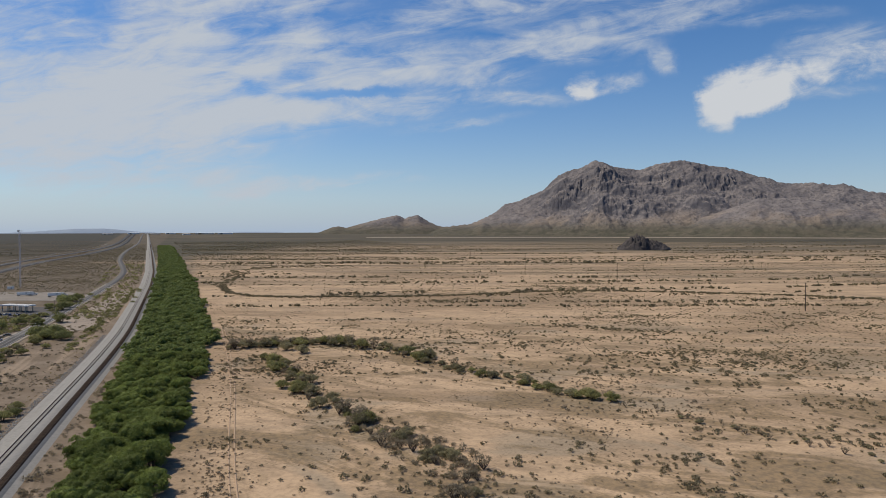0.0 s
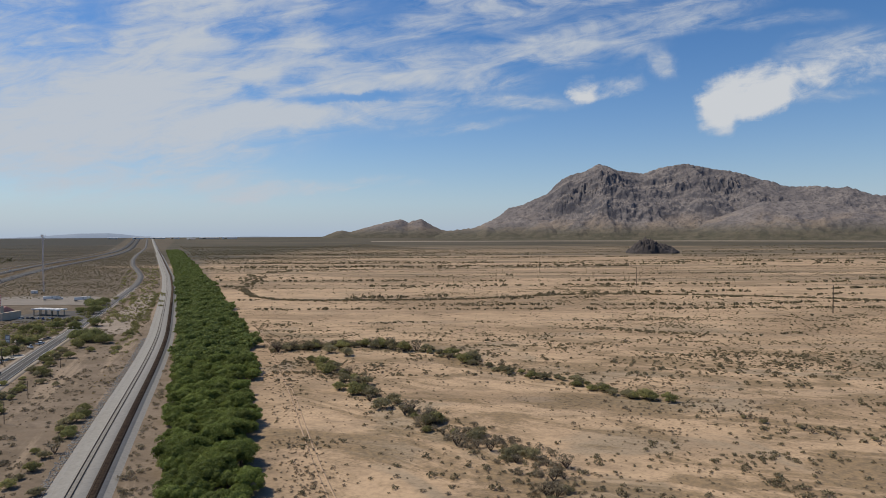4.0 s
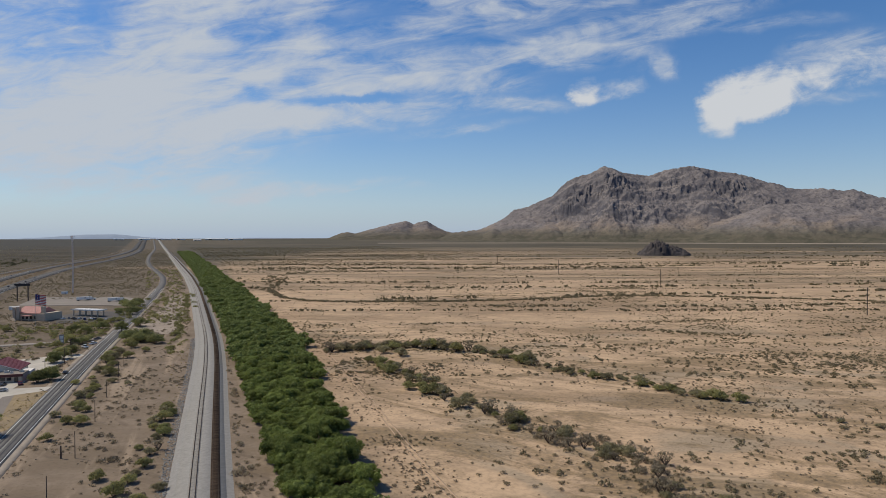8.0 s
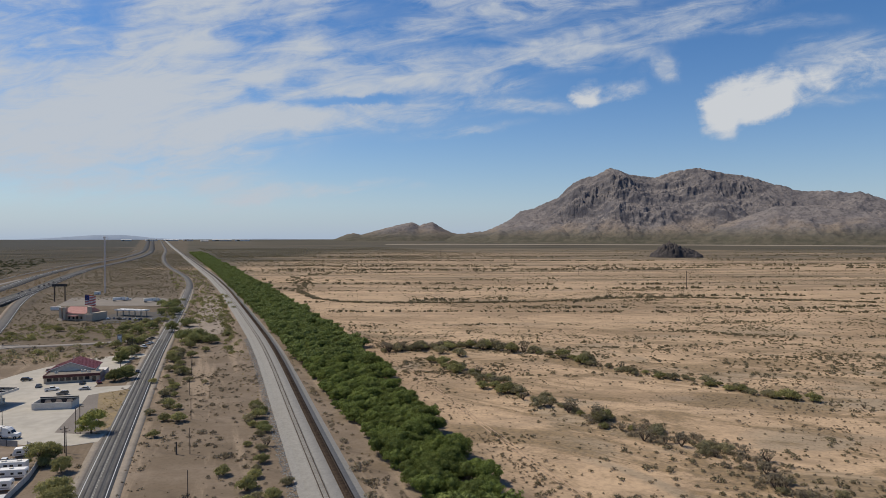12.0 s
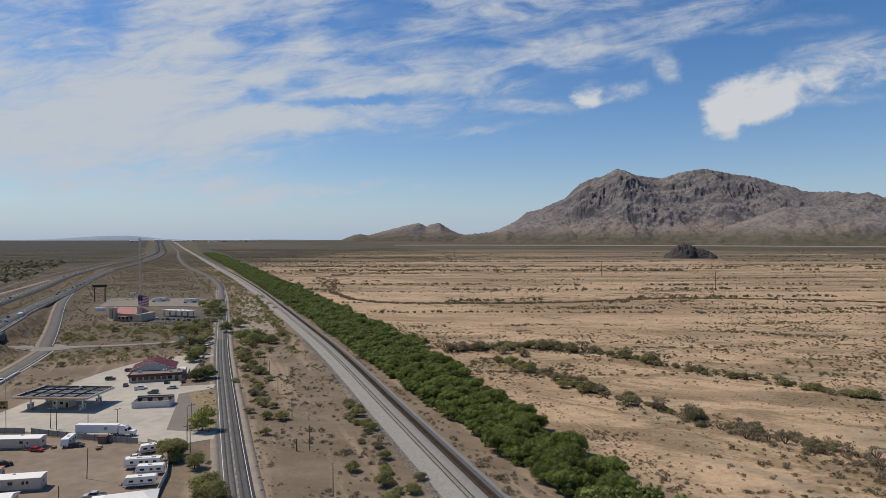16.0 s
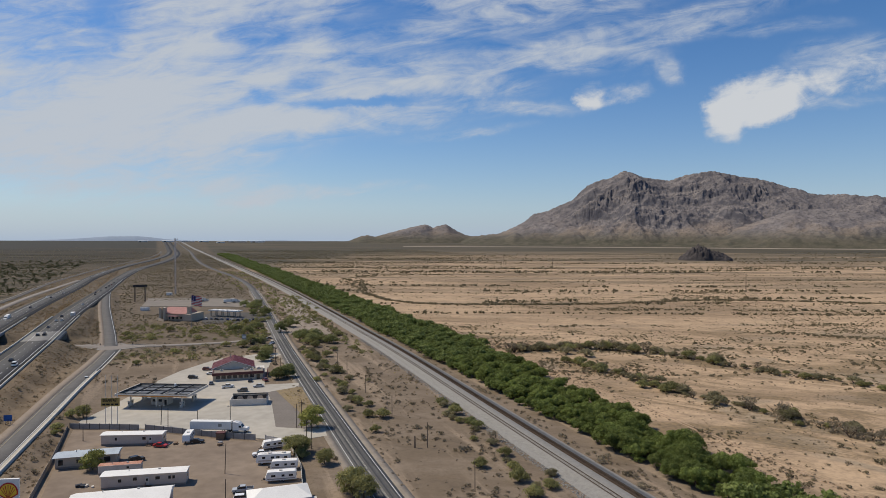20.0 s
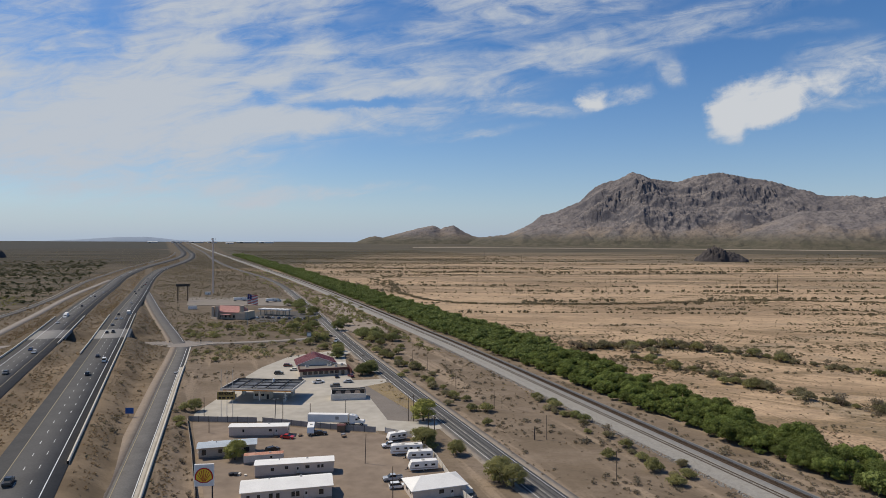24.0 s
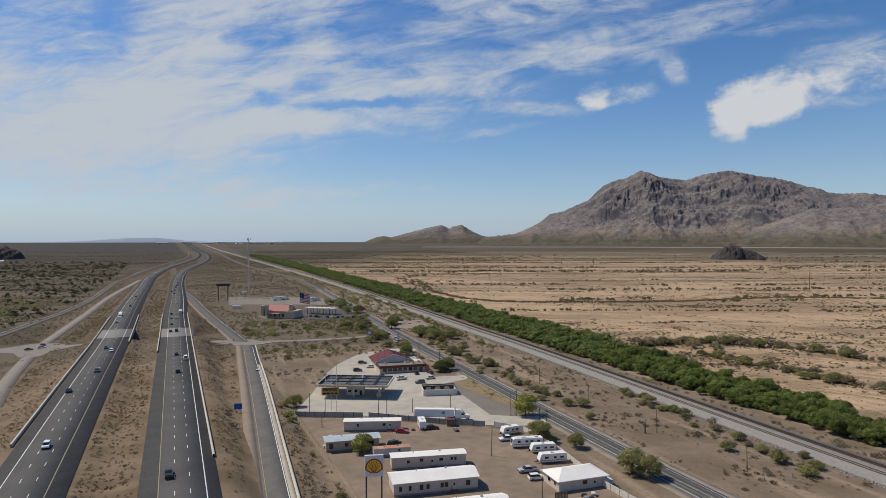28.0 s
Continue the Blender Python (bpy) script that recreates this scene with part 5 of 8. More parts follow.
scatter("dry_brush", SHRUBS_NEAR, strewn(2600, -42, -8, 150, 700, lambda x, y: np.where((x > RAIL_B(y) + 5.0) & (x < BELT_W(y) - 0.5), np.where(np.abs(x - RAIL_B(y) - 7.2) < 1.5, 1.0, 0.45), 0), 1.25, 6, 16), M_BUSH_GREY, "dry brush between the railway and the trees")
scatter("creosote_shrubs", SHRUBS_FAR, strewn(70000, -230, 10, 560, 3000, lambda x, y: np.where(on_pave(x, y) | (x < HWY_R(y) + np.where(y > 960, 11, 22)), 0, 0.2 + 0.8 * value_noise(x, y, 0.03, 41)) * step(-y, -3000, -1600), 0.88, 4, 17), M_SCRUB, "dense dark scrub between the highway and the railway")
scatter("creosote_shrubs", SHRUBS_FAR, strewn(120000, -2100, -200, 480, 3800, lambda x, y: np.where(x < CANAL(y) - 12, np.clip(3.2 * (value_noise(x * 0.22 + 30 * value_noise(x, y, 0.01, 44), y, 0.03, 43) - 0.36), 0.06, 1), 0) * step(-np.hypot(x + 110, y), -3700, -1500) * step(x, -2100, -1500), 1.3, 4, 18), M_SCRUB, "dense dark scrub on the western plain")
scatter("desert_trees", [small_tree(50 + k, 5, 0.9) for k in range(3)], [(x, y, z, 0.45 + 0.45 * t, a, k % 3) for k, (x, y, z, t, a, _) in enumerate(strewn(2600, -1100, -310, 560, 1900, lambda x, y: np.where(x < CANAL(y) - 14, 0.55, 0), 1.0, 3, 19))], M_DESERT_TREE, "scattered dark green desert trees on the western plain", "trees")


bank = lambda x, y: np.where(on_pave(x, y) | (np.abs(x - L_RAMP2(y)) < 5) & (y > 540) | (np.abs(x - L_RAMP1(y)) < 5) & (y < 536) & (y > 375) | (np.abs(y - 537) < 20) & (x > -290) & (x < -205), 0, np.clip(0.35 + 1.3 * (value_noise(x * 1.5, y * 0.4, 0.06, 51) - 0.4), 0.1, 1))
scatter("dry_brush", SHRUBS, strewn(30000, -300, -196, 150, 760, bank, 0.62, 6, 61), M_BANK_BRUSH, "dry brown brush on the highway banks and median")
scatter("dry_brush", SHRUBS_FAR, strewn(44000, -335, -150, 560, 2700, lambda x, y: np.where(on_pave(x, y) | (x < CANAL(y) - 12) | (np.abs(x - CANAL(y)) < 3) | (x > HWY_R(y) - 9) | (np.abs(x - L_RAMP2(y)) < 5) & (y < 1165) | (np.abs(x - L_RAMP1(y)) < 5) & (y < 536), 0, 0.35 + 0.6 * value_noise(x * 2, y * 0.3, 0.04, 57)), 0.85, 4, 65), M_BANK_BRUSH, "dry brown brush between the carriageways and the track")
scatter("creosote_shrubs", SHRUBS, strewn(3600, -300, -200, 150, 1000, lambda x, y: bank(x, y) * 0.8, 0.95, 6, 62), M_SCRUB, "low dark shrubs on the highway banks and median")
scatter("dry_brush", SHRUBS_NEAR, strewn(9500, -5, 80, 150, 480, lambda x, y: np.where((x > BELT_E(y) + 1) & (x < BELT_E(y) + 26), np.clip(2.4 * (value_noise(x, y, 0.06, 53) - 0.30), 0, 1) * np.exp(-(((x - BELT_E(y) - 12) / 5.0) ** 2)) + 0.05, 0), 0.58, 6, 63), M_SCRUB_DRY, "grey dry brush beside the belt of trees")
scatter("dry_brush", SHRUBS, strewn(44000, 10, 620, 90, 700, lambda x, y: np.where(x > BELT_E(y) + 6, 0.04 + 1.5 * value_noise(*skew(x, y), 0.035, 55) ** 3, 0), 0.46, 6, 64), M_SCRUB_DRY, "small dry tufts over the sandy plain")


def drains():
    """Shrubs in long broken lines down the plain's shallow drains."""
    r = np.random.RandomState(301)
    c, s = math.cos(radians(-24)), math.sin(radians(-24))
    rows, v = [], 430.0
    while v < 2500:
        u = -900.0 + 200 * r.rand()
        lean = r.normal() * 0.05
        bold = 0.6 + 1.5 * r.rand() ** 2
        while u < 1500:
            length = (30 + 380 * r.rand() ** 2.2) * (1 + v / 2000)
            n = int(length / (2.0 + v / 700))
            uu = u + length * r.rand(n)
            wide = (1.2 + 2.2 * r.rand()) * (1 + v / 1500)
            vv = v + lean * (uu - 300) + 26 * (value_noise(uu, v + 0 * uu, 0.008, 302) - 0.5) + 9 * (value_noise(uu, v + 0 * uu, 0.04, 303) - 0.5) + wide * r.normal(size=n)
            rows.append(np.stack([uu * c - vv * s, uu * s + vv * c, bold * (0.7 + 0.9 * r.rand(n) ** 2) * (1 + v / 2600)], 1))
            u += length * (1.0 + 0.4 * r.rand()) + 160 * r.rand() ** 2
        v += (20 + 0.024 * v) * (0.4 + 1.5 * r.rand())
    p = np.concatenate(rows)
    p = p[(p[:, 0] > BELT_E(p[:, 1]) + 9) & (p[:, 1] > 200)]
    n = len(p)
    return np.stack([p[:, 0], p[:, 1], land(p[:, 0], p[:, 1]), p[:, 2], r.rand(n) * 6.28, r.randint(0, 4, n)], 1)


scatter("creosote_shrubs", SHRUBS_FAR, drains(), M_SCRUB, "dark olive shrubs in broken lines along shallow drains")
scatter("creosote_shrubs", SHRUBS_FAR, strewn(30000, 40, 900, 1150, 2900, lambda x, y: np.where(x > BELT_E(y) + 25, np.clip(1.6 * value_noise(x * 0.4, y, 0.012, 311) - 0.25, 0, 1), 0) * step(y - 1.1 * x, 650, 1150), 1.5, 4, 312), M_SCRUB, "dense dark scrub beyond the end of the tree belt")
BIG_SHRUBS = [shrub(90 + k, 130, 0.62, 0.115) for k in range(6)]
scatter("creosote_shrubs", SHRUBS_FAR, strewn(36000, -1000, -310, 480, 1750, lambda x, y: np.where(x < CANAL(y) - 12, np.clip(3.0 * (value_noise(x * 0.25 + 20 * value_noise(x, y, 0.02, 341), y, 0.055, 342) - 0.34), 0.12, 1), 0), 1.35, 4, 343), M_DESERT_TREE, "dark shrubs in rows on the western plain")
scatter("verge_bushes", BIG_SHRUBS, strewn(1500, -480, -330, 470, 900, lambda x, y: np.where(x < CANAL(y) - 11, np.clip(2.6 * (value_noise(x, y, 0.03, 321) - 0.35), 0, 1) * step(x, -480, -400), 0), 2.6, 6, 322), M_BUSH_GREEN, "olive-green bushes along the track west of the highway", "bushes")

# ---- single bushes along the washes and roads
def bush_meshes(seed, mat, h, wide, n=260, leaf=0.125):
    r = np.random.RandomState(seed)
    lobes = [(0, 0, h * 0.55, wide * 0.55)]
    for k in range(6):
        a = 6.28 * (k + r.rand()) / 6
        d = wide * (0.40 + 0.3 * r.rand())
        lobes.append((d * math.cos(a), d * math.sin(a), h * (0.3 + 0.25 * r.rand()), wide * (0.26 + 0.2 * r.rand())))
    v, f = join(leaf_cloud(lobes, n, leaf, seed), cores(lobes, 0.55, seed))
    v[:, 2] = np.maximum(v[:, 2], 0.02)
    g = Geo()
    for k in range(5):
        a = 6.28 * k / 5 + r.rand()
        g.tube((0.05 * math.cos(a), 0.05 * math.sin(a), -0.15), (wide * 0.6 * math.cos(a), wide * 0.6 * math.sin(a), h * 0.75), 0.07, 0.03, 4)
    return quick_mesh("foliage", v, f, mat), g.mesh("stem", M_BARK)


def bare_meshes(seed, h=2.2, wide=1.9):
    """A leafless grey shrub: forked stems with a thin haze of twigs."""
    r = np.random.RandomState(seed)
    g = Geo()
    tips = []
    for k in range(9):
        a, l = 6.28 * k / 9 + r.rand() * 0.5, 0.6 + 0.5 * r.rand()
        p = Vector((wide * 0.45 * l * math.cos(a), wide * 0.45 * l * math.sin(a), h * 0.5 * l))
        g.tube((0, 0, -0.1), p, 0.07, 0.05, 4)
        for _ in range(3):
            q = p + Vector((r.normal() * 0.45, r.normal() * 0.45, h * 0.35 * (0.5 + r.rand())))
            g.tube(p, q, 0.045, 0.02, 3)
            tips.append((q.x, q.y, q.z, 0.42))
    v, f = leaf_cloud(tips, 34, 0.16, seed)
    return quick_mesh("foliage", v, f, M_BUSH_GREY), g.mesh("stem", M_BARK)


BUSH = {"green": [bush_meshes(100 + k, M_BUSH_GREEN, 2.3, 2.2) for k in range(4)], "olive": [bush_meshes(110 + k, M_BUSH_OLIVE, 2.0, 2.0) for k in range(4)],
        "grey": [bare_meshes(120 + k) for k in range(4)], "dense": [bush_meshes(130 + k, M_BUSH_DEEP, 2.6, 2.7) for k in range(3)]}
BUSH_LABEL = {"green": "rounded olive-green desert bush on bare soil", "olive": "dull olive desert bush on sand", "grey": "leafless grey thorny shrub on sand", "dense": "dense dark green bush with a full crown"}


def bush(kind, x, y, s, group=""):
    ms = BUSH[kind][rs.randint(len(BUSH[kind]))]
    b = thing("bush", BUSH_LABEL[kind], "bush", Matrix.LocRotScale((x, y, float(land(x, y))), Euler((0, 0, rs.rand() * 6.28)), (s, s, s * (0.85 + 0.3 * rs.rand()))), group)
    part("foliage", ms[0], None, b)
    part("stem", ms[1], None, b)


def along(kinds, pts, gap, spread, s0, s1, group, joined=False):
    rows = []
    for (x0, y0), (x1, y1) in zip(pts[:-1], pts[1:]):
        n = max(1, int(math.hypot(x1 - x0, y1 - y0) / gap))
        for k in range(n):
            t = (k + rs.rand()) / n
            x, y = x0 + (x1 - x0) * t + spread * rs.normal(), y0 + (y1 - y0) * t + spread * rs.normal()
            size = s0 + (s1 - s0) * rs.rand() ** 1.5
            if joined:
                rows.append((x, y, float(land(x, y)), 1.9 * size, rs.rand() * 6.28, rs.randint(6)))
            else:
                bush(kinds[rs.randint(len(kinds))], x, y, size, group)
    if joined:
        scatter("verge_bushes", BIG_SHRUBS, rows, M_BUSH_GREEN, "olive-green " + group, "bushes")


along(["olive", "grey", "olive", "green"], [(56, 350), (61, 299), (63, 264), (67, 226), (72, 199)], 2.4, 3.4, 0.7, 2.4, "bushes along the dry wash")
along(["grey", "grey", "olive"], [(72, 199), (79, 186), (82, 172), (79, 160), (74, 144), (70, 125)], 1.9, 4.6, 0.5, 1.9, "bushes along the dry wash")
along(["olive", "olive", "green", "grey"], [(41, 399), (52, 392), (93, 388), (115, 364), (131, 331), (136, 292)], 2.5, 3.8, 0.8, 2.9, "bushes along the long wash")
along(["green", "olive", "olive"], [(136, 289), (148, 263), (157, 230), (166, 210)], 3.2, 2.8, 0.7, 2.4, "bushes along the long wash")
along(["olive", "grey"], [(170, 200), (177, 186), (180, 157), (191, 139), (200, 115)], 3.6, 2.2, 0.5, 1.0, "bushes along the long wash")
far_wash = []
for pts, gap, sp, s0 in (([(77, 804), (78, 720), (93, 682), (118, 658), (175, 634), (222, 611), (275, 592), (335, 588), (410, 576), (465, 543), (520, 500), (590, 427), (632, 360)], 0.75, 2.2, 1.55), ([(266, 384), (284, 362), (302, 336), (322, 318)], 0.8, 4.5, 1.2), ([(215, 560), (262, 548), (300, 535)], 1.6, 5.0, 1.2), ([(78, 804), (92, 850), (110, 930), (128, 1065), (200, 1130), (325, 1095)], 2.2, 8.0, 2.0)):
    for (x0, y0), (x1, y1) in zip(pts[:-1], pts[1:]):
        for k in range(int(math.hypot(x1 - x0, y1 - y0) / gap)):
            t = rs.rand()
            x, y = x0 + (x1 - x0) * t + sp * rs.normal(), y0 + (y1 - y0) * t + sp * rs.normal()
            far_wash.append((x, y, float(land(x, y)), s0 * (0.8 + 0.8 * rs.rand()), rs.rand() * 6.28, rs.randint(6)))
scatter("wash_bushes", SHRUBS_NEAR, far_wash, M_SCRUB, "dark olive bushes along a dry wash on the plain", "bushes")
for x, y, s, k in ((62.4, 388, 2.6, "olive"), (78, 360, 2.4, "olive"), (50, 391, 2.6, "olive"), (68, 394, 2.5, "olive"), (84, 391, 2.6, "olive"), (72, 372, 2.3, "olive"), (73, 386, 1.6, "olive"), (90, 384, 1.7, "olive"), (164, 209, 1.9, "green"), (169, 203, 1.7, "green"), (160, 214, 1.5, "green"), (157, 229, 1.7, "green"), (153, 233, 1.4, "green")):
    bush(k, x, y, s)
# by the roads
for x, y, s, k in ((-52.2, 241, 1.5, "grey"), (-47.2, 282.4, 1.2, "dense"), (-50.0, 262, 1.2, "dense"), (-50.2, 257, 1.25, "dense"), (-86.5, 267.5, 1.15, "green"), (-68, 488, 3.0, "dense"), (-62, 480, 2.2, "dense"), (-50, 481, 2.0, "green"), (-38, 501, 1.8, "green"), (-75, 410, 1.5, "green"),
                   (-79, 341, 1.3, "green"), (-81, 310, 1.4, "green"), (-83, 288, 1.3, "green"), (-104, 423, 1.9, "dense"), (-99, 374, 2.3, "dense"), (-104, 372, 1.8, "dense"), (-96, 488, 1.7, "dense"), (-62, 558, 2.6, "dense"), (-57, 440, 1.4, "green"), (-97, 538, 2.2, "dense"),
                   (-106, 548, 2.4, "dense"), (-88, 555, 2.6, "dense"), (-100, 562, 2.0, "green"), (-60, 214, 1.3, "green"), (-58, 197, 1.4, "green"), (-52, 205, 1.2, "olive"), (-68, 220, 1.3, "green"), (-53, 266, 1.1, "green"), (-64, 347, 1.0, "olive"), (-71, 372, 1.2, "olive"), (-76, 385, 1.6, "green"), (-71, 356, 1.4, "olive"),
                   (-117, 250, 1.2, "green"), (-190, 330, 1.3, "green"), (-150, 470, 1.8, "green"), (-139, 478, 1.5, "olive"), (-170, 440, 1.3, "green"), (-128, 470, 1.3, "olive"), (-118, 485, 1.5, "green"), (-165, 480, 1.4, "olive"), (-180, 560, 1.6, "green"), (-150, 570, 1.7, "green")):
    bush(k, x, y, s)
along(["green", "olive", "green"], [(-38, 500), (-33, 560), (-27, 640), (-20, 720), (-15, 800)], 5.0, 2.5, 1.2, 2.3, "bushes beside the railway", True)
along(["green", "olive"], [(-57, 560), (-50, 620), (-42, 700), (-32, 780)], 14.0, 6.0, 1.0, 2.2, "bushes beside the frontage road", True)
along(["green", "dense"], [(-80, 600), (-72, 660), (-66, 720), (-60, 770)], 8.0, 4.0, 1.6, 2.8, "bushes beside the frontage road", True)


# the pale bank of a canal along the mountain's foot
def canal_bank():
    az = np.radians(np.linspace(20, 68, 60))
    rr = 3430 - 90 * (az - az[0])
    vs = []
    for off, h in ((-30, -0.5), (-4, 2.6), (4, 2.7), (30, -1.0)):
        x, y = MID[0] + (rr + off) * np.sin(az), MID[1] + (rr + off) * np.cos(az)
        vs.append(np.stack([x, y, rise(x, y) + h], 1))
    n = len(az)
    i = np.arange(n - 1)
    q = np.concatenate([np.stack([k * n + i, k * n + i + 1, (k + 1) * n + i + 1, (k + 1) * n + i], 1) for k in range(3)])
    tagged(new("canal_bank", quick_mesh("canal_bank", np.concatenate(vs), q[:, ::-1], M_CANAL)), "pale earth bank running along the mountain's foot", "bank", kind="structure")


M_CANAL = material("pale_bank", (0.22, 0.18, 0.135), (0.30, 0.245, 0.185), 0.01, 0.95, fine=0.1)
canal_bank()
brush = [(x + 7 * rs.normal(), y + 7 * rs.normal(), 0, 0.5 + 1.1 * rs.rand() ** 2, rs.rand() * 6.28, rs.randint(6)) for x, y in [(a[0] + (b[0] - a[0]) * t, a[1] + (b[1] - a[1]) * t) for a, b in (((56, 350), (61, 299)), ((61, 299), (67, 226)), ((67, 226), (80, 170)), ((80, 170), (70, 125)), ((45, 395), (93, 388)), ((93, 388), (131, 331)), ((131, 331), (148, 263)), ((148, 263), (190, 140))) for t in rs.rand(110)]]
scatter("dry_brush", SHRUBS, brush, M_SCRUB, "low brown brush around the dry washes")

along(["green", "olive", "green"], [(-85, 285), (-80, 340), (-75, 395), (-69, 460)], 6.0, 2.6, 0.9, 2.0, "bushes beside the frontage road")
along(["green", "olive"], [(-65, 190), (-59, 215), (-53, 262), (-49, 300)], 7.0, 2.0, 0.8, 1.7, "bushes beside the railway")
along(["green", "olive"], [(-44, 420), (-40, 470), (-37, 510)], 4.5, 3.0, 1.0, 2.0, "bushes beside the railway", True)
along(["olive", "green"], [(-180, 470), (-150, 455), (-125, 462), (-105, 470)], 8.0, 9.0, 0.9, 1.8, "bushes behind the restaurant", True)
along(["olive", "green"], [(-178, 540), (-150, 580), (-120, 575), (-95, 545)], 6.0, 8.0, 1.1, 2.1, "bushes before the travel shop", True)

for x, y, s in ((-84, 590, 1.9), (-92, 596, 1.6), (-78, 598, 1.8), (-87, 582, 1.5), (-96, 578, 1.6), (-70, 640, 2.8), (-66, 655, 2.4), (-74, 690, 3.2), (-70, 702, 3.0), (-66, 716, 2.8), (-78, 716, 2.6), (-62, 480, 2.8), (-58, 490, 3.2), (-64, 497, 3.0), (-55, 478, 2.4), (-52, 470, 2.6), (-67, 473, 2.2), (-104, 456, 2.0), (-108, 478, 2.2), (-93, 500, 2.0)):
    bush("dense" if s > 2.5 else "green", x, y, s)
scatter("verge_bushes", BIG_SHRUBS, strewn(520, -185, -80, 515, 620, lambda x, y: np.where(on_pave(x, y), 0, np.clip(2.4 * (value_noise(x, y * 1.6, 0.03, 77) - 0.42), 0, 1)), 2.7, 6, 78), M_BUSH_GREEN, "olive-green bushes on the dirt before the travel shop", "bushes")
scatter("verge_bushes", BIG_SHRUBS, strewn(420, -182, -92, 440, 502, lambda x, y: np.where(on_pave(x, y), 0, np.clip(2.4 * (value_noise(x, y * 1.6, 0.04, 79) - 0.40), 0, 1)), 2.2, 6, 80), M_BUSH_OLIVE, "dull olive bushes on the dirt behind the restaurant", "bushes")
scatter("verge_bushes", BIG_SHRUBS, strewn(700, -60, -8, 560, 1300, lambda x, y: np.where(on_pave(x, y), 0, 0.8 * value_noise(x, y * 0.5, 0.05, 81)), 3.0, 6, 82), M_BUSH_GREEN, "olive-green bushes between the frontage road and the railway", "bushes")

stones = []
for _ in range(2600):
    y = 150 + 330 * rs.rand()
    x = float(RAIL_B(y)) - 12.8 - 2.6 * rs.rand() ** 1.5
    stones.append((x, y, float(land(x, y)), 0.14 + 0.34 * rs.rand() ** 2, rs.rand() * 6.28, rs.randint(3)))
ROCKS = [(ICO_V[:] * (1, 0.8, 0.6) * (1 + 0.22 * np.random.RandomState(k).normal(size=(len(ICO_V), 1))), ICO_F) for k in range(3)]
ROCKS = [(v * 1.0, f) for v, f in ROCKS]
scatter("riprap", ROCKS, stones, M_BALLAST, "loose grey stones along the railway bank", "stones")

scatter("dry_brush", SHRUBS, strewn(260, -201, -190.6, 185, 318, lambda x, y: np.where(x > RAMP(y) + 6.5, np.clip(0.2 + value_noise(x * 2, y, 0.08, 91), 0, 1), 0), 0.85, 6, 92), M_SCRUB_DRY, "dry brush along the yard's block wall")
for y, s in ((312, 1.2), (306, 0.9), (296, 0.7), (268, 0.8), (240, 0.7), (233, 0.9)):
    bush("grey" if s < 0.85 else "green", -193.5 + 1.5 * rs.rand(), y, s)

clump = [(x + 4.5 * rs.normal(), y + 4.5 * rs.normal(), 0.0, 1.2 + 2.0 * rs.rand() ** 1.5, rs.rand() * 6.28, rs.randint(6)) for x, y in [(a[0] + (b[0] - a[0]) * t, a[1] + (b[1] - a[1]) * t) for a, b in (((68, 222), (73, 198)), ((73, 198), (81, 182)), ((81, 182), (82, 168)), ((82, 168), (76, 146)), ((76, 146), (70, 122))) for t in rs.rand(22)]]
scatter("wash_bushes", BIG_SHRUBS, clump, M_BUSH_GREY, "grey thorny bushes crowding the dry wash", "bushes")


# ---------------------------------------------------------------- paving of the truck stop
M_APRON = material("apron_concrete", (0.33, 0.30, 0.25), (0.45, 0.405, 0.34), 0.05, 0.9, fine=0.22, bump=0.004)
M_TARMAC = material("faded_tarmac", (0.15, 0.128, 0.108), (0.205, 0.175, 0.148), 0.12, 0.92, fine=1.2, bump=0.02)
M_LOT = material("gravel_lot", (0.175, 0.15, 0.124), (0.24, 0.206, 0.17), 0.08, 0.95, bump=0.02)
M_FORECOURT = material("forecourt_tarmac", (0.075, 0.070, 0.066), (0.115, 0.106, 0.098), 0.12, 0.95, fine=1.0, spec=0.1)
M_PALE_DIRT = material("pale_dirt", (0.225, 0.180, 0.138), (0.30, 0.243, 0.188), 0.08, 0.95, fine=0.5, bump=0.02)
M_YARD = material("packed_dirt", (0.172, 0.129, 0.094), (0.262, 0.201, 0.148), 0.05, 0.95, fine=0.25, bump=0.02)
M_WALL_PINK = material("siding_pale", (0.50, 0.42, 0.355), (0.60, 0.515, 0.44), 0.6, 0.75)
M_WALL_TAN = material("siding_tan", (0.42, 0.34, 0.265), (0.52, 0.425, 0.335), 0.6, 0.75)
M_SKIRT = material("skirting_grey", (0.24, 0.20, 0.165), (0.33, 0.28, 0.23), 1.0, 0.85)
M_ROOF_WHITE = material("roof_white", (0.72, 0.69, 0.64), (0.83, 0.80, 0.745), 0.3, 0.5)
M_ROOF_GREY = material("roof_blue_grey", (0.33, 0.37, 0.40), (0.46, 0.50, 0.53), 0.3, 0.55)
M_ROOF_RUST = material("roof_rust", (0.33, 0.105, 0.055), (0.55, 0.33, 0.24), 0.35, 0.8)
M_ROOF_RED = material("roof_maroon", (0.120, 0.028, 0.034), (0.165, 0.045, 0.050), 0.4, 0.6)
M_ROOF_TILE = material("roof_red_tile", (0.36, 0.165, 0.140), (0.47, 0.235, 0.205), 0.5, 0.75)
M_STUCCO = material("stucco_cream", (0.43, 0.345, 0.255), (0.52, 0.425, 0.325), 0.4, 0.9)
M_MAROON = material("trim_maroon", (0.085, 0.030, 0.030), (0.13, 0.05, 0.045), 0.6, 0.7)
M_WHITE = material("paint_white", (0.70, 0.675, 0.63), (0.82, 0.79, 0.745), 0.5, 0.45)
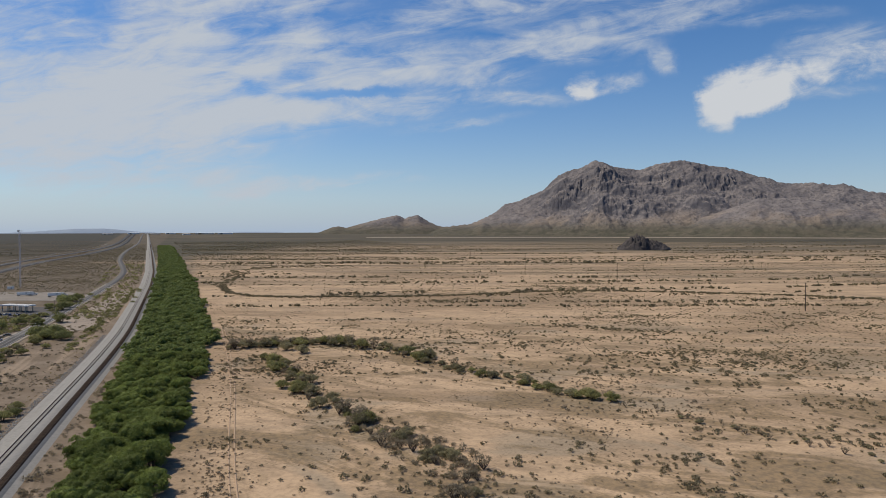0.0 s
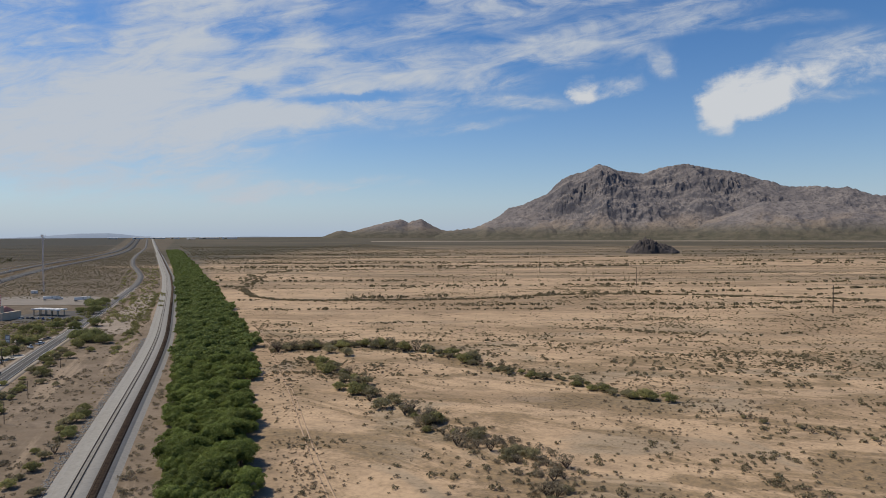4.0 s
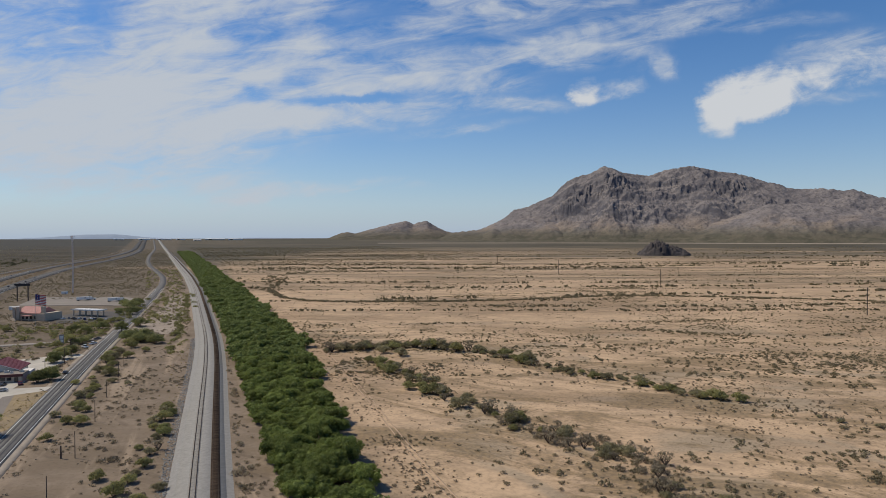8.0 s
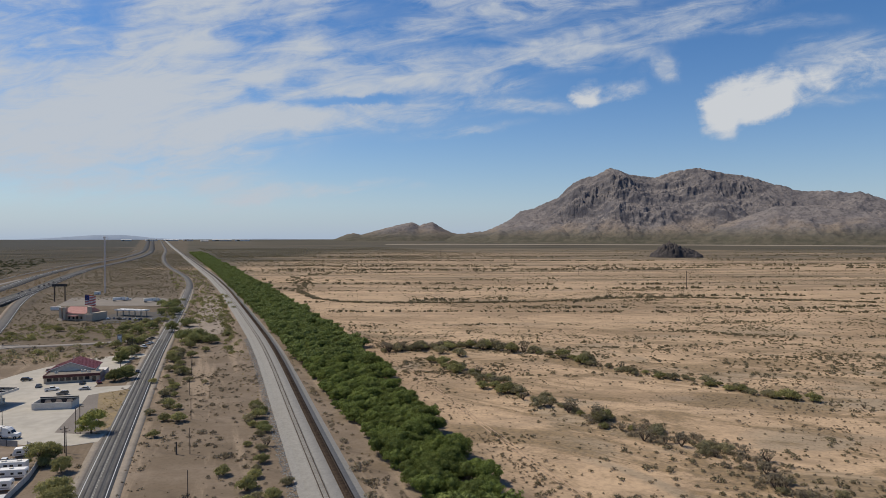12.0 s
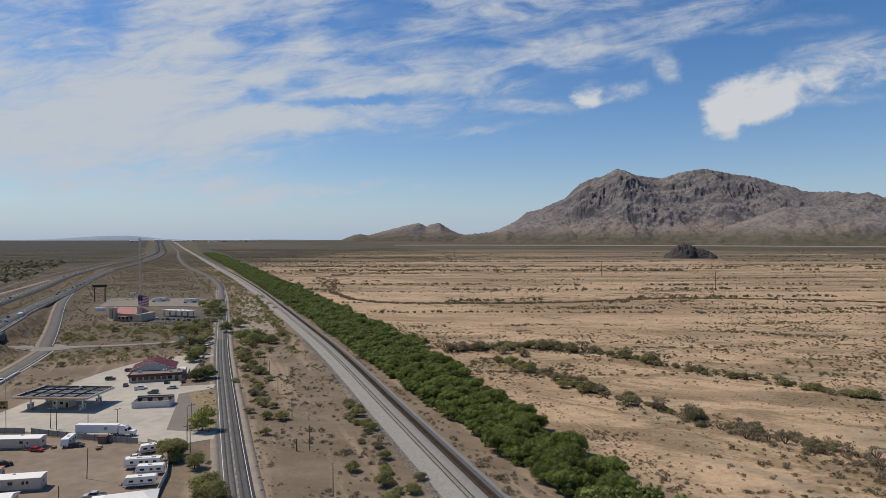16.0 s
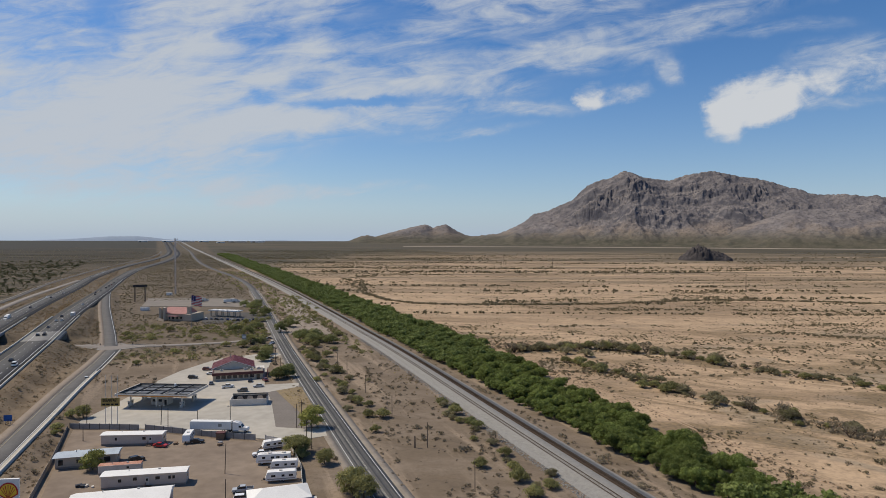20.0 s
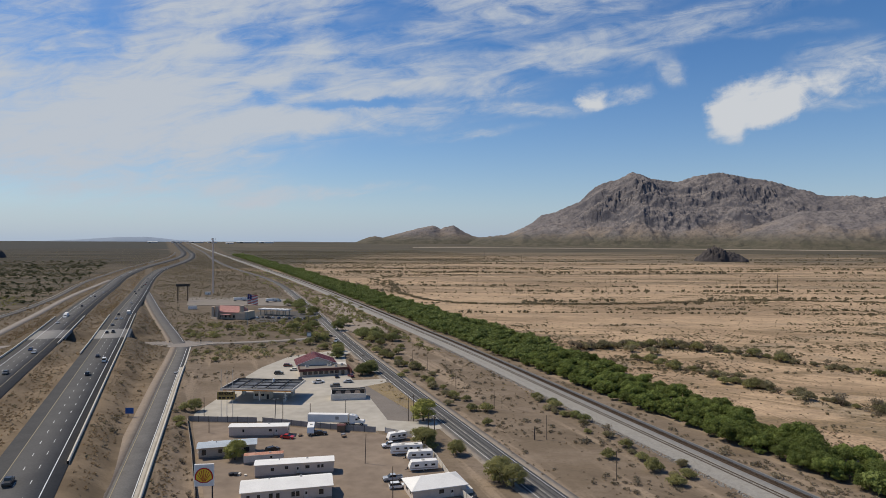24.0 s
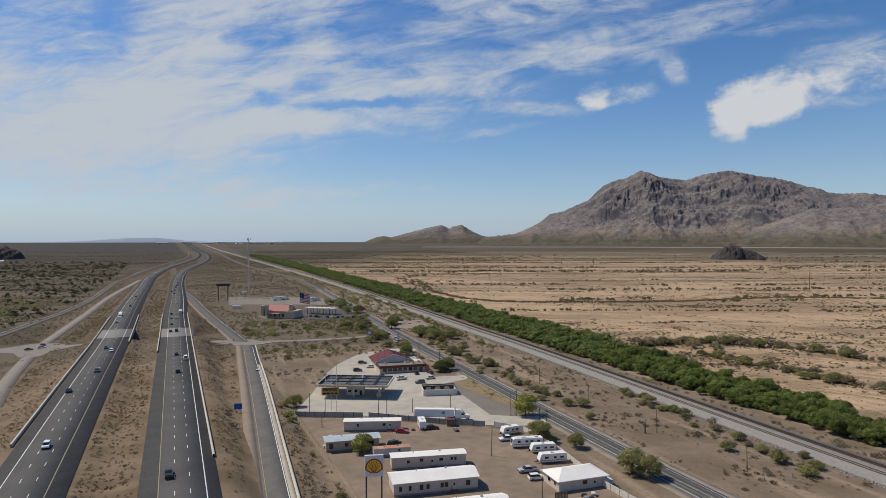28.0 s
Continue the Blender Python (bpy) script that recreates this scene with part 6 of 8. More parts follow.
M_OFFWHITE = material("paint_worn_white", (0.52, 0.475, 0.415), (0.66, 0.61, 0.54), 0.5, 0.6)
M_DARK = material("dark_metal", (0.022, 0.022, 0.026), (0.05, 0.05, 0.055), 0.8, 0.5, 0.3)
M_GLASS = material("dark_glass", (0.012, 0.014, 0.017), (0.025, 0.028, 0.032), 0.7, 0.12, spec=0.6)
M_TYRE = material("tyre_rubber", (0.014, 0.014, 0.014), (0.03, 0.03, 0.03), 2.0, 0.9)
M_FENCE_GREY = material("fence_sheet", (0.25, 0.24, 0.225), (0.37, 0.355, 0.335), 0.7, 0.6, 0.2)
M_WALL_BLOCK = material("block_wall", (0.29, 0.23, 0.17), (0.39, 0.32, 0.245), 0.5, 0.9)
M_ORANGE = material("band_orange", (0.50, 0.19, 0.03), (0.60, 0.26, 0.05), 0.6, 0.5)
M_YELLOW = material("sign_yellow", (0.86, 0.52, 0.04), (0.92, 0.60, 0.06), 0.8, 0.45)
M_RED = material("sign_red", (0.42, 0.02, 0.02), (0.55, 0.04, 0.03), 0.8, 0.45)
M_BOARD = material("board_ochre", (0.36, 0.24, 0.07), (0.48, 0.34, 0.12), 0.8, 0.7)
M_BLACK = material("letter_black", (0.012, 0.012, 0.012), (0.03, 0.025, 0.02), 1.0, 0.7)
M_BLUE_SIGN = material("sign_blue", (0.02, 0.09, 0.30), (0.03, 0.12, 0.38), 0.8, 0.5)
M_TIMBER = material("weathered_timber", (0.13, 0.085, 0.055), (0.22, 0.155, 0.105), 0.8, 0.9)
M_DRY_GRASS = material("dry_grass", (0.26, 0.185, 0.06), (0.38, 0.28, 0.11), 0.15, 0.9, fine=1.5, island=0.25)
M_FLAG_BLUE = material("flag_blue", (0.03, 0.035, 0.12), (0.05, 0.05, 0.16), 0.8, 0.8)
PAINT = {n: material("car_" + n, a, b, 0.5, 0.25, 0.0, spec=0.6) for n, a, b in (
    ("white", (0.70, 0.70, 0.69), (0.78, 0.78, 0.77)), ("black", (0.012, 0.012, 0.014), (0.022, 0.022, 0.025)), ("grey", (0.10, 0.105, 0.11), (0.14, 0.145, 0.15)),
    ("silver", (0.38, 0.39, 0.40), (0.46, 0.47, 0.48)), ("maroon", (0.13, 0.018, 0.02), (0.18, 0.03, 0.03)), ("red", (0.42, 0.025, 0.025), (0.50, 0.04, 0.04)), ("blue", (0.03, 0.05, 0.12), (0.045, 0.07, 0.16)))}


def paved(name, outline, z0, z1, mat, label):
    ob = part(name, Geo().slab(outline, z0, z1), mat)
    return tagged(ob, label, "pavement", kind="structure")


paved("pavement_1", [(-186, 318), (-164, 305.5), (-141, 287), (-126, 276), (-112, 269), (-104, 270), (-102.5, 279), (-112, 283), (-119, 288), (-115, 321), (-113, 345), (-98, 350), (-96, 358), (-112, 361), (-108, 385), (-97, 430), (-90, 440), (-92, 447), (-103, 447), (-127, 440), (-148, 412), (-159, 391), (-176, 349), (-187, 326)],
      -0.2, 0.05, M_APRON, "pale stained concrete apron of a truck stop")
paved("pavement_2", [(-119, 288), (-112, 283), (-102.5, 279), (-99, 300), (-101, 330), (-98, 350), (-113, 345), (-115, 321)], -0.2, 0.02, M_TARMAC, "faded brown-grey tarmac beside the apron")
paved("pavement_3", [(-188.5, 190), (-125, 190), (-124, 212), (-119.5, 240), (-118.5, 262), (-127, 272), (-142, 283), (-164, 302), (-188, 315)], -0.2, 0.0, M_YARD, "packed brown dirt of a trailer yard")
def sloped(name, outline, lift, mat, label):
    """Paving that lies on the rising plain."""
    n = len(outline)
    top = [(x, y, float(rise(x, y)) + lift) for x, y in outline]
    g = Geo().add(top + [(x, y, z - 0.5) for x, y, z in top], [tuple(range(n)), tuple(range(2 * n - 1, n - 1, -1))] + [(k, k + n, (k + 1) % n + n, (k + 1) % n) for k in range(n)])
    return tagged(part(name, g, mat), label, "pavement", kind="structure")


sloped("pavement_4", [(-174, 752), (-150, 744), (-96, 722), (-62, 700), (-58, 716), (-68, 775), (-80, 800), (-168, 836)], 0.22, M_LOT, "pale gravel truck lot")
sloped("pavement_5", [(-124, 602), (-76, 592), (-70, 626), (-78, 664), (-112, 676), (-126, 652)], 0.12, M_FORECOURT, "dark grey tarmac forecourt")
sloped("pavement_7", [(-332, 528), (-318, 521), (-312.5, 505), (-302, 505), (-299, 521), (-288, 535), (-299, 553), (-313, 557), (-332, 541)], 0.15, M_ASPHALT_PALE, "dusty asphalt junction west of the highway")

sloped("pavement_8", [(-52, 508), (-40, 511), (-30, 590), (-25, 680), (-20, 790), (-34, 800), (-40, 715), (-55, 612), (-66, 560), (-70, 522)], 0.05, M_PALE_DIRT, "pale bare dirt lot beside the frontage road")
M_GRASS_SOIL = material("ochre_grass_soil", (0.180, 0.138, 0.090), (0.285, 0.208, 0.105), 0.14, 0.95, fine=0.9, bump=0.05)
ob = part("ground_patch", Geo().slab([(-104, 284), (-99.6, 290), (-98.5, 320), (-95.5, 348), (-101, 352), (-109, 347), (-108, 325), (-106.5, 303)], -0.2, 0.04), M_GRASS_SOIL)
tagged(ob, "ochre patch of dry trodden grass beside the road", "ground", kind="structure")
paved("pavement_6", [(-216, 525), (-203, 516), (-193, 500), (-178.5, 498), (-171, 502), (-160, 507), (-160, 511.5), (-176, 514), (-181.5, 528), (-192, 531), (-202, 531), (-214, 536)], -0.2, 0.125, M_ASPHALT_PALE, "dusty asphalt junction of the slip roads")
for x, y, l, a in ((-174, 501.2, 16, 22), (-173, 515.5, 14, -8), (-199, 510, 20, -52)):
    tagged(part("kerb", Geo().box((x, y, 0.08), (l, 0.45, 0.36), radians(a)), M_CONCRETE), "pale concrete kerb at the junction", "kerb", kind="structure")


# ---------------------------------------------------------------- buildings
def openings(parent, spots, depth_y=-0.03):
    """Windows and doors on a front wall: rows of kind, x, z, width, height."""
    for kind, x, z, w, h in spots:
        if kind == "window":
            win = part("window", Geo().box((x, depth_y, z), (w + 0.16, 0.10, h + 0.16)), M_OFFWHITE, parent)
            part("pane", Geo().box((x, depth_y - 0.06, z), (w, 0.05, h)), M_GLASS, win)
        elif kind == "door":
            d = part("door", Geo().box((x, depth_y - 0.03, z), (w, 0.12, h)), M_OFFWHITE, parent)
            part("pane", Geo().box((x, depth_y - 0.10, z + h * 0.2), (w * 0.55, 0.04, h * 0.35)), M_GLASS, d)
        else:
            part("step", Geo().box((x, -0.7, 0.3), (1.6, 1.2, 0.6)).box((x, -1.5, 0.15), (1.6, 0.5, 0.3)), M_TIMBER, parent)
            part("handrail", Geo().box((x - 0.8, -0.9, 1.05), (0.07, 1.5, 0.07)).box((x - 0.8, -1.6, 0.6), (0.07, 0.07, 1.0)).box((x - 0.8, -0.2, 0.8), (0.07, 0.07, 1.4)), M_TIMBER, parent)


def mobile_home(x0, y0, x1, y1, depth, h, wall, roof, label, spots, ridge=0.35, eave=0.25, skirt=0.55):
    """A long trailer home by the ends of its front, its depth and its height."""
    l = math.hypot(x1 - x0, y1 - y0)
    t = thing("mobile_home", label, "mobile home", pose(x0, y0, 0.0, 0, 0, math.degrees(math.atan2(y1 - y0, x1 - x0))))
    part("skirting", Geo().box((l / 2, depth / 2, skirt / 2), (l - 0.1, depth - 0.1, skirt)), M_SKIRT, t)
    part("body", Geo().box((l / 2, depth / 2, (skirt + h) / 2), (l, depth, h - skirt), bevel=0.08), wall, t)
    e = eave
    part("roof", Geo().extrude([(-e, h - 0.02), (depth + e, h - 0.02), (depth + e, h + 0.12), (depth / 2, h + 0.12 + ridge), (-e, h + 0.12)], -e, l + e), roof, t)
    part("gutter", Geo().box((l / 2, -e - 0.05, h + 0.04), (l + 2 * e, 0.1, 0.14)), M_OFFWHITE, t)
    openings(t, spots)
    end = part("window", Geo().box((l + 0.02, depth * 0.45, h * 0.6), (0.1, 1.2, 1.0)), M_OFFWHITE, t)
    part("pane", Geo().box((l + 0.08, depth * 0.45, h * 0.6), (0.05, 1.0, 0.8)), M_GLASS, end)
    part("roof_vent", Geo().tube((l * 0.3, depth * 0.55, h), (l * 0.3, depth * 0.55, h + 0.12 + ridge + 0.5), 0.12, n=8), M_STEEL, t)
    part("roof_vent", Geo().box((l * 0.66, depth * 0.6, h + ridge + 0.12), (0.6, 0.5, 0.4)), M_STEEL, t)
    return t


mobile_home(-177, 290, -158, 283, 4.2, 3.5, M_WALL_PINK, M_ROOF_WHITE, "long pale pink mobile home with a white roof", [("window", 5, 2.2, 0.7, 1.0), ("window", 14.3, 2.3, 1.1, 0.9), ("door", 16.4, 1.7, 0.95, 2.05), ("step", 16.4, 0, 0, 0)])
mobile_home(-188, 270.5, -171, 268, 5.4, 3.4, M_WALL_TAN, M_ROOF_GREY, "tan mobile home with a blue-grey metal roof", [("window", 1.6, 1.9, 1.3, 1.7), ("window", 6.5, 2.0, 1.2, 1.2), ("door", 10.2, 1.6, 0.95, 2.05), ("window", 14.5, 1.9, 1.8, 1.6)], ridge=0.5, eave=0.6)
mobile_home(-175.6, 259.6, -164, 257.3, 2.7, 2.6, M_OFFWHITE, M_ROOF_RUST, "old white cargo trailer with a rusty orange roof", [("door", 8.2, 1.5, 1.2, 1.9)], ridge=0.1, eave=0.03, skirt=0.6)
mobile_home(-174, 247, -152, 241.8, 4.4, 3.6, M_WALL_PINK, M_ROOF_WHITE, "long pale mobile home with a white rounded roof", [("window", 5, 2.2, 0.9, 0.9), ("window", 9, 2.5, 1.0, 0.9), ("window", 15, 2.4, 1.2, 0.9), ("window", 18.2, 2.4, 0.7, 0.9), ("window", 19.3, 2.4, 0.7, 0.9), ("door", 12.2, 1.7, 0.95, 2.05), ("step", 12.6, 0, 0, 0)])
mobile_home(-180, 228, -157, 224, 8.4, 3.5, M_WALL_PINK, M_ROOF_WHITE, "wide pale mobile home with a white gabled roof", [("window", 1.8, 2.0, 0.8, 1.3), ("window", 4.4, 2.0, 0.8, 1.3), ("window", 7.5, 2.0, 1.0, 1.5), ("window", 9.3, 2.0, 0.9, 1.3), ("window", 13.2, 2.1, 0.9, 1.3), ("window", 14.4, 2.1, 0.9, 1.3), ("door", 16.6, 1.7, 0.95, 2.05), ("step", 16.6, 0, 0, 0), ("window", 20.5, 2.1, 1.2, 1.4)], ridge=1.3, eave=0.4)
mobile_home(-176, 207, -158, 204, 7.6, 3.3, M_WALL_PINK, M_ROOF_WHITE, "pale mobile home with a white gabled roof", [("window", 4, 2.0, 1.0, 1.2), ("door", 9, 1.7, 0.95, 2.05)], ridge=1.1, eave=0.3)


def white_house():
    t = thing("house", "low white house with a white hipped roof", "house", pose(-138, 213, 0, 0, 0, -5))
    part("wall", Geo().box((7.5, 4.5, 1.5), (15, 9, 3.0)), M_WALL_PINK, t)
    e, h, k = 0.6, 3.0, 1.8
    l, d = 15.0, 9.0
    v = [(-e, -e, h), (l + e, -e, h), (l + e, d + e, h), (-e, d + e, h), (3.4, d / 2, h + k), (l - 3.2, d / 2, h + k)]
    v += [(x, y, h - 0.2) for x, y, _ in v[:4]]
    part("roof", Geo().add(v, [(0, 1, 5, 4), (1, 2, 5), (2, 3, 4, 5), (3, 0, 4), (6, 7, 1, 0), (7, 8, 2, 1), (8, 9, 3, 2), (9, 6, 0, 3), (9, 8, 7, 6)]), M_ROOF_WHITE, t)
    openings(t, [("window", 8.0, 1.8, 1.4, 1.1), ("door", 11.0, 1.1, 1.0, 2.1)])
    w = part("window", Geo().box((-0.03, 5.6, 1.8), (0.1, 1.4, 1.2)), M_OFFWHITE, t)
    part("pane", Geo().box((-0.1, 5.6, 1.8), (0.05, 1.2, 1.0)), M_GLASS, w)
    w = part("window", Geo().box((-0.03, 2.2, 1.8), (0.1, 1.1, 1.2)), M_OFFWHITE, t)
    part("pane", Geo().box((-0.1, 2.2, 1.8), (0.05, 0.9, 1.0)), M_GLASS, w)
    part("porch", Geo().box((16.2, 2.2, 0.6), (2.2, 3.5, 1.2)), M_OFFWHITE, t)
    f = thing("timber_screen", "dark slatted timber screen beside the house", "fence", pose(-141.5, 209.5, 0, 0, 0, -8))
    for k in range(9):
        part("slat", Geo().box((k * 0.42, 0, 0.9), (0.34, 0.06, 1.8)), M_TIMBER, f)
    part("rail", Geo().box((1.7, 0.06, 1.4), (3.6, 0.06, 0.12)), M_TIMBER, f)


white_house()


M_DECK_SHEET = material("deck_sheet", (0.10, 0.105, 0.115), (0.20, 0.205, 0.215), 0.25, 0.6, 0.2)


def fuel_canopy():
    t = thing("fuel_canopy", "large flat white fuel canopy with an open dark roof deck", "canopy", pose(-157.2, 342.8, 0.05, 0, 0, -28))
    L_, D_, z0, z1 = 31.0, 19.5, 5.0, 6.1
    for name, c, s in (("fascia", (0, -D_ / 2, 5.6), (L_, 0.35, 1.0)), ("fascia", (0, D_ / 2, 5.6), (L_, 0.35, 1.0)), ("fascia", (-L_ / 2, 0, 5.6), (0.35, D_, 1.0)), ("fascia", (L_ / 2, 0, 5.6), (0.35, D_, 1.0))):
        part(name, Geo().box(c, s), M_OFFWHITE, t)
    part("colour_band", Geo().box((0.5, -D_ / 2 - 0.2, 5.35), (L_ - 1.5, 0.06, 0.42)), M_ORANGE, t, "orange band")
    part("deck", Geo().box((0, 0, 5.15), (L_ - 0.4, D_ - 0.4, 0.14)), M_FENCE_GREY, t)
    for k in range(5):
        part("deck_sheet", Geo().box((-L_ / 2 + 3.4 + k * 6.05, 0.4, 5.26), (4.9, D_ - 3.2, 0.06)), M_DECK_SHEET, t)
    for k in range(6):
        part("beam", Geo().box((-L_ / 2 + 0.5 + k * 6.0, 0, 5.85), (0.45, D_ - 0.6, 0.5)), M_DARK, t)
    for y in (-D_ / 2 + 0.6, -3.1, 3.1, D_ / 2 - 0.6):
        part("purlin", Geo().box((0, y, 6.05), (L_ - 0.6, 0.32, 0.4)), M_DARK, t)
    part("fan_hood", Geo().tube((1.5, D_ / 2 - 1.8, 5.3), (1.5, D_ / 2 - 1.8, 6.7), 0.55, 0.4, 10), M_WHITE, t)
    for x in (-11.2, 0.0, 11.2):
        for y in (-5.5, 5.5):
            part("column", Geo().box((x, y, 2.5), (0.55, 0.55, 5.0), bevel=0.05), M_WHITE, t)
            if x:
                isl = part("pump_island", Geo().box((x, y, 0.12), (1.5, 4.2, 0.24), bevel=0.3), M_CONCRETE, t)
                for o in (-1.3, 1.3):
                    p = part("fuel_pump", Geo().box((x, y + o, 1.1), (0.75, 0.6, 1.8), bevel=0.06).box((x, y + o, 2.15), (0.85, 0.7, 0.3)), M_OFFWHITE, t)
                    part("display", Geo().box((x, y + o - 0.32, 1.5), (0.5, 0.05, 0.45)), M_GLASS, p)
    k = thing("cashier_kiosk", "white cashier hut under the fuel canopy", "kiosk", pose(-157.6, 342.2, 0.05, 0, 0, -28))
    part("wall", Geo().box((0, 0, 1.7), (7.4, 4.4, 3.4), bevel=0.08), M_OFFWHITE, k)
    part("roof", Geo().box((0, 0, 3.5), (8.0, 5.0, 0.2)), M_WHITE, k)
    for x in (-2.2, 0.4):
        w = part("window", Geo().box((x, -2.23, 1.9), (1.7, 0.08, 1.3)), M_WHITE, k)
        part("pane", Geo().box((x, -2.29, 1.9), (1.5, 0.05, 1.1)), M_GLASS, w)
    part("door", Geo().box((2.7, -2.23, 1.1), (1.0, 0.08, 2.1)), M_DARK, k)


fuel_canopy()


def restaurant():
    t = thing("restaurant", "roadside restaurant with a maroon gabled metal roof and a flat front", "restaurant", pose(-124.5, 377.0, 0.05, 0, 0, -7))
    # the hall with its gable towards the front
    part("hall_wall", Geo().extrude([(10, 0), (27, 0), (27, 4.3), (10, 4.3)], -10, 9.0), M_OFFWHITE, t)
    part("gable", Geo().add([(-10, 10.02, 4.3), (9, 10.02, 4.3), (-0.5, 10.02, 7.7), (-10, 10.3, 4.3), (9, 10.3, 4.3), (-0.5, 10.3, 7.7)], [(0, 1, 2), (5, 4, 3), (0, 3, 4, 1), (1, 4, 5, 2), (2, 5, 3, 0)]), M_OFFWHITE, t)
    for s in (-1, 1):
        x0, x1 = -0.5, -0.5 + s * 10.6
        z0, z1 = 7.95, 4.1
        part("roof_slope", Geo().add([(x0, 9.2, z0), (x1, 9.2, z1), (x1, 28, z1), (x0, 28, z0), (x0, 9.2, z0 - 0.25), (x1, 9.2, z1 - 0.25), (x1, 28, z1 - 0.25), (x0, 28, z0 - 0.25)],
                                     [(0, 1, 2, 3), (7, 6, 5, 4), (0, 4, 5, 1), (1, 5, 6, 2), (2, 6, 7, 3), (3, 7, 4, 0)]), M_ROOF_RED, t)
        for k in range(1, 9):
            y = 9.2 + k * 2.1
            part("roof_seam", Geo().add([(x0, y - 0.06, z0 + 0.10), (x1, y - 0.06, z1 + 0.10), (x1, y + 0.06, z1 + 0.10), (x0, y + 0.06, z0 + 0.10), (x0, y - 0.06, z0 - 0.1), (x1, y - 0.06, z1 - 0.1), (x1, y + 0.06, z1 - 0.1), (x0, y + 0.06, z0 - 0.1)],
                                        [(0, 1, 2, 3), (0, 4, 5, 1), (3, 2, 6, 7), (1, 5, 6, 2)]), M_ROOF_RED, t)
    part("barge_board", Geo().add([(-11.1, 9.1, 4.0), (-0.5, 9.1, 7.85), (10.1, 9.1, 4.0), (10.1, 9.1, 4.35), (-0.5, 9.1, 8.2), (-11.1, 9.1, 4.35)], [(0, 1, 4, 5), (1, 2, 3, 4)]), M_WHITE, t)
    # the low front
    part("front_wall", Geo().box((2.0, 5.0, 1.7), (24, 10, 3.4)), M_STUCCO, t)
    part("parapet", Geo().box((2.0, -0.1, 3.3), (24.6, 0.5, 1.3)), M_MAROON, t, "dark maroon parapet")
    part("parapet", Geo().box((-10.1, 5.0, 3.3), (0.5, 10.2, 1.3)), M_MAROON, t)
    part("flat_roof", Geo().box((2.2, 5.1, 3.62), (23.6, 9.6, 0.25)), M_LOT, t)
    for k in range(7):
        w = part("window", Geo().box((-7.6 + k * 2.7, -0.02, 1.75), (2.0, 0.12, 1.5)), M_MAROON, t)
        part("pane", Geo().box((-7.6 + k * 2.7, -0.1, 1.75), (1.8, 0.06, 1.3)), M_GLASS, w)
    part("door", Geo().box((11.6, -0.04, 1.2), (1.6, 0.14, 2.4)), M_GLASS, t)
    for x, y, s in ((-6, 6, 1.2), (5.5, 6.8, 1.6), (8.5, 4.0, 1.1), (12.0, 6.5, 1.4)):
        u = part("roof_unit", Geo().box((x, y, 4.15), (s * 1.2, s, 0.9), bevel=0.08), M_OFFWHITE, t)
        part("fan", Geo().tube((x, y, 4.6), (x, y, 4.75), s * 0.35, n=12), M_DARK, u)
    part("store_room", Geo().box((12.5, 13, 1.7), (5, 8, 3.4)), M_OFFWHITE, t)
    part("yard_wall", Geo().box((16.5, 9.0, 1.2), (0.25, 14, 2.4)), M_MAROON, t)
    part("flue", Geo().tube((-2, 22, 6.5), (-2, 22, 9.2), 0.18, n=8), M_STEEL, t)


restaurant()


def walled_court():
    t = thing("walled_enclosure", "roofless white block enclosure with dark-topped walls", "enclosure", pose(-131.5, 326.2, 0.05, 0, 0, -15))
    l, d, h = 14.8, 7.6, 2.7
    for c, s in (((l / 2, 0, h / 2), (l, 0.3, h)), ((l / 2, d, h / 2 + 0.3), (l, 0.3, h + 0.6)), ((0, d / 2, h / 2), (0.3, d, h)), ((l, d / 2, h / 2), (0.3, d, h))):
        part("wall", Geo().box(c, s), M_OFFWHITE, t)
    part("coping", Geo().box((l / 2, d - 0.05, h + 0.55), (l, 0.5, 0.35)), M_DARK, t)
    part("coping", Geo().box((l, d / 2, h + 0.06), (0.4, d, 0.12)), M_DARK, t)
    part("back_panel", Geo().box((l / 2, d - 0.19, 1.5), (l - 0.5, 0.06, 2.4)), M_DARK, t)
    for k in range(3):
        x = 3.0 + k * 4.2
        part("pale_panel", Geo().add([(x - 1.7, d - 0.25, 0.3), (x + 1.7, d - 0.25, 0.3), (x + 0.9, d - 0.25, 2.3), (x - 0.9, d - 0.25, 2.3), (x - 1.7, d - 0.21, 0.3), (x + 1.7, d - 0.21, 0.3), (x + 0.9, d - 0.21, 2.3), (x - 0.9, d - 0.21, 2.3)],
                                     [(0, 1, 2, 3), (7, 6, 5, 4), (0, 4, 5, 1), (1, 5, 6, 2), (2, 6, 7, 3), (3, 7, 4, 0)]), M_WALL_TAN, t)


walled_court()


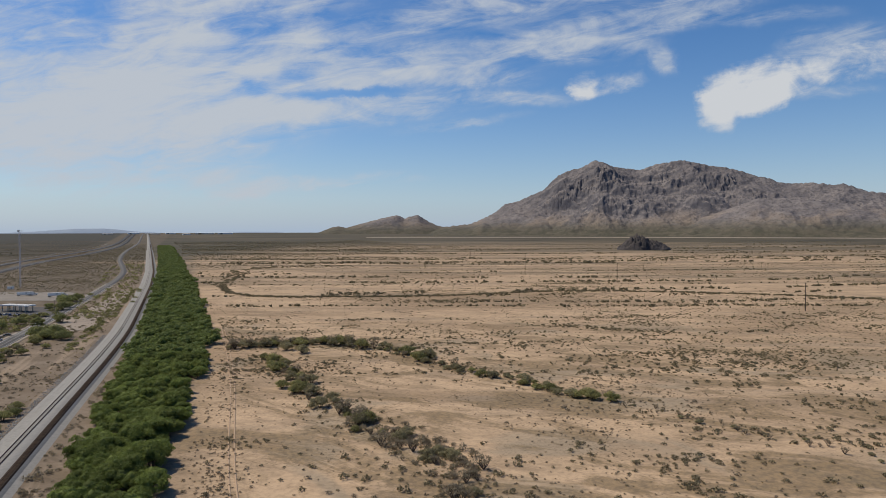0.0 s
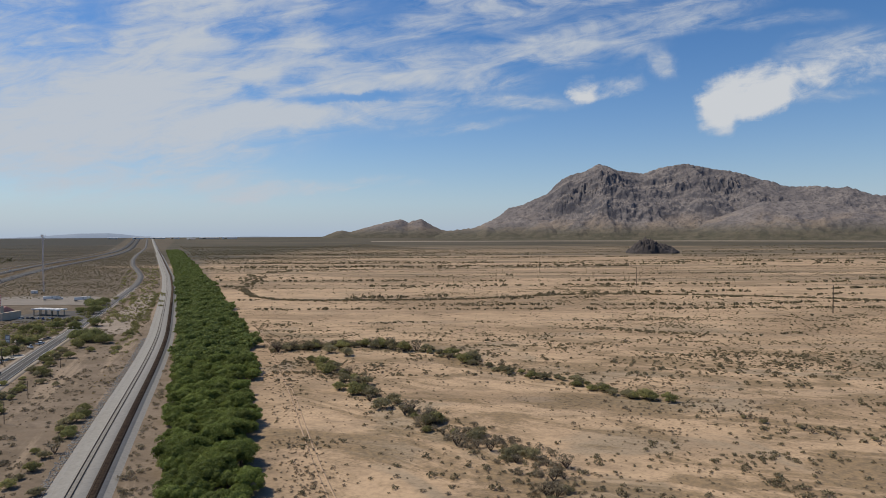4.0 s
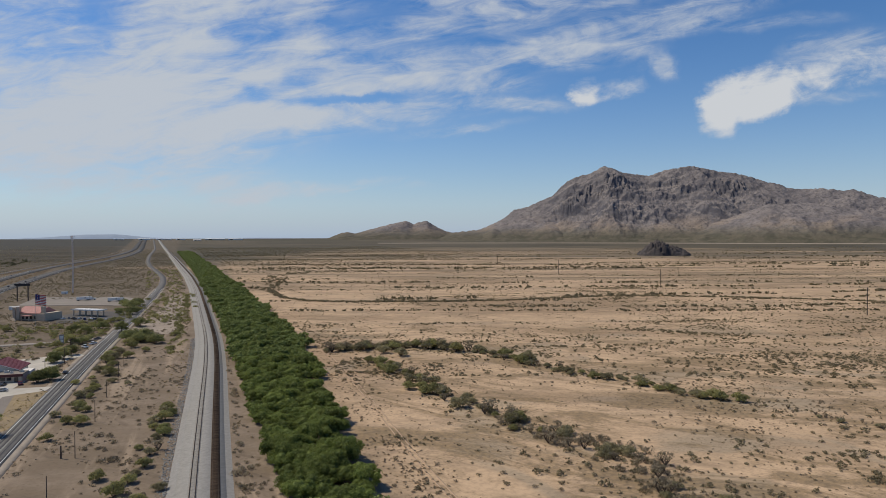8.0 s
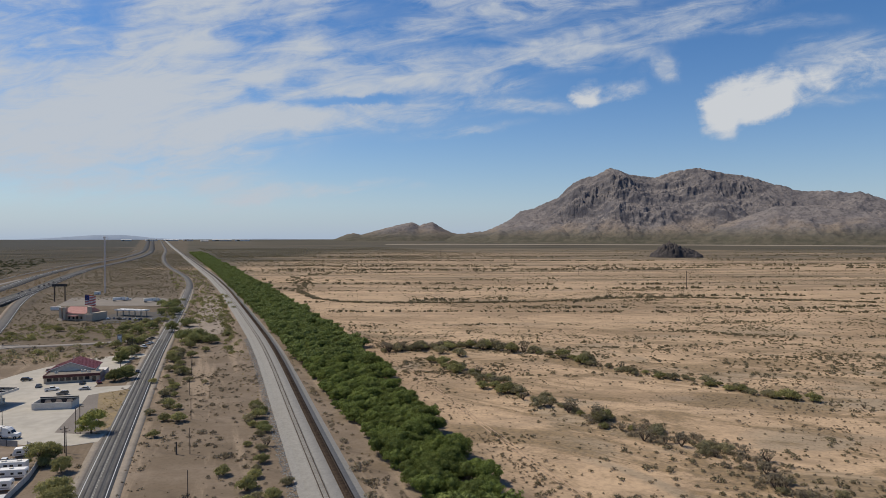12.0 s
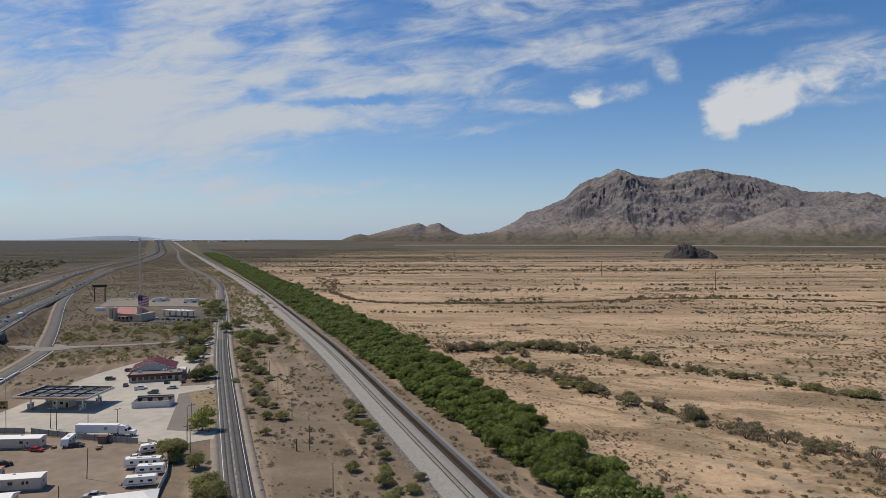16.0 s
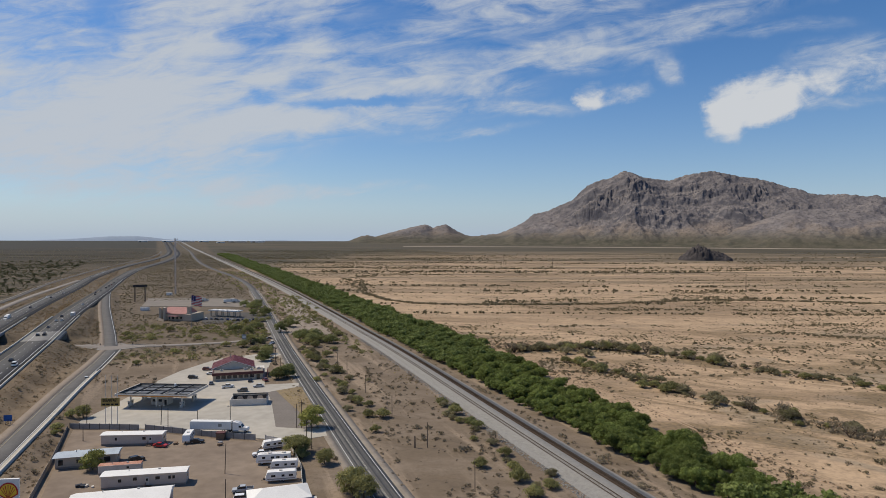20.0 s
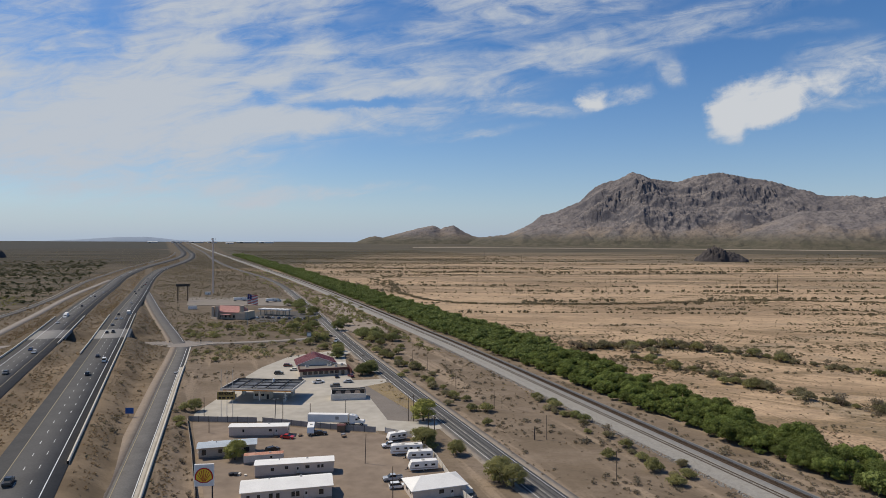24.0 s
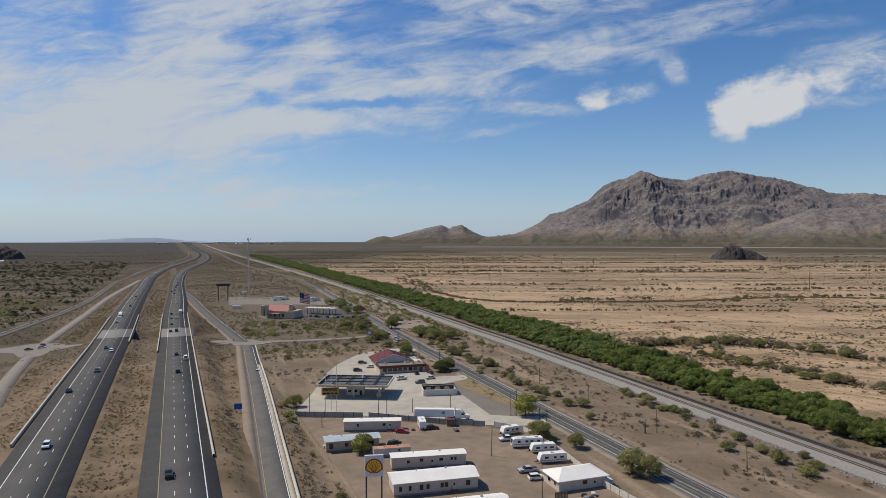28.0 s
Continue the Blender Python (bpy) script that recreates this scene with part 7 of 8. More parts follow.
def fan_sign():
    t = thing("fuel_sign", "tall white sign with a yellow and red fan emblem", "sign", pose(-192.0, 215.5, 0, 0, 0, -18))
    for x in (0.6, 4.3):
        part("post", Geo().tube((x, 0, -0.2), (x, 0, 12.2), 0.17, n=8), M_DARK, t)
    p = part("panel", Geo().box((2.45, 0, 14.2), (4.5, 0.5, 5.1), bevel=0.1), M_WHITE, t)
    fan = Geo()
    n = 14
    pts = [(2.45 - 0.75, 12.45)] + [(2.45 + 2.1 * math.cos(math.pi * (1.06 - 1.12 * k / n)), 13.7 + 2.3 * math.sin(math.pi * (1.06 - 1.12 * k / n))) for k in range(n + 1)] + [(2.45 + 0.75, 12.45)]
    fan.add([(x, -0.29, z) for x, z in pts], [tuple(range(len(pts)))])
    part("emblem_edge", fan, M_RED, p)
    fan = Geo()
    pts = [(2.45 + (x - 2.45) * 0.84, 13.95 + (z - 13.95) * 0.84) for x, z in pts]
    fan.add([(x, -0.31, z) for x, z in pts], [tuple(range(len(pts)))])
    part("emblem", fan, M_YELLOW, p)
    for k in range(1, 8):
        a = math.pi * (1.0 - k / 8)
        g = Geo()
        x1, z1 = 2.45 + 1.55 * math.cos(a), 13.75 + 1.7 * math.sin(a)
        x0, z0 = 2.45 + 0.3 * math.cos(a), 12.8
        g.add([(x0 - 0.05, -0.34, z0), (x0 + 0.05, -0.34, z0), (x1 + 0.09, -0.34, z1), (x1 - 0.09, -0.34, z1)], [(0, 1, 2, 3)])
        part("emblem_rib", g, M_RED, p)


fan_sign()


def breakfast_sign():
    t = thing("roadside_sign", "ochre board reading breakfast high on three white poles", "sign", pose(-177.6, 316.6, 0.05, 0, 0, -20))
    for x in (0.3, 2.5, 4.7):
        part("pole", Geo().tube((x, 0, -0.1), (x, 0, 19.0), 0.13, 0.09, 7), M_OFFWHITE, t)
    b = part("board", Geo().box((2.2, -0.25, 8.7), (6.8, 0.2, 3.1)), M_BOARD, t)
    cu = bpy.data.curves.new("lettering", "FONT")
    cu.body, cu.size, cu.extrude, cu.align_x = "BREAKFAST", 1.35, 0.02, "CENTER"
    cu.offset = 0.04
    cu.materials.append(M_BLACK)
    ob = new("lettering", cu)
    ob.parent = b
    ob.matrix_basis = Matrix.LocRotScale((2.2, -0.38, 8.95), Euler((radians(90), 0, 0)), (0.80, 1.15, 1))
    for x, w in ((-0.1, 1.1), (1.4, 1.3), (3.0, 0.9), (4.5, 1.2)):
        part("text_bar", Geo().box((x, -0.38, 7.85), (w, 0.04, 0.65)), M_BLACK, b)


breakfast_sign()


def far_shed(x, y, l, h, deg, wall):
    z = float(land(x, y)) - 0.2
    t = thing("warehouse", "long low pale warehouse far out on the plain", "building", pose(x, y, z, 0, 0, deg), "far warehouses")
    part("wall", Geo().box((0, 0, h / 2), (l, 22, h)), wall, t)
    part("roof", Geo().extrude([(-11.6, h), (11.6, h), (0, h + 1.6)], -l / 2 - 0.5, l / 2 + 0.5), M_ROOF_WHITE, t)
    part("loading_door", Geo().box((-l * 0.25, -11.05, h * 0.3), (l * 0.16, 0.3, h * 0.6)), M_DARK, t)


for x, y, l, h, deg, wall in ((-95, 4560, 70, 8, 4, M_WHITE), (20, 4480, 90, 7, -3, M_OFFWHITE), (125, 4560, 60, 8, 6, M_WHITE), (330, 4450, 120, 8, -8, M_OFFWHITE), (455, 4420, 95, 9, -6, M_WHITE), (-240, 4500, 60, 7, 0, M_OFFWHITE), (210, 4300, 46, 6, 10, M_WHITE), (-610, 1925, 32, 4, 12, M_OFFWHITE)):
    far_shed(x, y, l, h, deg, wall)


# ---------------------------------------------------------------- fences
def fence(pts, h, panel, sheet, post, label, base=None):
    t = thing("fence", label, "fence", pose(pts[0][0], pts[0][1], 0))
    for (x0, y0), (x1, y1) in zip(pts[:-1], pts[1:]):
        l = math.hypot(x1 - x0, y1 - y0)
        n = max(1, round(l / panel))
        a = math.atan2(y1 - y0, x1 - x0)
        for k in range(n):
            f = (k + 0.5) / n
            cx, cy = x0 + (x1 - x0) * f - pts[0][0], y0 + (y1 - y0) * f - pts[0][1]
            part("panel", Geo().box((cx, cy, h / 2 + 0.05), (l / n - 0.14, 0.09, h), a), sheet, t)
            px, py = x0 + (x1 - x0) * k / n - pts[0][0], y0 + (y1 - y0) * k / n - pts[0][1]
            part("post", Geo().box((px, py, h / 2 + 0.1), (0.16, 0.16, h + 0.2), a), post, t)
    return t


fence([(-189, 316.5), (-165.5, 304.5)], 2.0, 4.0, M_FENCE_GREY, M_DARK, "grey sheet-metal yard fence with dark posts")
fence([(-163.5, 303.6), (-142, 285), (-128, 275)], 2.0, 4.0, M_FENCE_GREY, M_DARK, "grey sheet-metal yard fence with dark posts")
fence([(-125, 273.5), (-118.2, 264.5), (-119.5, 240), (-124.5, 212), (-124.5, 190)], 1.8, 4.0, M_OFFWHITE, M_STEEL, "low white panel fence along the yard")
fence([(-189.6, 316), (-189.8, 278), (-190.5, 246), (-190.5, 224), (-191.6, 185)], 1.7, 5.0, M_WALL_BLOCK, M_WALL_BLOCK, "tan block wall along the trailer yard")


# ---------------------------------------------------------------- vehicles
def wheels(t, spots, r=0.36, w=0.26):
    for x, y in spots:
        wh = part("wheel", Geo().tube((x - w / 2, y, r), (x + w / 2, y, r), r, n=12), M_TYRE, t)
        part("rim", Geo().tube((x - w / 2 - 0.02, y, r), (x + w / 2 + 0.02, y, r), r * 0.55, n=8), M_STEEL, wh)


CARS = {
    "sedan": (0.92, [(-2.3, 0.32), (2.3, 0.32), (2.35, 0.62), (2.2, 0.80), (1.1, 0.93), (-1.7, 0.98), (-2.3, 0.92), (-2.38, 0.6)], [(-1.9, 0.95), (1.15, 0.92), (0.35, 1.42), (-1.05, 1.44)], (-1.4, 1.45)),
    "suv": (0.97, [(-2.35, 0.38), (2.3, 0.38), (2.38, 0.75), (2.2, 1.0), (1.2, 1.08), (-2.3, 1.1), (-2.4, 0.7)], [(-2.25, 1.08), (1.2, 1.07), (0.5, 1.68), (-2.0, 1.72)], (-1.4, 1.45)),
    "pickup": (0.98, [(-2.9, 0.45), (2.8, 0.45), (2.88, 0.85), (2.7, 1.08), (1.5, 1.16), (-2.85, 1.16), (-2.92, 0.8)], [(-0.9, 1.14), (1.55, 1.14), (0.8, 1.76), (-0.75, 1.78)], (-1.8, 1.9)),
    "van": (1.0, [(-2.8, 0.4), (2.6, 0.4), (2.7, 0.9), (2.5, 1.2), (-2.75, 1.25), (-2.8, 0.7)], [(-2.75, 1.2), (2.45, 1.18), (1.6, 2.1), (-2.7, 2.15)], (-1.8, 1.8)),
}
CAR_PROTO = {}


def car(kind, colour, x, y, deg, z=None, label=""):
    """A road vehicle whose nose points to deg (0: +x)."""
    at = pose(x, y, (float(land(x, y)) + 0.10 if z is None else z), 0, 0, deg - 90)
    if (kind, colour) in CAR_PROTO:
        return copy_thing(CAR_PROTO[kind, colour], at)
    w, body, cab, axles = CARS[kind]
    word = {"sedan": "saloon car", "suv": "sport utility car", "pickup": "pickup truck", "van": "panel van"}[kind]
    t = thing({"sedan": "car", "suv": "car", "pickup": "pickup_truck", "van": "van"}[kind], f"{colour} {word} with dark windows on the paving", "car" if kind != "pickup" else "pickup truck", at, "cars and pickups")
    g = Geo().extrude(body, -w, w)
    part("body", g, PAINT[colour], t)
    cabin = part("cabin", Geo().extrude(cab, -w * 0.86, w * 0.86), M_GLASS, t, "dark glazed cabin")
    (a0, _), (a1, _), (b1, zt), (b0, z2) = cab
    part("roof", Geo().box((0, (b0 + b1) / 2, zt + 0.03), (w * 1.62, abs(b1 - b0) * 0.96, 0.09), bevel=0.1), PAINT[colour], t)
    wheels(t, [(s * (w - 0.1), yy) for s in (-1, 1) for yy in axles])
    if kind == "pickup":
        part("bed_liner", Geo().box((0, -1.9, 1.18), (w * 1.6, 1.75, 0.05)), M_DARK, t)
    part("bumper", Geo().box((0, body[2][0] - 0.02, 0.5), (w * 1.9, 0.12, 0.2)), M_DARK, t)
    CAR_PROTO[kind, colour] = t
    return t


def semi_truck(x, y, deg, cab_mat, label, z=0.06, box=16.0):
    """A tractor with a box trailer; the nose points to deg."""
    t = thing("semi_truck", label, "truck", pose(x, y, z, 0, 0, deg - 90))
    tr = part("trailer", Geo().box((0, -box / 2, 2.65), (2.55, box, 2.85), bevel=0.06), M_WHITE, t)
    part("side_rail", Geo().box((0, -box / 2, 1.2), (2.6, box, 0.14)), M_STEEL, tr)
    part("rear_door", Geo().box((0, -box - 0.03, 2.65), (2.4, 0.08, 2.7)), M_OFFWHITE, tr)
    part("landing_gear", Geo().box((-0.9, -3.2, 0.6), (0.15, 0.15, 1.2)).box((0.9, -3.2, 0.6), (0.15, 0.15, 1.2)), M_DARK, tr)
    part("emblem", Geo().box((1.30, -4.0, 2.8), (0.03, 1.3, 1.1), bevel=0.0), M_FENCE_GREY, tr)
    part("cab", Geo().extrude([(0.6, 0.9), (4.2, 0.9), (4.25, 2.0), (3.5, 2.95), (2.6, 3.75), (0.6, 3.95)], -1.2, 1.2), cab_mat, t)
    part("hood", Geo().extrude([(4.1, 0.75), (6.1, 0.75), (6.15, 1.5), (5.9, 1.85), (4.1, 2.1)], -1.0, 1.0), cab_mat, t)
    part("windscreen", Geo().add([(-1.0, 4.27, 2.05), (1.0, 4.27, 2.05), (0.95, 3.55, 2.95), (-0.95, 3.55, 2.95)], [(0, 1, 2, 3)]), M_GLASS, t)
    for s in (-1, 1):
        part("side_window", Geo().box((s * 1.21, 3.3, 2.35), (0.04, 0.9, 0.7)), M_GLASS, t)
        part("fuel_tank", Geo().tube((s * 0.95, 0.8, 0.75), (s * 0.95, 2.6, 0.75), 0.35, n=10), M_STEEL, t)
        part("exhaust", Geo().tube((s * 1.15, 0.5, 1.0), (s * 1.15, 0.5, 4.2), 0.09, n=6), M_STEEL, t)
    part("chassis", Geo().box((0, 1.5, 0.85), (1.0, 8.5, 0.3)), M_DARK, t)
    wheels(t, [(s * 1.05, yy) for s in (-1, 1) for yy in (-box + 1.0, -box + 2.3, -1.0, 0.3, 5.2)], 0.5, 0.4)
    return t


def motorhome(x, y, deg, l, label):
    t = thing("motorhome", label, "motorhome", pose(x, y, 0.02, 0, 0, deg - 90))
    part("body", Geo().extrude([(-l / 2, 0.6), (l / 2 - 0.2, 0.6), (l / 2, 1.5), (l / 2 - 0.5, 3.0), (l / 2 - 1.0, 3.2), (-l / 2, 3.2)], -1.22, 1.22), M_WHITE, t)
    part("stripe", Geo().box((0, -0.2, 1.25), (2.48, l - 1.2, 0.35)), M_WALL_TAN, t)
    part("windscreen", Geo().add([(-1.0, l / 2 + 0.0, 1.6), (1.0, l / 2 + 0.0, 1.6), (1.0, l / 2 - 0.42, 2.85), (-1.0, l / 2 - 0.42, 2.85)], [(0, 1, 2, 3)]), M_GLASS, t)
    for s in (-1, 1):
        for yy in (l * 0.27, l * 0.02, -l * 0.14, -l * 0.36):
            part("window", Geo().box((s * 1.23, yy, 2.2), (0.05, 1.0, 0.65)), M_GLASS, t)
    for yy in (-l * 0.3, l * 0.1):
        part("roof_unit", Geo().box((0, yy, 3.35), (1.0, 1.1, 0.35), bevel=0.1), M_OFFWHITE, t)
    part("ladder_rack", Geo().box((-0.9, 0, 3.4), (0.06, l * 0.7, 0.06)).box((0.9, 0, 3.4), (0.06, l * 0.7, 0.06)), M_STEEL, t)
    wheels(t, [(s * 1.05, yy) for s in (-1, 1) for yy in (-l * 0.25, l * 0.32)], 0.42, 0.3)
    return t


def caravan(x, y, deg, l, h, label):
    t = thing("travel_trailer", label, "travel trailer", pose(x, y, 0.02, 0, 0, deg - 90), "travel trailers in the yard")
    part("body", Geo().extrude([(-l / 2, 0.55), (l / 2 - 0.1, 0.55), (l / 2 + 0.25, 1.1), (l / 2 - 0.35, h - 0.15), (l / 2 - 0.7, h), (-l / 2 + 0.3, h), (-l / 2, h - 0.3)], -1.2, 1.2), M_WHITE, t)
    part("stripe", Geo().box((0, 0, 1.0), (2.44, l - 0.8, 0.22)), M_FENCE_GREY, t)
    for s in (-1, 1):
        for yy, w in ((l * 0.26, 1.2), (-l * 0.06, 0.8), (-l * 0.32, 1.2)):
            part("window", Geo().box((s * 1.21, yy, h * 0.62), (0.05, w, 0.6)), M_GLASS, t)
    part("window", Geo().box((0, -l / 2 - 0.01, h * 0.62), (1.2, 0.05, 0.6)), M_GLASS, t)
    part("hitch", Geo().box((0, l / 2 + 0.75, 0.55), (0.16, 1.4, 0.14)).tube((0, l / 2 + 0.6, 0.6), (0, l / 2 + 0.6, 1.1), 0.2, n=8), M_DARK, t)
    part("roof_unit", Geo().box((0, 0.2, h + 0.14), (0.8, 0.9, 0.3), bevel=0.1), M_OFFWHITE, t)
    wheels(t, [(s * 1.05, yy) for s in (-1, 1) for yy in (-0.6, 0.25)], 0.36, 0.24)
    return t


semi_truck(-134.6, 288.0, -26, M_WHITE, "white tractor with a long white box trailer on the concrete apron", 0.07, 15.0)
caravan(-149.6, 283.5, -105, 7.2, 3.1, "white travel trailer standing on packed dirt")
caravan(-124.0, 263.8, 182, 6.6, 2.8, "white travel trailer beside the yard fence")
motorhome(-126.2, 249.2, 165, 10.5, "white motorhome with dark windows in the yard")
caravan(-124.0, 242.6, 165, 8.0, 2.9, "long white travel trailer parked beside another")
caravan(-126.5, 233.6, 168, 8.6, 3.0, "white travel trailer with a slide-out parked in the yard")
for k, c, x, y, a in (("sedan", "red", -158.5, 280.5, -30), ("sedan", "black", -147, 280.2, -15), ("suv", "black", -165.5, 268.5, 20), ("pickup", "silver", -137.8, 229.4, 170), ("suv", "white", -138.6, 223.4, -12), ("pickup", "white", -128.6, 257.6, 175),
                      ("suv", "maroon", -135, 408, -20), ("sedan", "white", -134, 396, 160), ("suv", "black", -143, 389.5, -15), ("pickup", "white", -129, 361.5, 10), ("suv", "grey", -123.5, 350.5, 170), ("sedan", "silver", -115.5, 357, 175), ("sedan", "black", -117.5, 370.5, 80), ("sedan", "grey", -135.6, 372.0, 85), ("sedan", "maroon", -110.5, 369.5, 100),
                      ("pickup", "white", -92.2, 470.5, 115), ("sedan", "black", -94.0, 388, 85), ("sedan", "grey", -87.5, 505, 175)):
    car(k, c, x, y, a, 0.08 if y > 300 else 0.03)
# traffic on the highway and slip roads
for k, c, x, y in (("suv", "white", -268, 291), ("sedan", "black", -271.4, 369), ("suv", "grey", -264.6, 410), ("sedan", "blue", -266, 481), ("suv", "white", -262.4, 469), ("sedan", "silver", -267.6, 600), ("sedan", "white", -259.8, 909), ("sedan", "black", -263, 838), ("suv", "white", -266.8, 836), ("sedan", "grey", -256.6, 1218), ("van", "white", -248, 1333), ("sedan", "black", -263.6, 720)):
    car(k, c, x, y, -90, float(deck_z(x, y)) + 0.14)
for k, c, x, y in (("pickup", "black", -234.6, 251), ("suv", "white", -230.2, 228), ("suv", "black", -229.6, 393), ("van", "white", -225.2, 427), ("sedan", "black", -229.4, 443), ("pickup", "black", -227.6, 538), ("sedan", "black", -231.3, 537), ("sedan", "grey", -230.2, 574), ("sedan", "silver", -230.0, 611), ("sedan", "white", -226.4, 612), ("sedan", "black", -229.6, 639), ("sedan", "white", -224, 738),
                      ("sedan", "black", -226, 903), ("sedan", "grey", -222.5, 930), ("suv", "black", -219, 1017), ("sedan", "black", -216, 1077), ("sedan", "grey", -215.5, 1153), ("suv", "black", -220.5, 985), ("sedan", "black", -224, 870), ("suv", "maroon", -217, 1040)):
    car(k, c, x, y, 90, float(deck_z(x, y)) + 0.14)
for k, c, x, y, a in (("pickup", "white", -191.5, 406, 96), ("sedan", "black", -312, 531, 5), ("sedan", "white", -306, 536.5, 10), ("suv", "grey", -306.5, 545, 80), ("sedan", "black", -204, 748, 96), ("sedan", "black", -211.6, 880, 95)):
    car(k, c, x, y, a, float(rise(x, y)) + 0.14)
car("pickup", "white", -88.6, 483, 60, float(rise(-88, 483)) + 0.05)
cb = thing("storage_container", "white storage container on bare ground", "container", pose(-170, 716, float(land(-170, 716)), 0, 0, -12))
part("box", Geo().box((0, 0, 1.75), (8.0, 3.0, 3.1), bevel=0.06), M_WHITE, cb)
for k in range(7):
    part("rib", Geo().box((-3.4 + k * 1.13, -1.53, 1.75), (0.12, 0.06, 2.8)), M_OFFWHITE, cb)
part("door", Geo().box((4.03, 0, 1.7), (0.08, 2.6, 2.7)), M_OFFWHITE, cb)
for o in (-3.2, 3.2):
    part("skid", Geo().box((o, 0, 0.1), (0.4, 3.0, 0.3)), M_DARK, cb)
semi_truck(-267.5, 642, -90, M_WHITE, "white truck with a box trailer on the highway", 6.15, 9.0)
semi_truck(-222.6, 650, 90, M_WHITE, "blue-grey and white truck on the highway", 6.1, 9.0)
semi_truck(-114, 781, 15, M_WHITE, "white truck parked on the gravel lot", float(rise(-100, 770)) + 0.25, 12.0)
semi_truck(-84, 757, 20, M_WHITE, "white truck and trailer parked on the gravel lot", float(rise(-100, 770)) + 0.25, 12.0)


# ---------------------------------------------------------------- poles and small things
def plain_post(x, y, h, r=0.14, lean=0.0, mat=None, label="bare weathered timber pole standing in dirt"):
    z = float(rise(x, y)) - 0.2
    g = Geo().tube((0, 0, 0), (lean * h, 0.02 * h, h + 0.2), r, r * 0.75, 7)
    part("shaft", g, mat or M_WOOD_POLE, thing("timber_pole", label, "pole", pose(x, y, z), "timber poles"))


def lamp_post(x, y, h, deg=0.0, lean=0.0):
    t = thing("lamp_post", "dark pole with twin floodlights at its top", "lamp post", pose(x, y, 0, 0, 0, deg))
    part("pole", Geo().tube((0, 0, -0.2), (lean * h, 0, h), 0.15, 0.10, 7), M_DARK, t)
    part("arm", Geo().box((lean * h, 0, h), (1.6, 0.1, 0.1)), M_DARK, t)
    for o in (-0.75, 0.75):
        part("lamp_head", Geo().box((lean * h + o, 0, h + 0.15), (0.55, 0.4, 0.3), bevel=0.05), M_STEEL, t)


def utility_pole(x, y, h, deg=0.0, z=None, label="tall timber utility pole with a crossarm"):
    t = thing("utility_pole", label, "utility pole", pose(x, y, float(rise(x, y)) if z is None else z, 0, 0, deg), "utility poles")
    r = 0.17 + 0.02 * max(0, h - 12)
    part("pole", Geo().tube((0, 0, -0.3), (0, 0, h), r, r * 0.7, 8), M_WOOD_POLE, t)
    part("crossarm", Geo().box((0, 0, h - 0.8), (2.4, 0.14, 0.16)), M_WOOD_POLE, t)
    for o in (-1.1, 0, 1.1):
        part("insulator", Geo().tube((o, 0, h - 0.72), (o, 0, h - 0.4), 0.07, n=6), M_STEEL, t)


for x, y, h in ((-69, 368, 7.5), (-72, 326, 7.5), (-73.5, 286, 8), (-76, 243.5, 8.5), (-78.5, 203.5, 8.5), (-67.5, 393, 7.0), (-183, 298, 5.0), (-145.5, 303.5, 5.5), (-183.5, 316.8, 8.5), (-112, 284, 9.0)):
    plain_post(x, y, h)
plain_post(-80, 245, 4.0, 0.28)
plain_post(-141, 246, 9.0, 0.13, 0.035)
plain_post(-144, 212, 10.5, 0.13)
lamp_post(-158.2, 308.2, 7.2, 0, 0.04)
plain_post(-155.8, 304.8, 7.0, 0.15)
lamp_post(-135, 290.2, 9.0)
for x, y, h, a in ((-112.2, 258.5, 8.6, 20), (-113, 262, 8.6, 20), (-97.5, 417, 9.0, 10), (-98, 452, 9.0, 10), (-101.5, 378, 9.5, 10), (-110.5, 282.5, 10.5, 15), (-91, 560, 9, 10), (-76, 640, 9, 10)):
    utility_pole(x, y, h, a)
for x, y in ((495, 350), (532, 628), (572, 906), (612, 1184), (652, 1462), (692, 1740)):
    utility_pole(x, y, 23.5, 82, label="tall slender transmission pole on the open plain")


M_MAST = material("mast_paint", (0.60, 0.52, 0.47), (0.72, 0.65, 0.60), 0.05, 0.6)


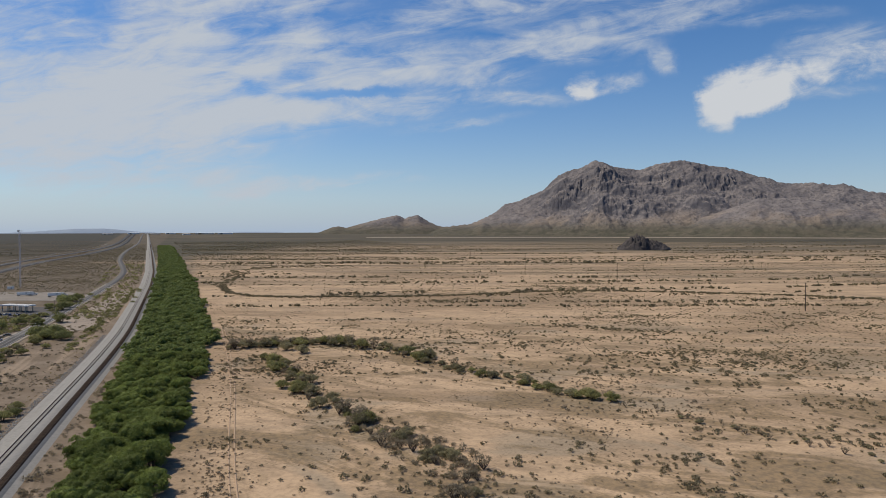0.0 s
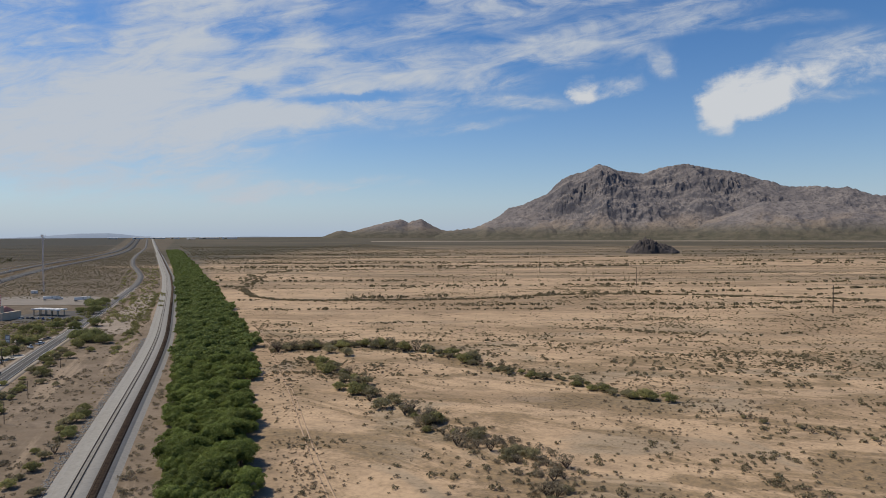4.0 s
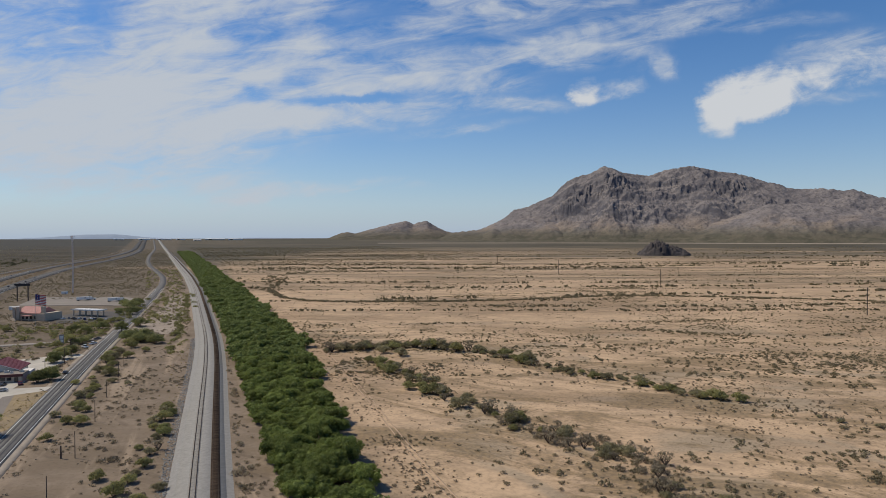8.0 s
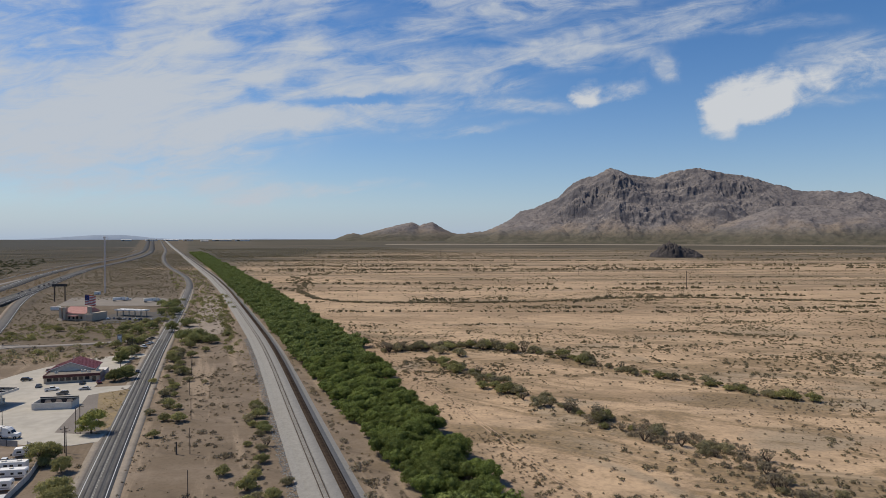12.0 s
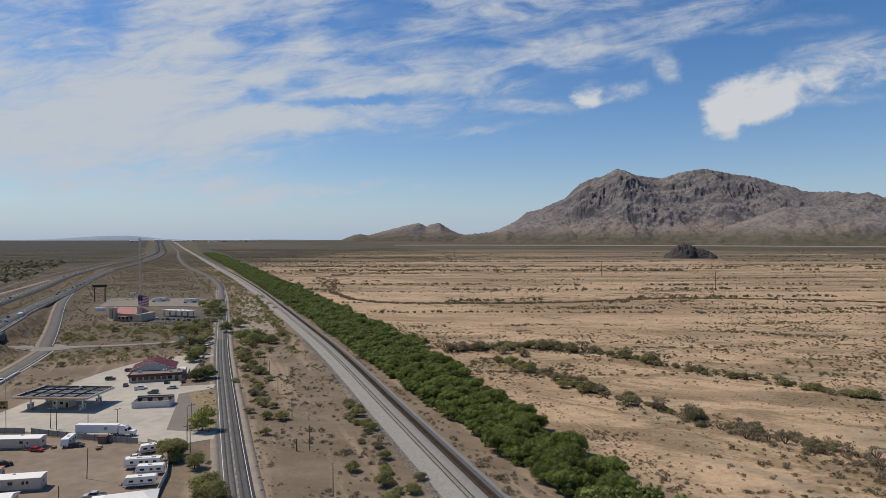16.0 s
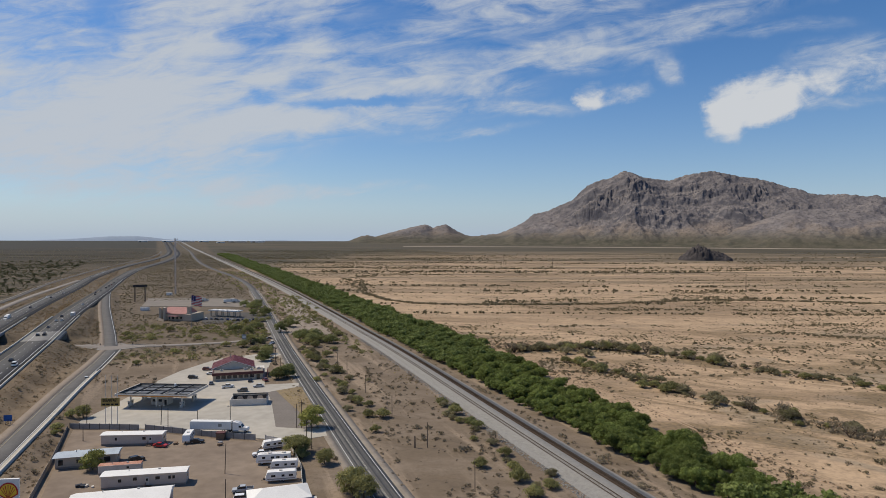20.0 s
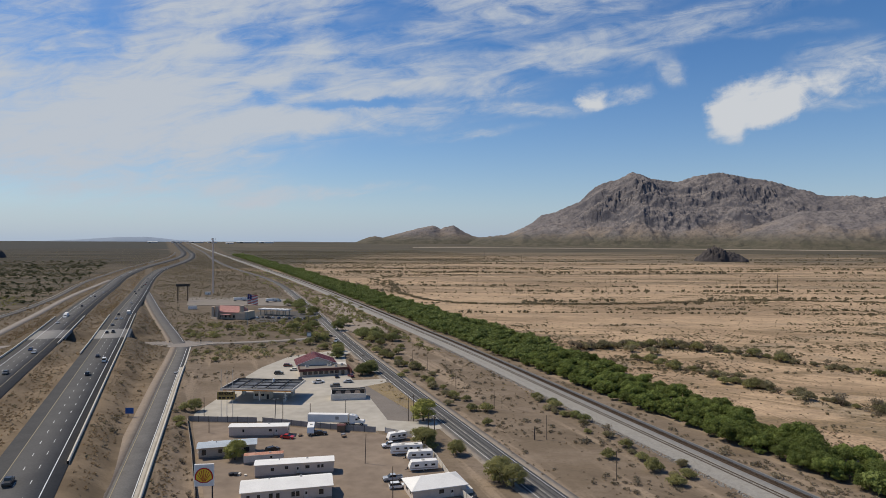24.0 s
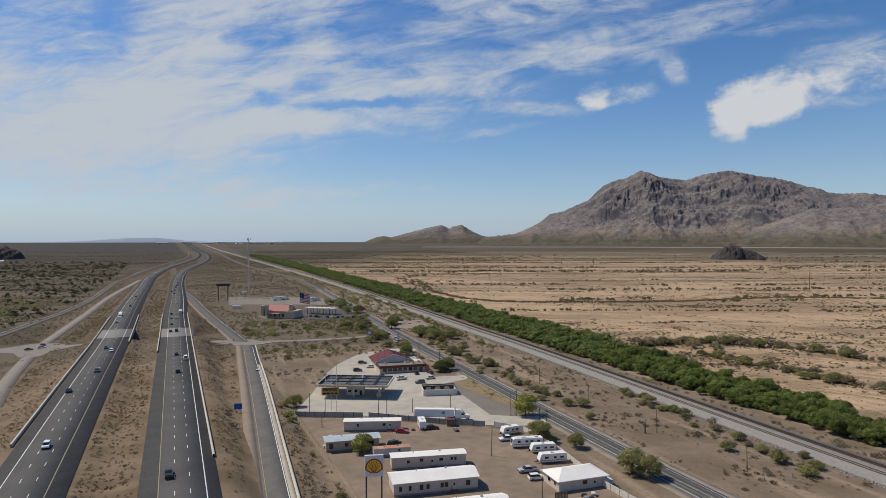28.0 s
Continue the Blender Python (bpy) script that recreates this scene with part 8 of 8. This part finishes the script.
def lattice_mast():
    t = thing("radio_mast", "tall thin lattice radio mast with antennas at its top", "radio mast", pose(-139, 884, float(rise(-139, 884))))
    H = 68.0
    c = [(0.75 * math.cos(a), 0.75 * math.sin(a)) for a in (0.3, 0.3 + 2.094, 0.3 + 4.189)]
    for x, y in c:
        part("leg", Geo().tube((x, y, -0.3), (x, y, H), 0.25, n=5), M_MAST, t)
    for k in range(34):
        z = 2.0 * k
        g = Geo()
        for (x0, y0), (x1, y1) in zip(c, c[1:] + c[:1]):
            g.tube((x0, y0, z), (x1, y1, z + 2.0), 0.12, n=4)
        part("brace", g, M_MAST, t)
    for z, a in ((66.5, 0.0), (66.5, 2.1), (66.5, 4.2), (63.0, 1.0)):
        an = part("antenna_arm", Geo().box((1.5 * math.cos(a), 1.5 * math.sin(a), z), (2.6, 0.12, 0.12), a), M_STEEL, t)
        part("antenna_panel", Geo().box((2.7 * math.cos(a), 2.7 * math.sin(a), z), (0.4, 0.5, 2.4)), M_OFFWHITE, an)
    s = thing("equipment_hut", "small white equipment hut beside the mast", "hut", pose(-146, 868, float(rise(-146, 868)), 0, 0, -15))
    part("wall", Geo().box((0, 0, 1.6), (6, 4, 3.2)), M_WHITE, s)
    part("roof", Geo().box((0, 0, 3.3), (6.4, 4.4, 0.2)), M_OFFWHITE, s)
    part("door", Geo().box((1.5, -2.03, 1.1), (1.0, 0.08, 2.1)), M_FENCE_GREY, s)


lattice_mast()


def billboard():
    t = thing("billboard", "dark-backed roadside billboard on two timber posts", "billboard", pose(-176, 798, float(rise(-176, 798)), 0, 0, -10))
    for x in (-5, 5):
        part("post", Geo().tube((x, 0, -0.3), (x, 0, 17.0), 0.6, n=7), M_WOOD_POLE, t)
    part("panel", Geo().box((0, 0, 17.2), (14.0, 0.6, 2.6)), M_DARK, t)
    for k in range(5):
        part("catwalk_bracket", Geo().box((-6 + k * 3, -0.7, 16.0), (0.12, 1.4, 0.12)), M_STEEL, t)


billboard()


def mission_shop():
    z = float(rise(-140, 640))
    t = thing("travel_shop", "cream mission-style shop with a red tile roof and square towers", "shop", Matrix.LocRotScale((-155, 637, z), Euler((0, 0, radians(-36))), (0.90, 0.95, 1.18)))
    part("wall", Geo().box((15.5, 9, 2.6), (31, 18, 5.2)), M_STUCCO, t)
    part("roof", Geo().add([(-0.6, -0.8, 5.1), (24.5, -0.8, 5.1), (24.5, 9, 9.0), (-0.6, 9, 9.0), (24.5, 18.8, 5.1), (-0.6, 18.8, 5.1), (-0.6, -0.8, 4.8), (24.5, -0.8, 4.8), (24.5, 18.8, 4.8), (-0.6, 18.8, 4.8)],
                             [(0, 1, 2, 3), (3, 2, 4, 5), (0, 6, 7, 1), (5, 4, 8, 9), (1, 7, 8, 4, 2), (0, 3, 5, 9, 6), (6, 9, 8, 7)]), M_ROOF_TILE, t)
    for k in range(1, 12):
        x = -0.6 + k * 2.1
        part("tile_row", Geo().add([(x - 0.12, -0.8, 5.22), (x + 0.12, -0.8, 5.22), (x + 0.12, 9, 9.12), (x - 0.12, 9, 9.12)], [(0, 1, 2, 3)]), M_ROOF_TILE, t)
    for x, h in ((-1.5, 8.6), (2.6, 9.0), (26.5, 9.6)):
        tw = part("tower", Geo().box((x, -0.5 if x < 20 else 2.0, h / 2), (2.8, 2.8, h), bevel=0.1), M_STUCCO, t)
        part("tower_cap", Geo().box((x, -0.5 if x < 20 else 2.0, h + 0.15), (3.1, 3.1, 0.35)), M_WALL_TAN, tw)
    part("side_wing", Geo().box((27, 4, 2.4), (9, 11, 4.8)), M_STUCCO, t)
    part("entrance_awning", Geo().box((13, -2.4, 3.4), (9, 4.2, 0.35)), M_ROOF_TILE, t)
    for x in (9, 17):
        part("awning_post", Geo().box((x, -4.2, 1.7), (0.4, 0.4, 3.4)), M_STUCCO, t)
    for x in (6.5, 11, 15, 19.5):
        w = part("window", Geo().box((x, -0.05, 2.0), (2.4, 0.12, 2.2)), M_WALL_TAN, t)
        part("pane", Geo().box((x, -0.13, 2.0), (2.1, 0.06, 1.9)), M_GLASS, w)
    part("garden_wall", Geo().box((2, -6, 0.9), (14, 0.3, 1.8), -0.5), M_STUCCO, t)
    c = thing("fuel_canopy", "long white fuel canopy of the travel shop on grey columns", "canopy", pose(-103.5, 643, float(rise(-101, 640)) + 0.1, 0, 0, -40))
    part("roof", Geo().box((0, 0, 5.4), (30, 8.5, 0.9)), M_WHITE, c)
    part("soffit", Geo().box((0, 0, 4.9), (29, 7.6, 0.15)), M_CONC_DARK, c)
    for k in range(7):
        part("roof_rib", Geo().box((-13.5 + k * 4.5, 0, 5.9), (0.3, 8.2, 0.2)), M_FENCE_GREY, c)
    for k in range(5):
        for y in (-3.5, 3.5):
            part("column", Geo().box((-12.5 + k * 6.25, y, 2.4), (0.6, 0.6, 4.8)), M_CONC_DARK, c)
    for k, (kind, col) in enumerate((("suv", "white"), ("sedan", "grey"), ("pickup", "black"), ("sedan", "silver"), ("suv", "blue"), ("sedan", "white"), ("suv", "grey"), ("sedan", "black"), ("sedan", "silver"), ("suv", "black"), ("sedan", "white"))):
        x, y = -121 + k * 4.1, 627 - k * 2.6 + 3.0 * (k % 2)
        car(kind, col, x, y, 70 + 25 * (k % 3), float(rise(x, y)) + 0.14)
    f = thing("flag", "large red, white and blue striped flag on a tall pole", "flag", Matrix.LocRotScale((-134.6, 585, float(rise(-134, 585))), Euler((0, 0, radians(-20))), (0.78, 0.8, 1.22)))
    part("pole", Geo().tube((0, 0, -0.3), (0, 0, 21), 0.16, 0.08, 8), M_STEEL, f)

    def cloth(x0, x1, z0, z1, mat, name, dy=0.0):
        g = Geo()
        n = 14
        vs = []
        for k in range(n + 1):
            x = x0 + (x1 - x0) * k / n
            y = 0.55 * math.sin(x * 1.1) * min(1, x / 3) + dy
            s = -0.10 * x
            vs += [(x, y, z0 + s), (x, y, z1 + s)]
        g.add(vs, [(2 * k, 2 * k + 2, 2 * k + 3, 2 * k + 1) for k in range(n)])
        part(name, g, mat, f)

    for k in range(13):
        cloth(0.1, 10.5, 14.4 + k * 0.5, 14.9 + k * 0.5, M_RED if k % 2 == 0 else M_WHITE, "stripe")
    cloth(0.12, 4.4, 17.4, 20.9, M_FLAG_BLUE, "canton", -0.03)
    cloth(0.12, 4.4, 17.4, 20.9, M_FLAG_BLUE, "canton", 0.03)


mission_shop()


def small_sign(x, y, h, w, ph, mat, label, deg=-20.0, z=None):
    t = thing("road_sign", label, "sign", pose(x, y, float(land(x, y)) if z is None else z, 0, 0, deg))
    for o in (-w * 0.3, w * 0.3):
        part("post", Geo().tube((o, 0, -0.2), (o, 0, h), 0.07, n=6), M_STEEL, t)
    part("panel", Geo().box((0, -0.1, h - ph / 2), (w, 0.08, ph)), mat, t)
    return t


small_sign(-209.5, 324, 3.6, 3.0, 2.2, M_BLUE_SIGN, "blue motorist service sign on two posts beside the bank")
s = small_sign(-106.5, 486, 7.2, 3.0, 5.5, M_FENCE_GREY, "grey price sign with pale panels on two posts")
part("white_panel", Geo().box((0, -0.18, 5.4), (2.2, 0.05, 1.7)), M_WHITE, s)
part("white_panel", Geo().box((0, -0.18, 3.1), (2.2, 0.05, 1.6)), M_WHITE, s)
small_sign(-193, 512, 2.6, 0.8, 0.8, M_DARK, "small dark road sign at the junction")
small_sign(-174, 508, 2.6, 0.8, 0.8, M_DARK, "small dark road sign at the junction")

sh = thing("storage_shed", "small brown timber shed in the trailer yard", "shed", pose(-139, 281.5, 0, 0, 0, -20))
part("wall", Geo().box((0, 0, 1.1), (2.8, 2.4, 2.2)), M_TIMBER, sh)
part("roof", Geo().box((0, 0, 2.3), (3.1, 2.7, 0.2)), M_MAROON, sh)
for x, y in ((-183.5, 284), (-187, 275)):
    tk = thing("propane_tank", "small white propane tank on feet in the yard", "tank", pose(x, y, 0, 0, 0, 30))
    part("vessel", Geo().tube((-0.8, 0, 0.75), (0.8, 0, 0.75), 0.5, n=12).tube((0.8, 0, 0.75), (1.05, 0, 0.75), 0.5, 0.25, 12).tube((-1.05, 0, 0.75), (-0.8, 0, 0.75), 0.25, 0.5, 12), M_WHITE, tk)
    for o in (-0.6, 0.6):
        part("foot", Geo().box((o, 0, 0.2), (0.15, 0.7, 0.4)), M_STEEL, tk)
r = random.Random(4)
for x, y, n in ((-155, 281, 5), (-171, 262, 4), (-160, 241, 5), (-132, 207, 8), (-122, 209, 6), (-140, 275, 2), (-178, 251, 4)):
    for _ in range(n):
        s, mt = 0.4 + 0.7 * r.random(), r.choice((M_TIMBER, M_DARK, M_STEEL, M_OFFWHITE))
        j = thing("crate", "worn crate of odds and ends lying in the yard", "crate", pose(x + r.uniform(-2, 2), y + r.uniform(-1.2, 1.2), 0, 0, 0, r.uniform(0, 90)), "clutter in the yard")
        part("box", Geo().box((0, 0, s * 0.3), (s * 1.5, s, s * 0.6), bevel=0.04), mt, j)
        part("lid", Geo().box((0, 0, s * 0.63), (s * 1.56, s * 1.06, 0.06)), mt, j)


# single trees by the truck stop
def lone_tree(x, y, s, mat_kind, label):
    b = BUSH_TREES[mat_kind][rs.randint(3)]
    t = thing("tree", label, "tree", Matrix.LocRotScale((x, y, float(rise(x, y))), Euler((0, 0, rs.rand() * 6.28)), (s, s, s)))
    part("crown", b[0], None, t)
    part("trunk", b[1], None, t)


def open_tree(seed, mat):
    r = np.random.RandomState(seed)
    lobes = [(0, 0, 3.5, 1.5)] + [(1.6 * math.cos(a), 1.6 * math.sin(a), 2.3 + 1.3 * r.rand(), 1.0 + 0.4 * r.rand()) for a in np.arange(7) * 0.9 + r.rand()]
    lobes += [(1.8 * math.cos(a), 1.8 * math.sin(a), 1.2 + 0.5 * r.rand(), 0.8 + 0.3 * r.rand()) for a in np.arange(5) * 1.25 + r.rand()]
    v, f = join(leaf_cloud(lobes, 240, 0.14, seed), cores(lobes, 0.5, seed))
    g = Geo().tube((0, 0, -0.2), (0.1, 0, 1.7), 0.2, 0.14, 7)
    for k in range(5):
        a = 1.26 * k
        g.tube((0.1, 0, 1.6), (1.5 * math.cos(a), 1.5 * math.sin(a), 3.2), 0.1, 0.04, 5)
    return quick_mesh("crown", v, f, mat), g.mesh("trunk", M_BARK)


M_PALO = material("palo_verde_leaf", (0.20, 0.20, 0.042), (0.31, 0.295, 0.075), 0.2, 0.8, fine=1.0, vary=0.15)
BUSH_TREES = {"yellow": [open_tree(200 + k, M_PALO) for k in range(3)], "green": [open_tree(210 + k, M_BUSH_GREEN) for k in range(3)], "dark": [open_tree(220 + k, M_BUSH_DEEP) for k in range(3)]}
for x, y, s, k in ((-106.9, 281.5, 1.75, "yellow"), (-177.5, 265.5, 1.25, "yellow"), (-99, 374, 1.5, "dark"), (-104, 371, 1.3, "dark"), (-74, 534, 1.8, "dark"), (-103, 424, 1.4, "dark"), (-100, 434, 1.5, "green"), (-97, 446, 1.3, "dark"), (-119.0, 253, 1.5, "green"), (-116.2, 256, 1.25, "green"), (-111.7, 242, 1.05, "green"), (-110.5, 216, 1.6, "green"), (-108.5, 211, 1.4, "green"), (-102, 488, 1.5, "green"), (-186, 331, 1.1, "green"), (-80, 640, 1.4, "dark")):
    lone_tree(x, y, s, k, {"yellow": "yellow-green palo verde tree with an open crown", "green": "olive-green desert tree with an open crown", "dark": "dark green desert tree on bare ground"}[k])
scatter("dry_grass", SHRUBS, strewn(1300, -112, -96, 284, 348, lambda x, y: np.where(np.abs(x + 103.5 - 0.07 * (y - 310)) < 4.5, 0.25 + 1.0 * value_noise(x, y, 0.12, 3), 0), 0.34, 6, 71), M_DRY_GRASS, "patch of dry yellow grass beside the tarmac", "grass")
scatter("dry_grass", SHRUBS, strewn(900, -60, -24, 280, 620, lambda x, y: np.where((x < RAIL_B(y) - 15) & (x > RAIL_B(y) - 24), 0.8 * value_noise(x, y, 0.06, 5), 0), 0.6, 6, 72), M_DRY_GRASS, "dry yellow grass along the railway bank", "grass")
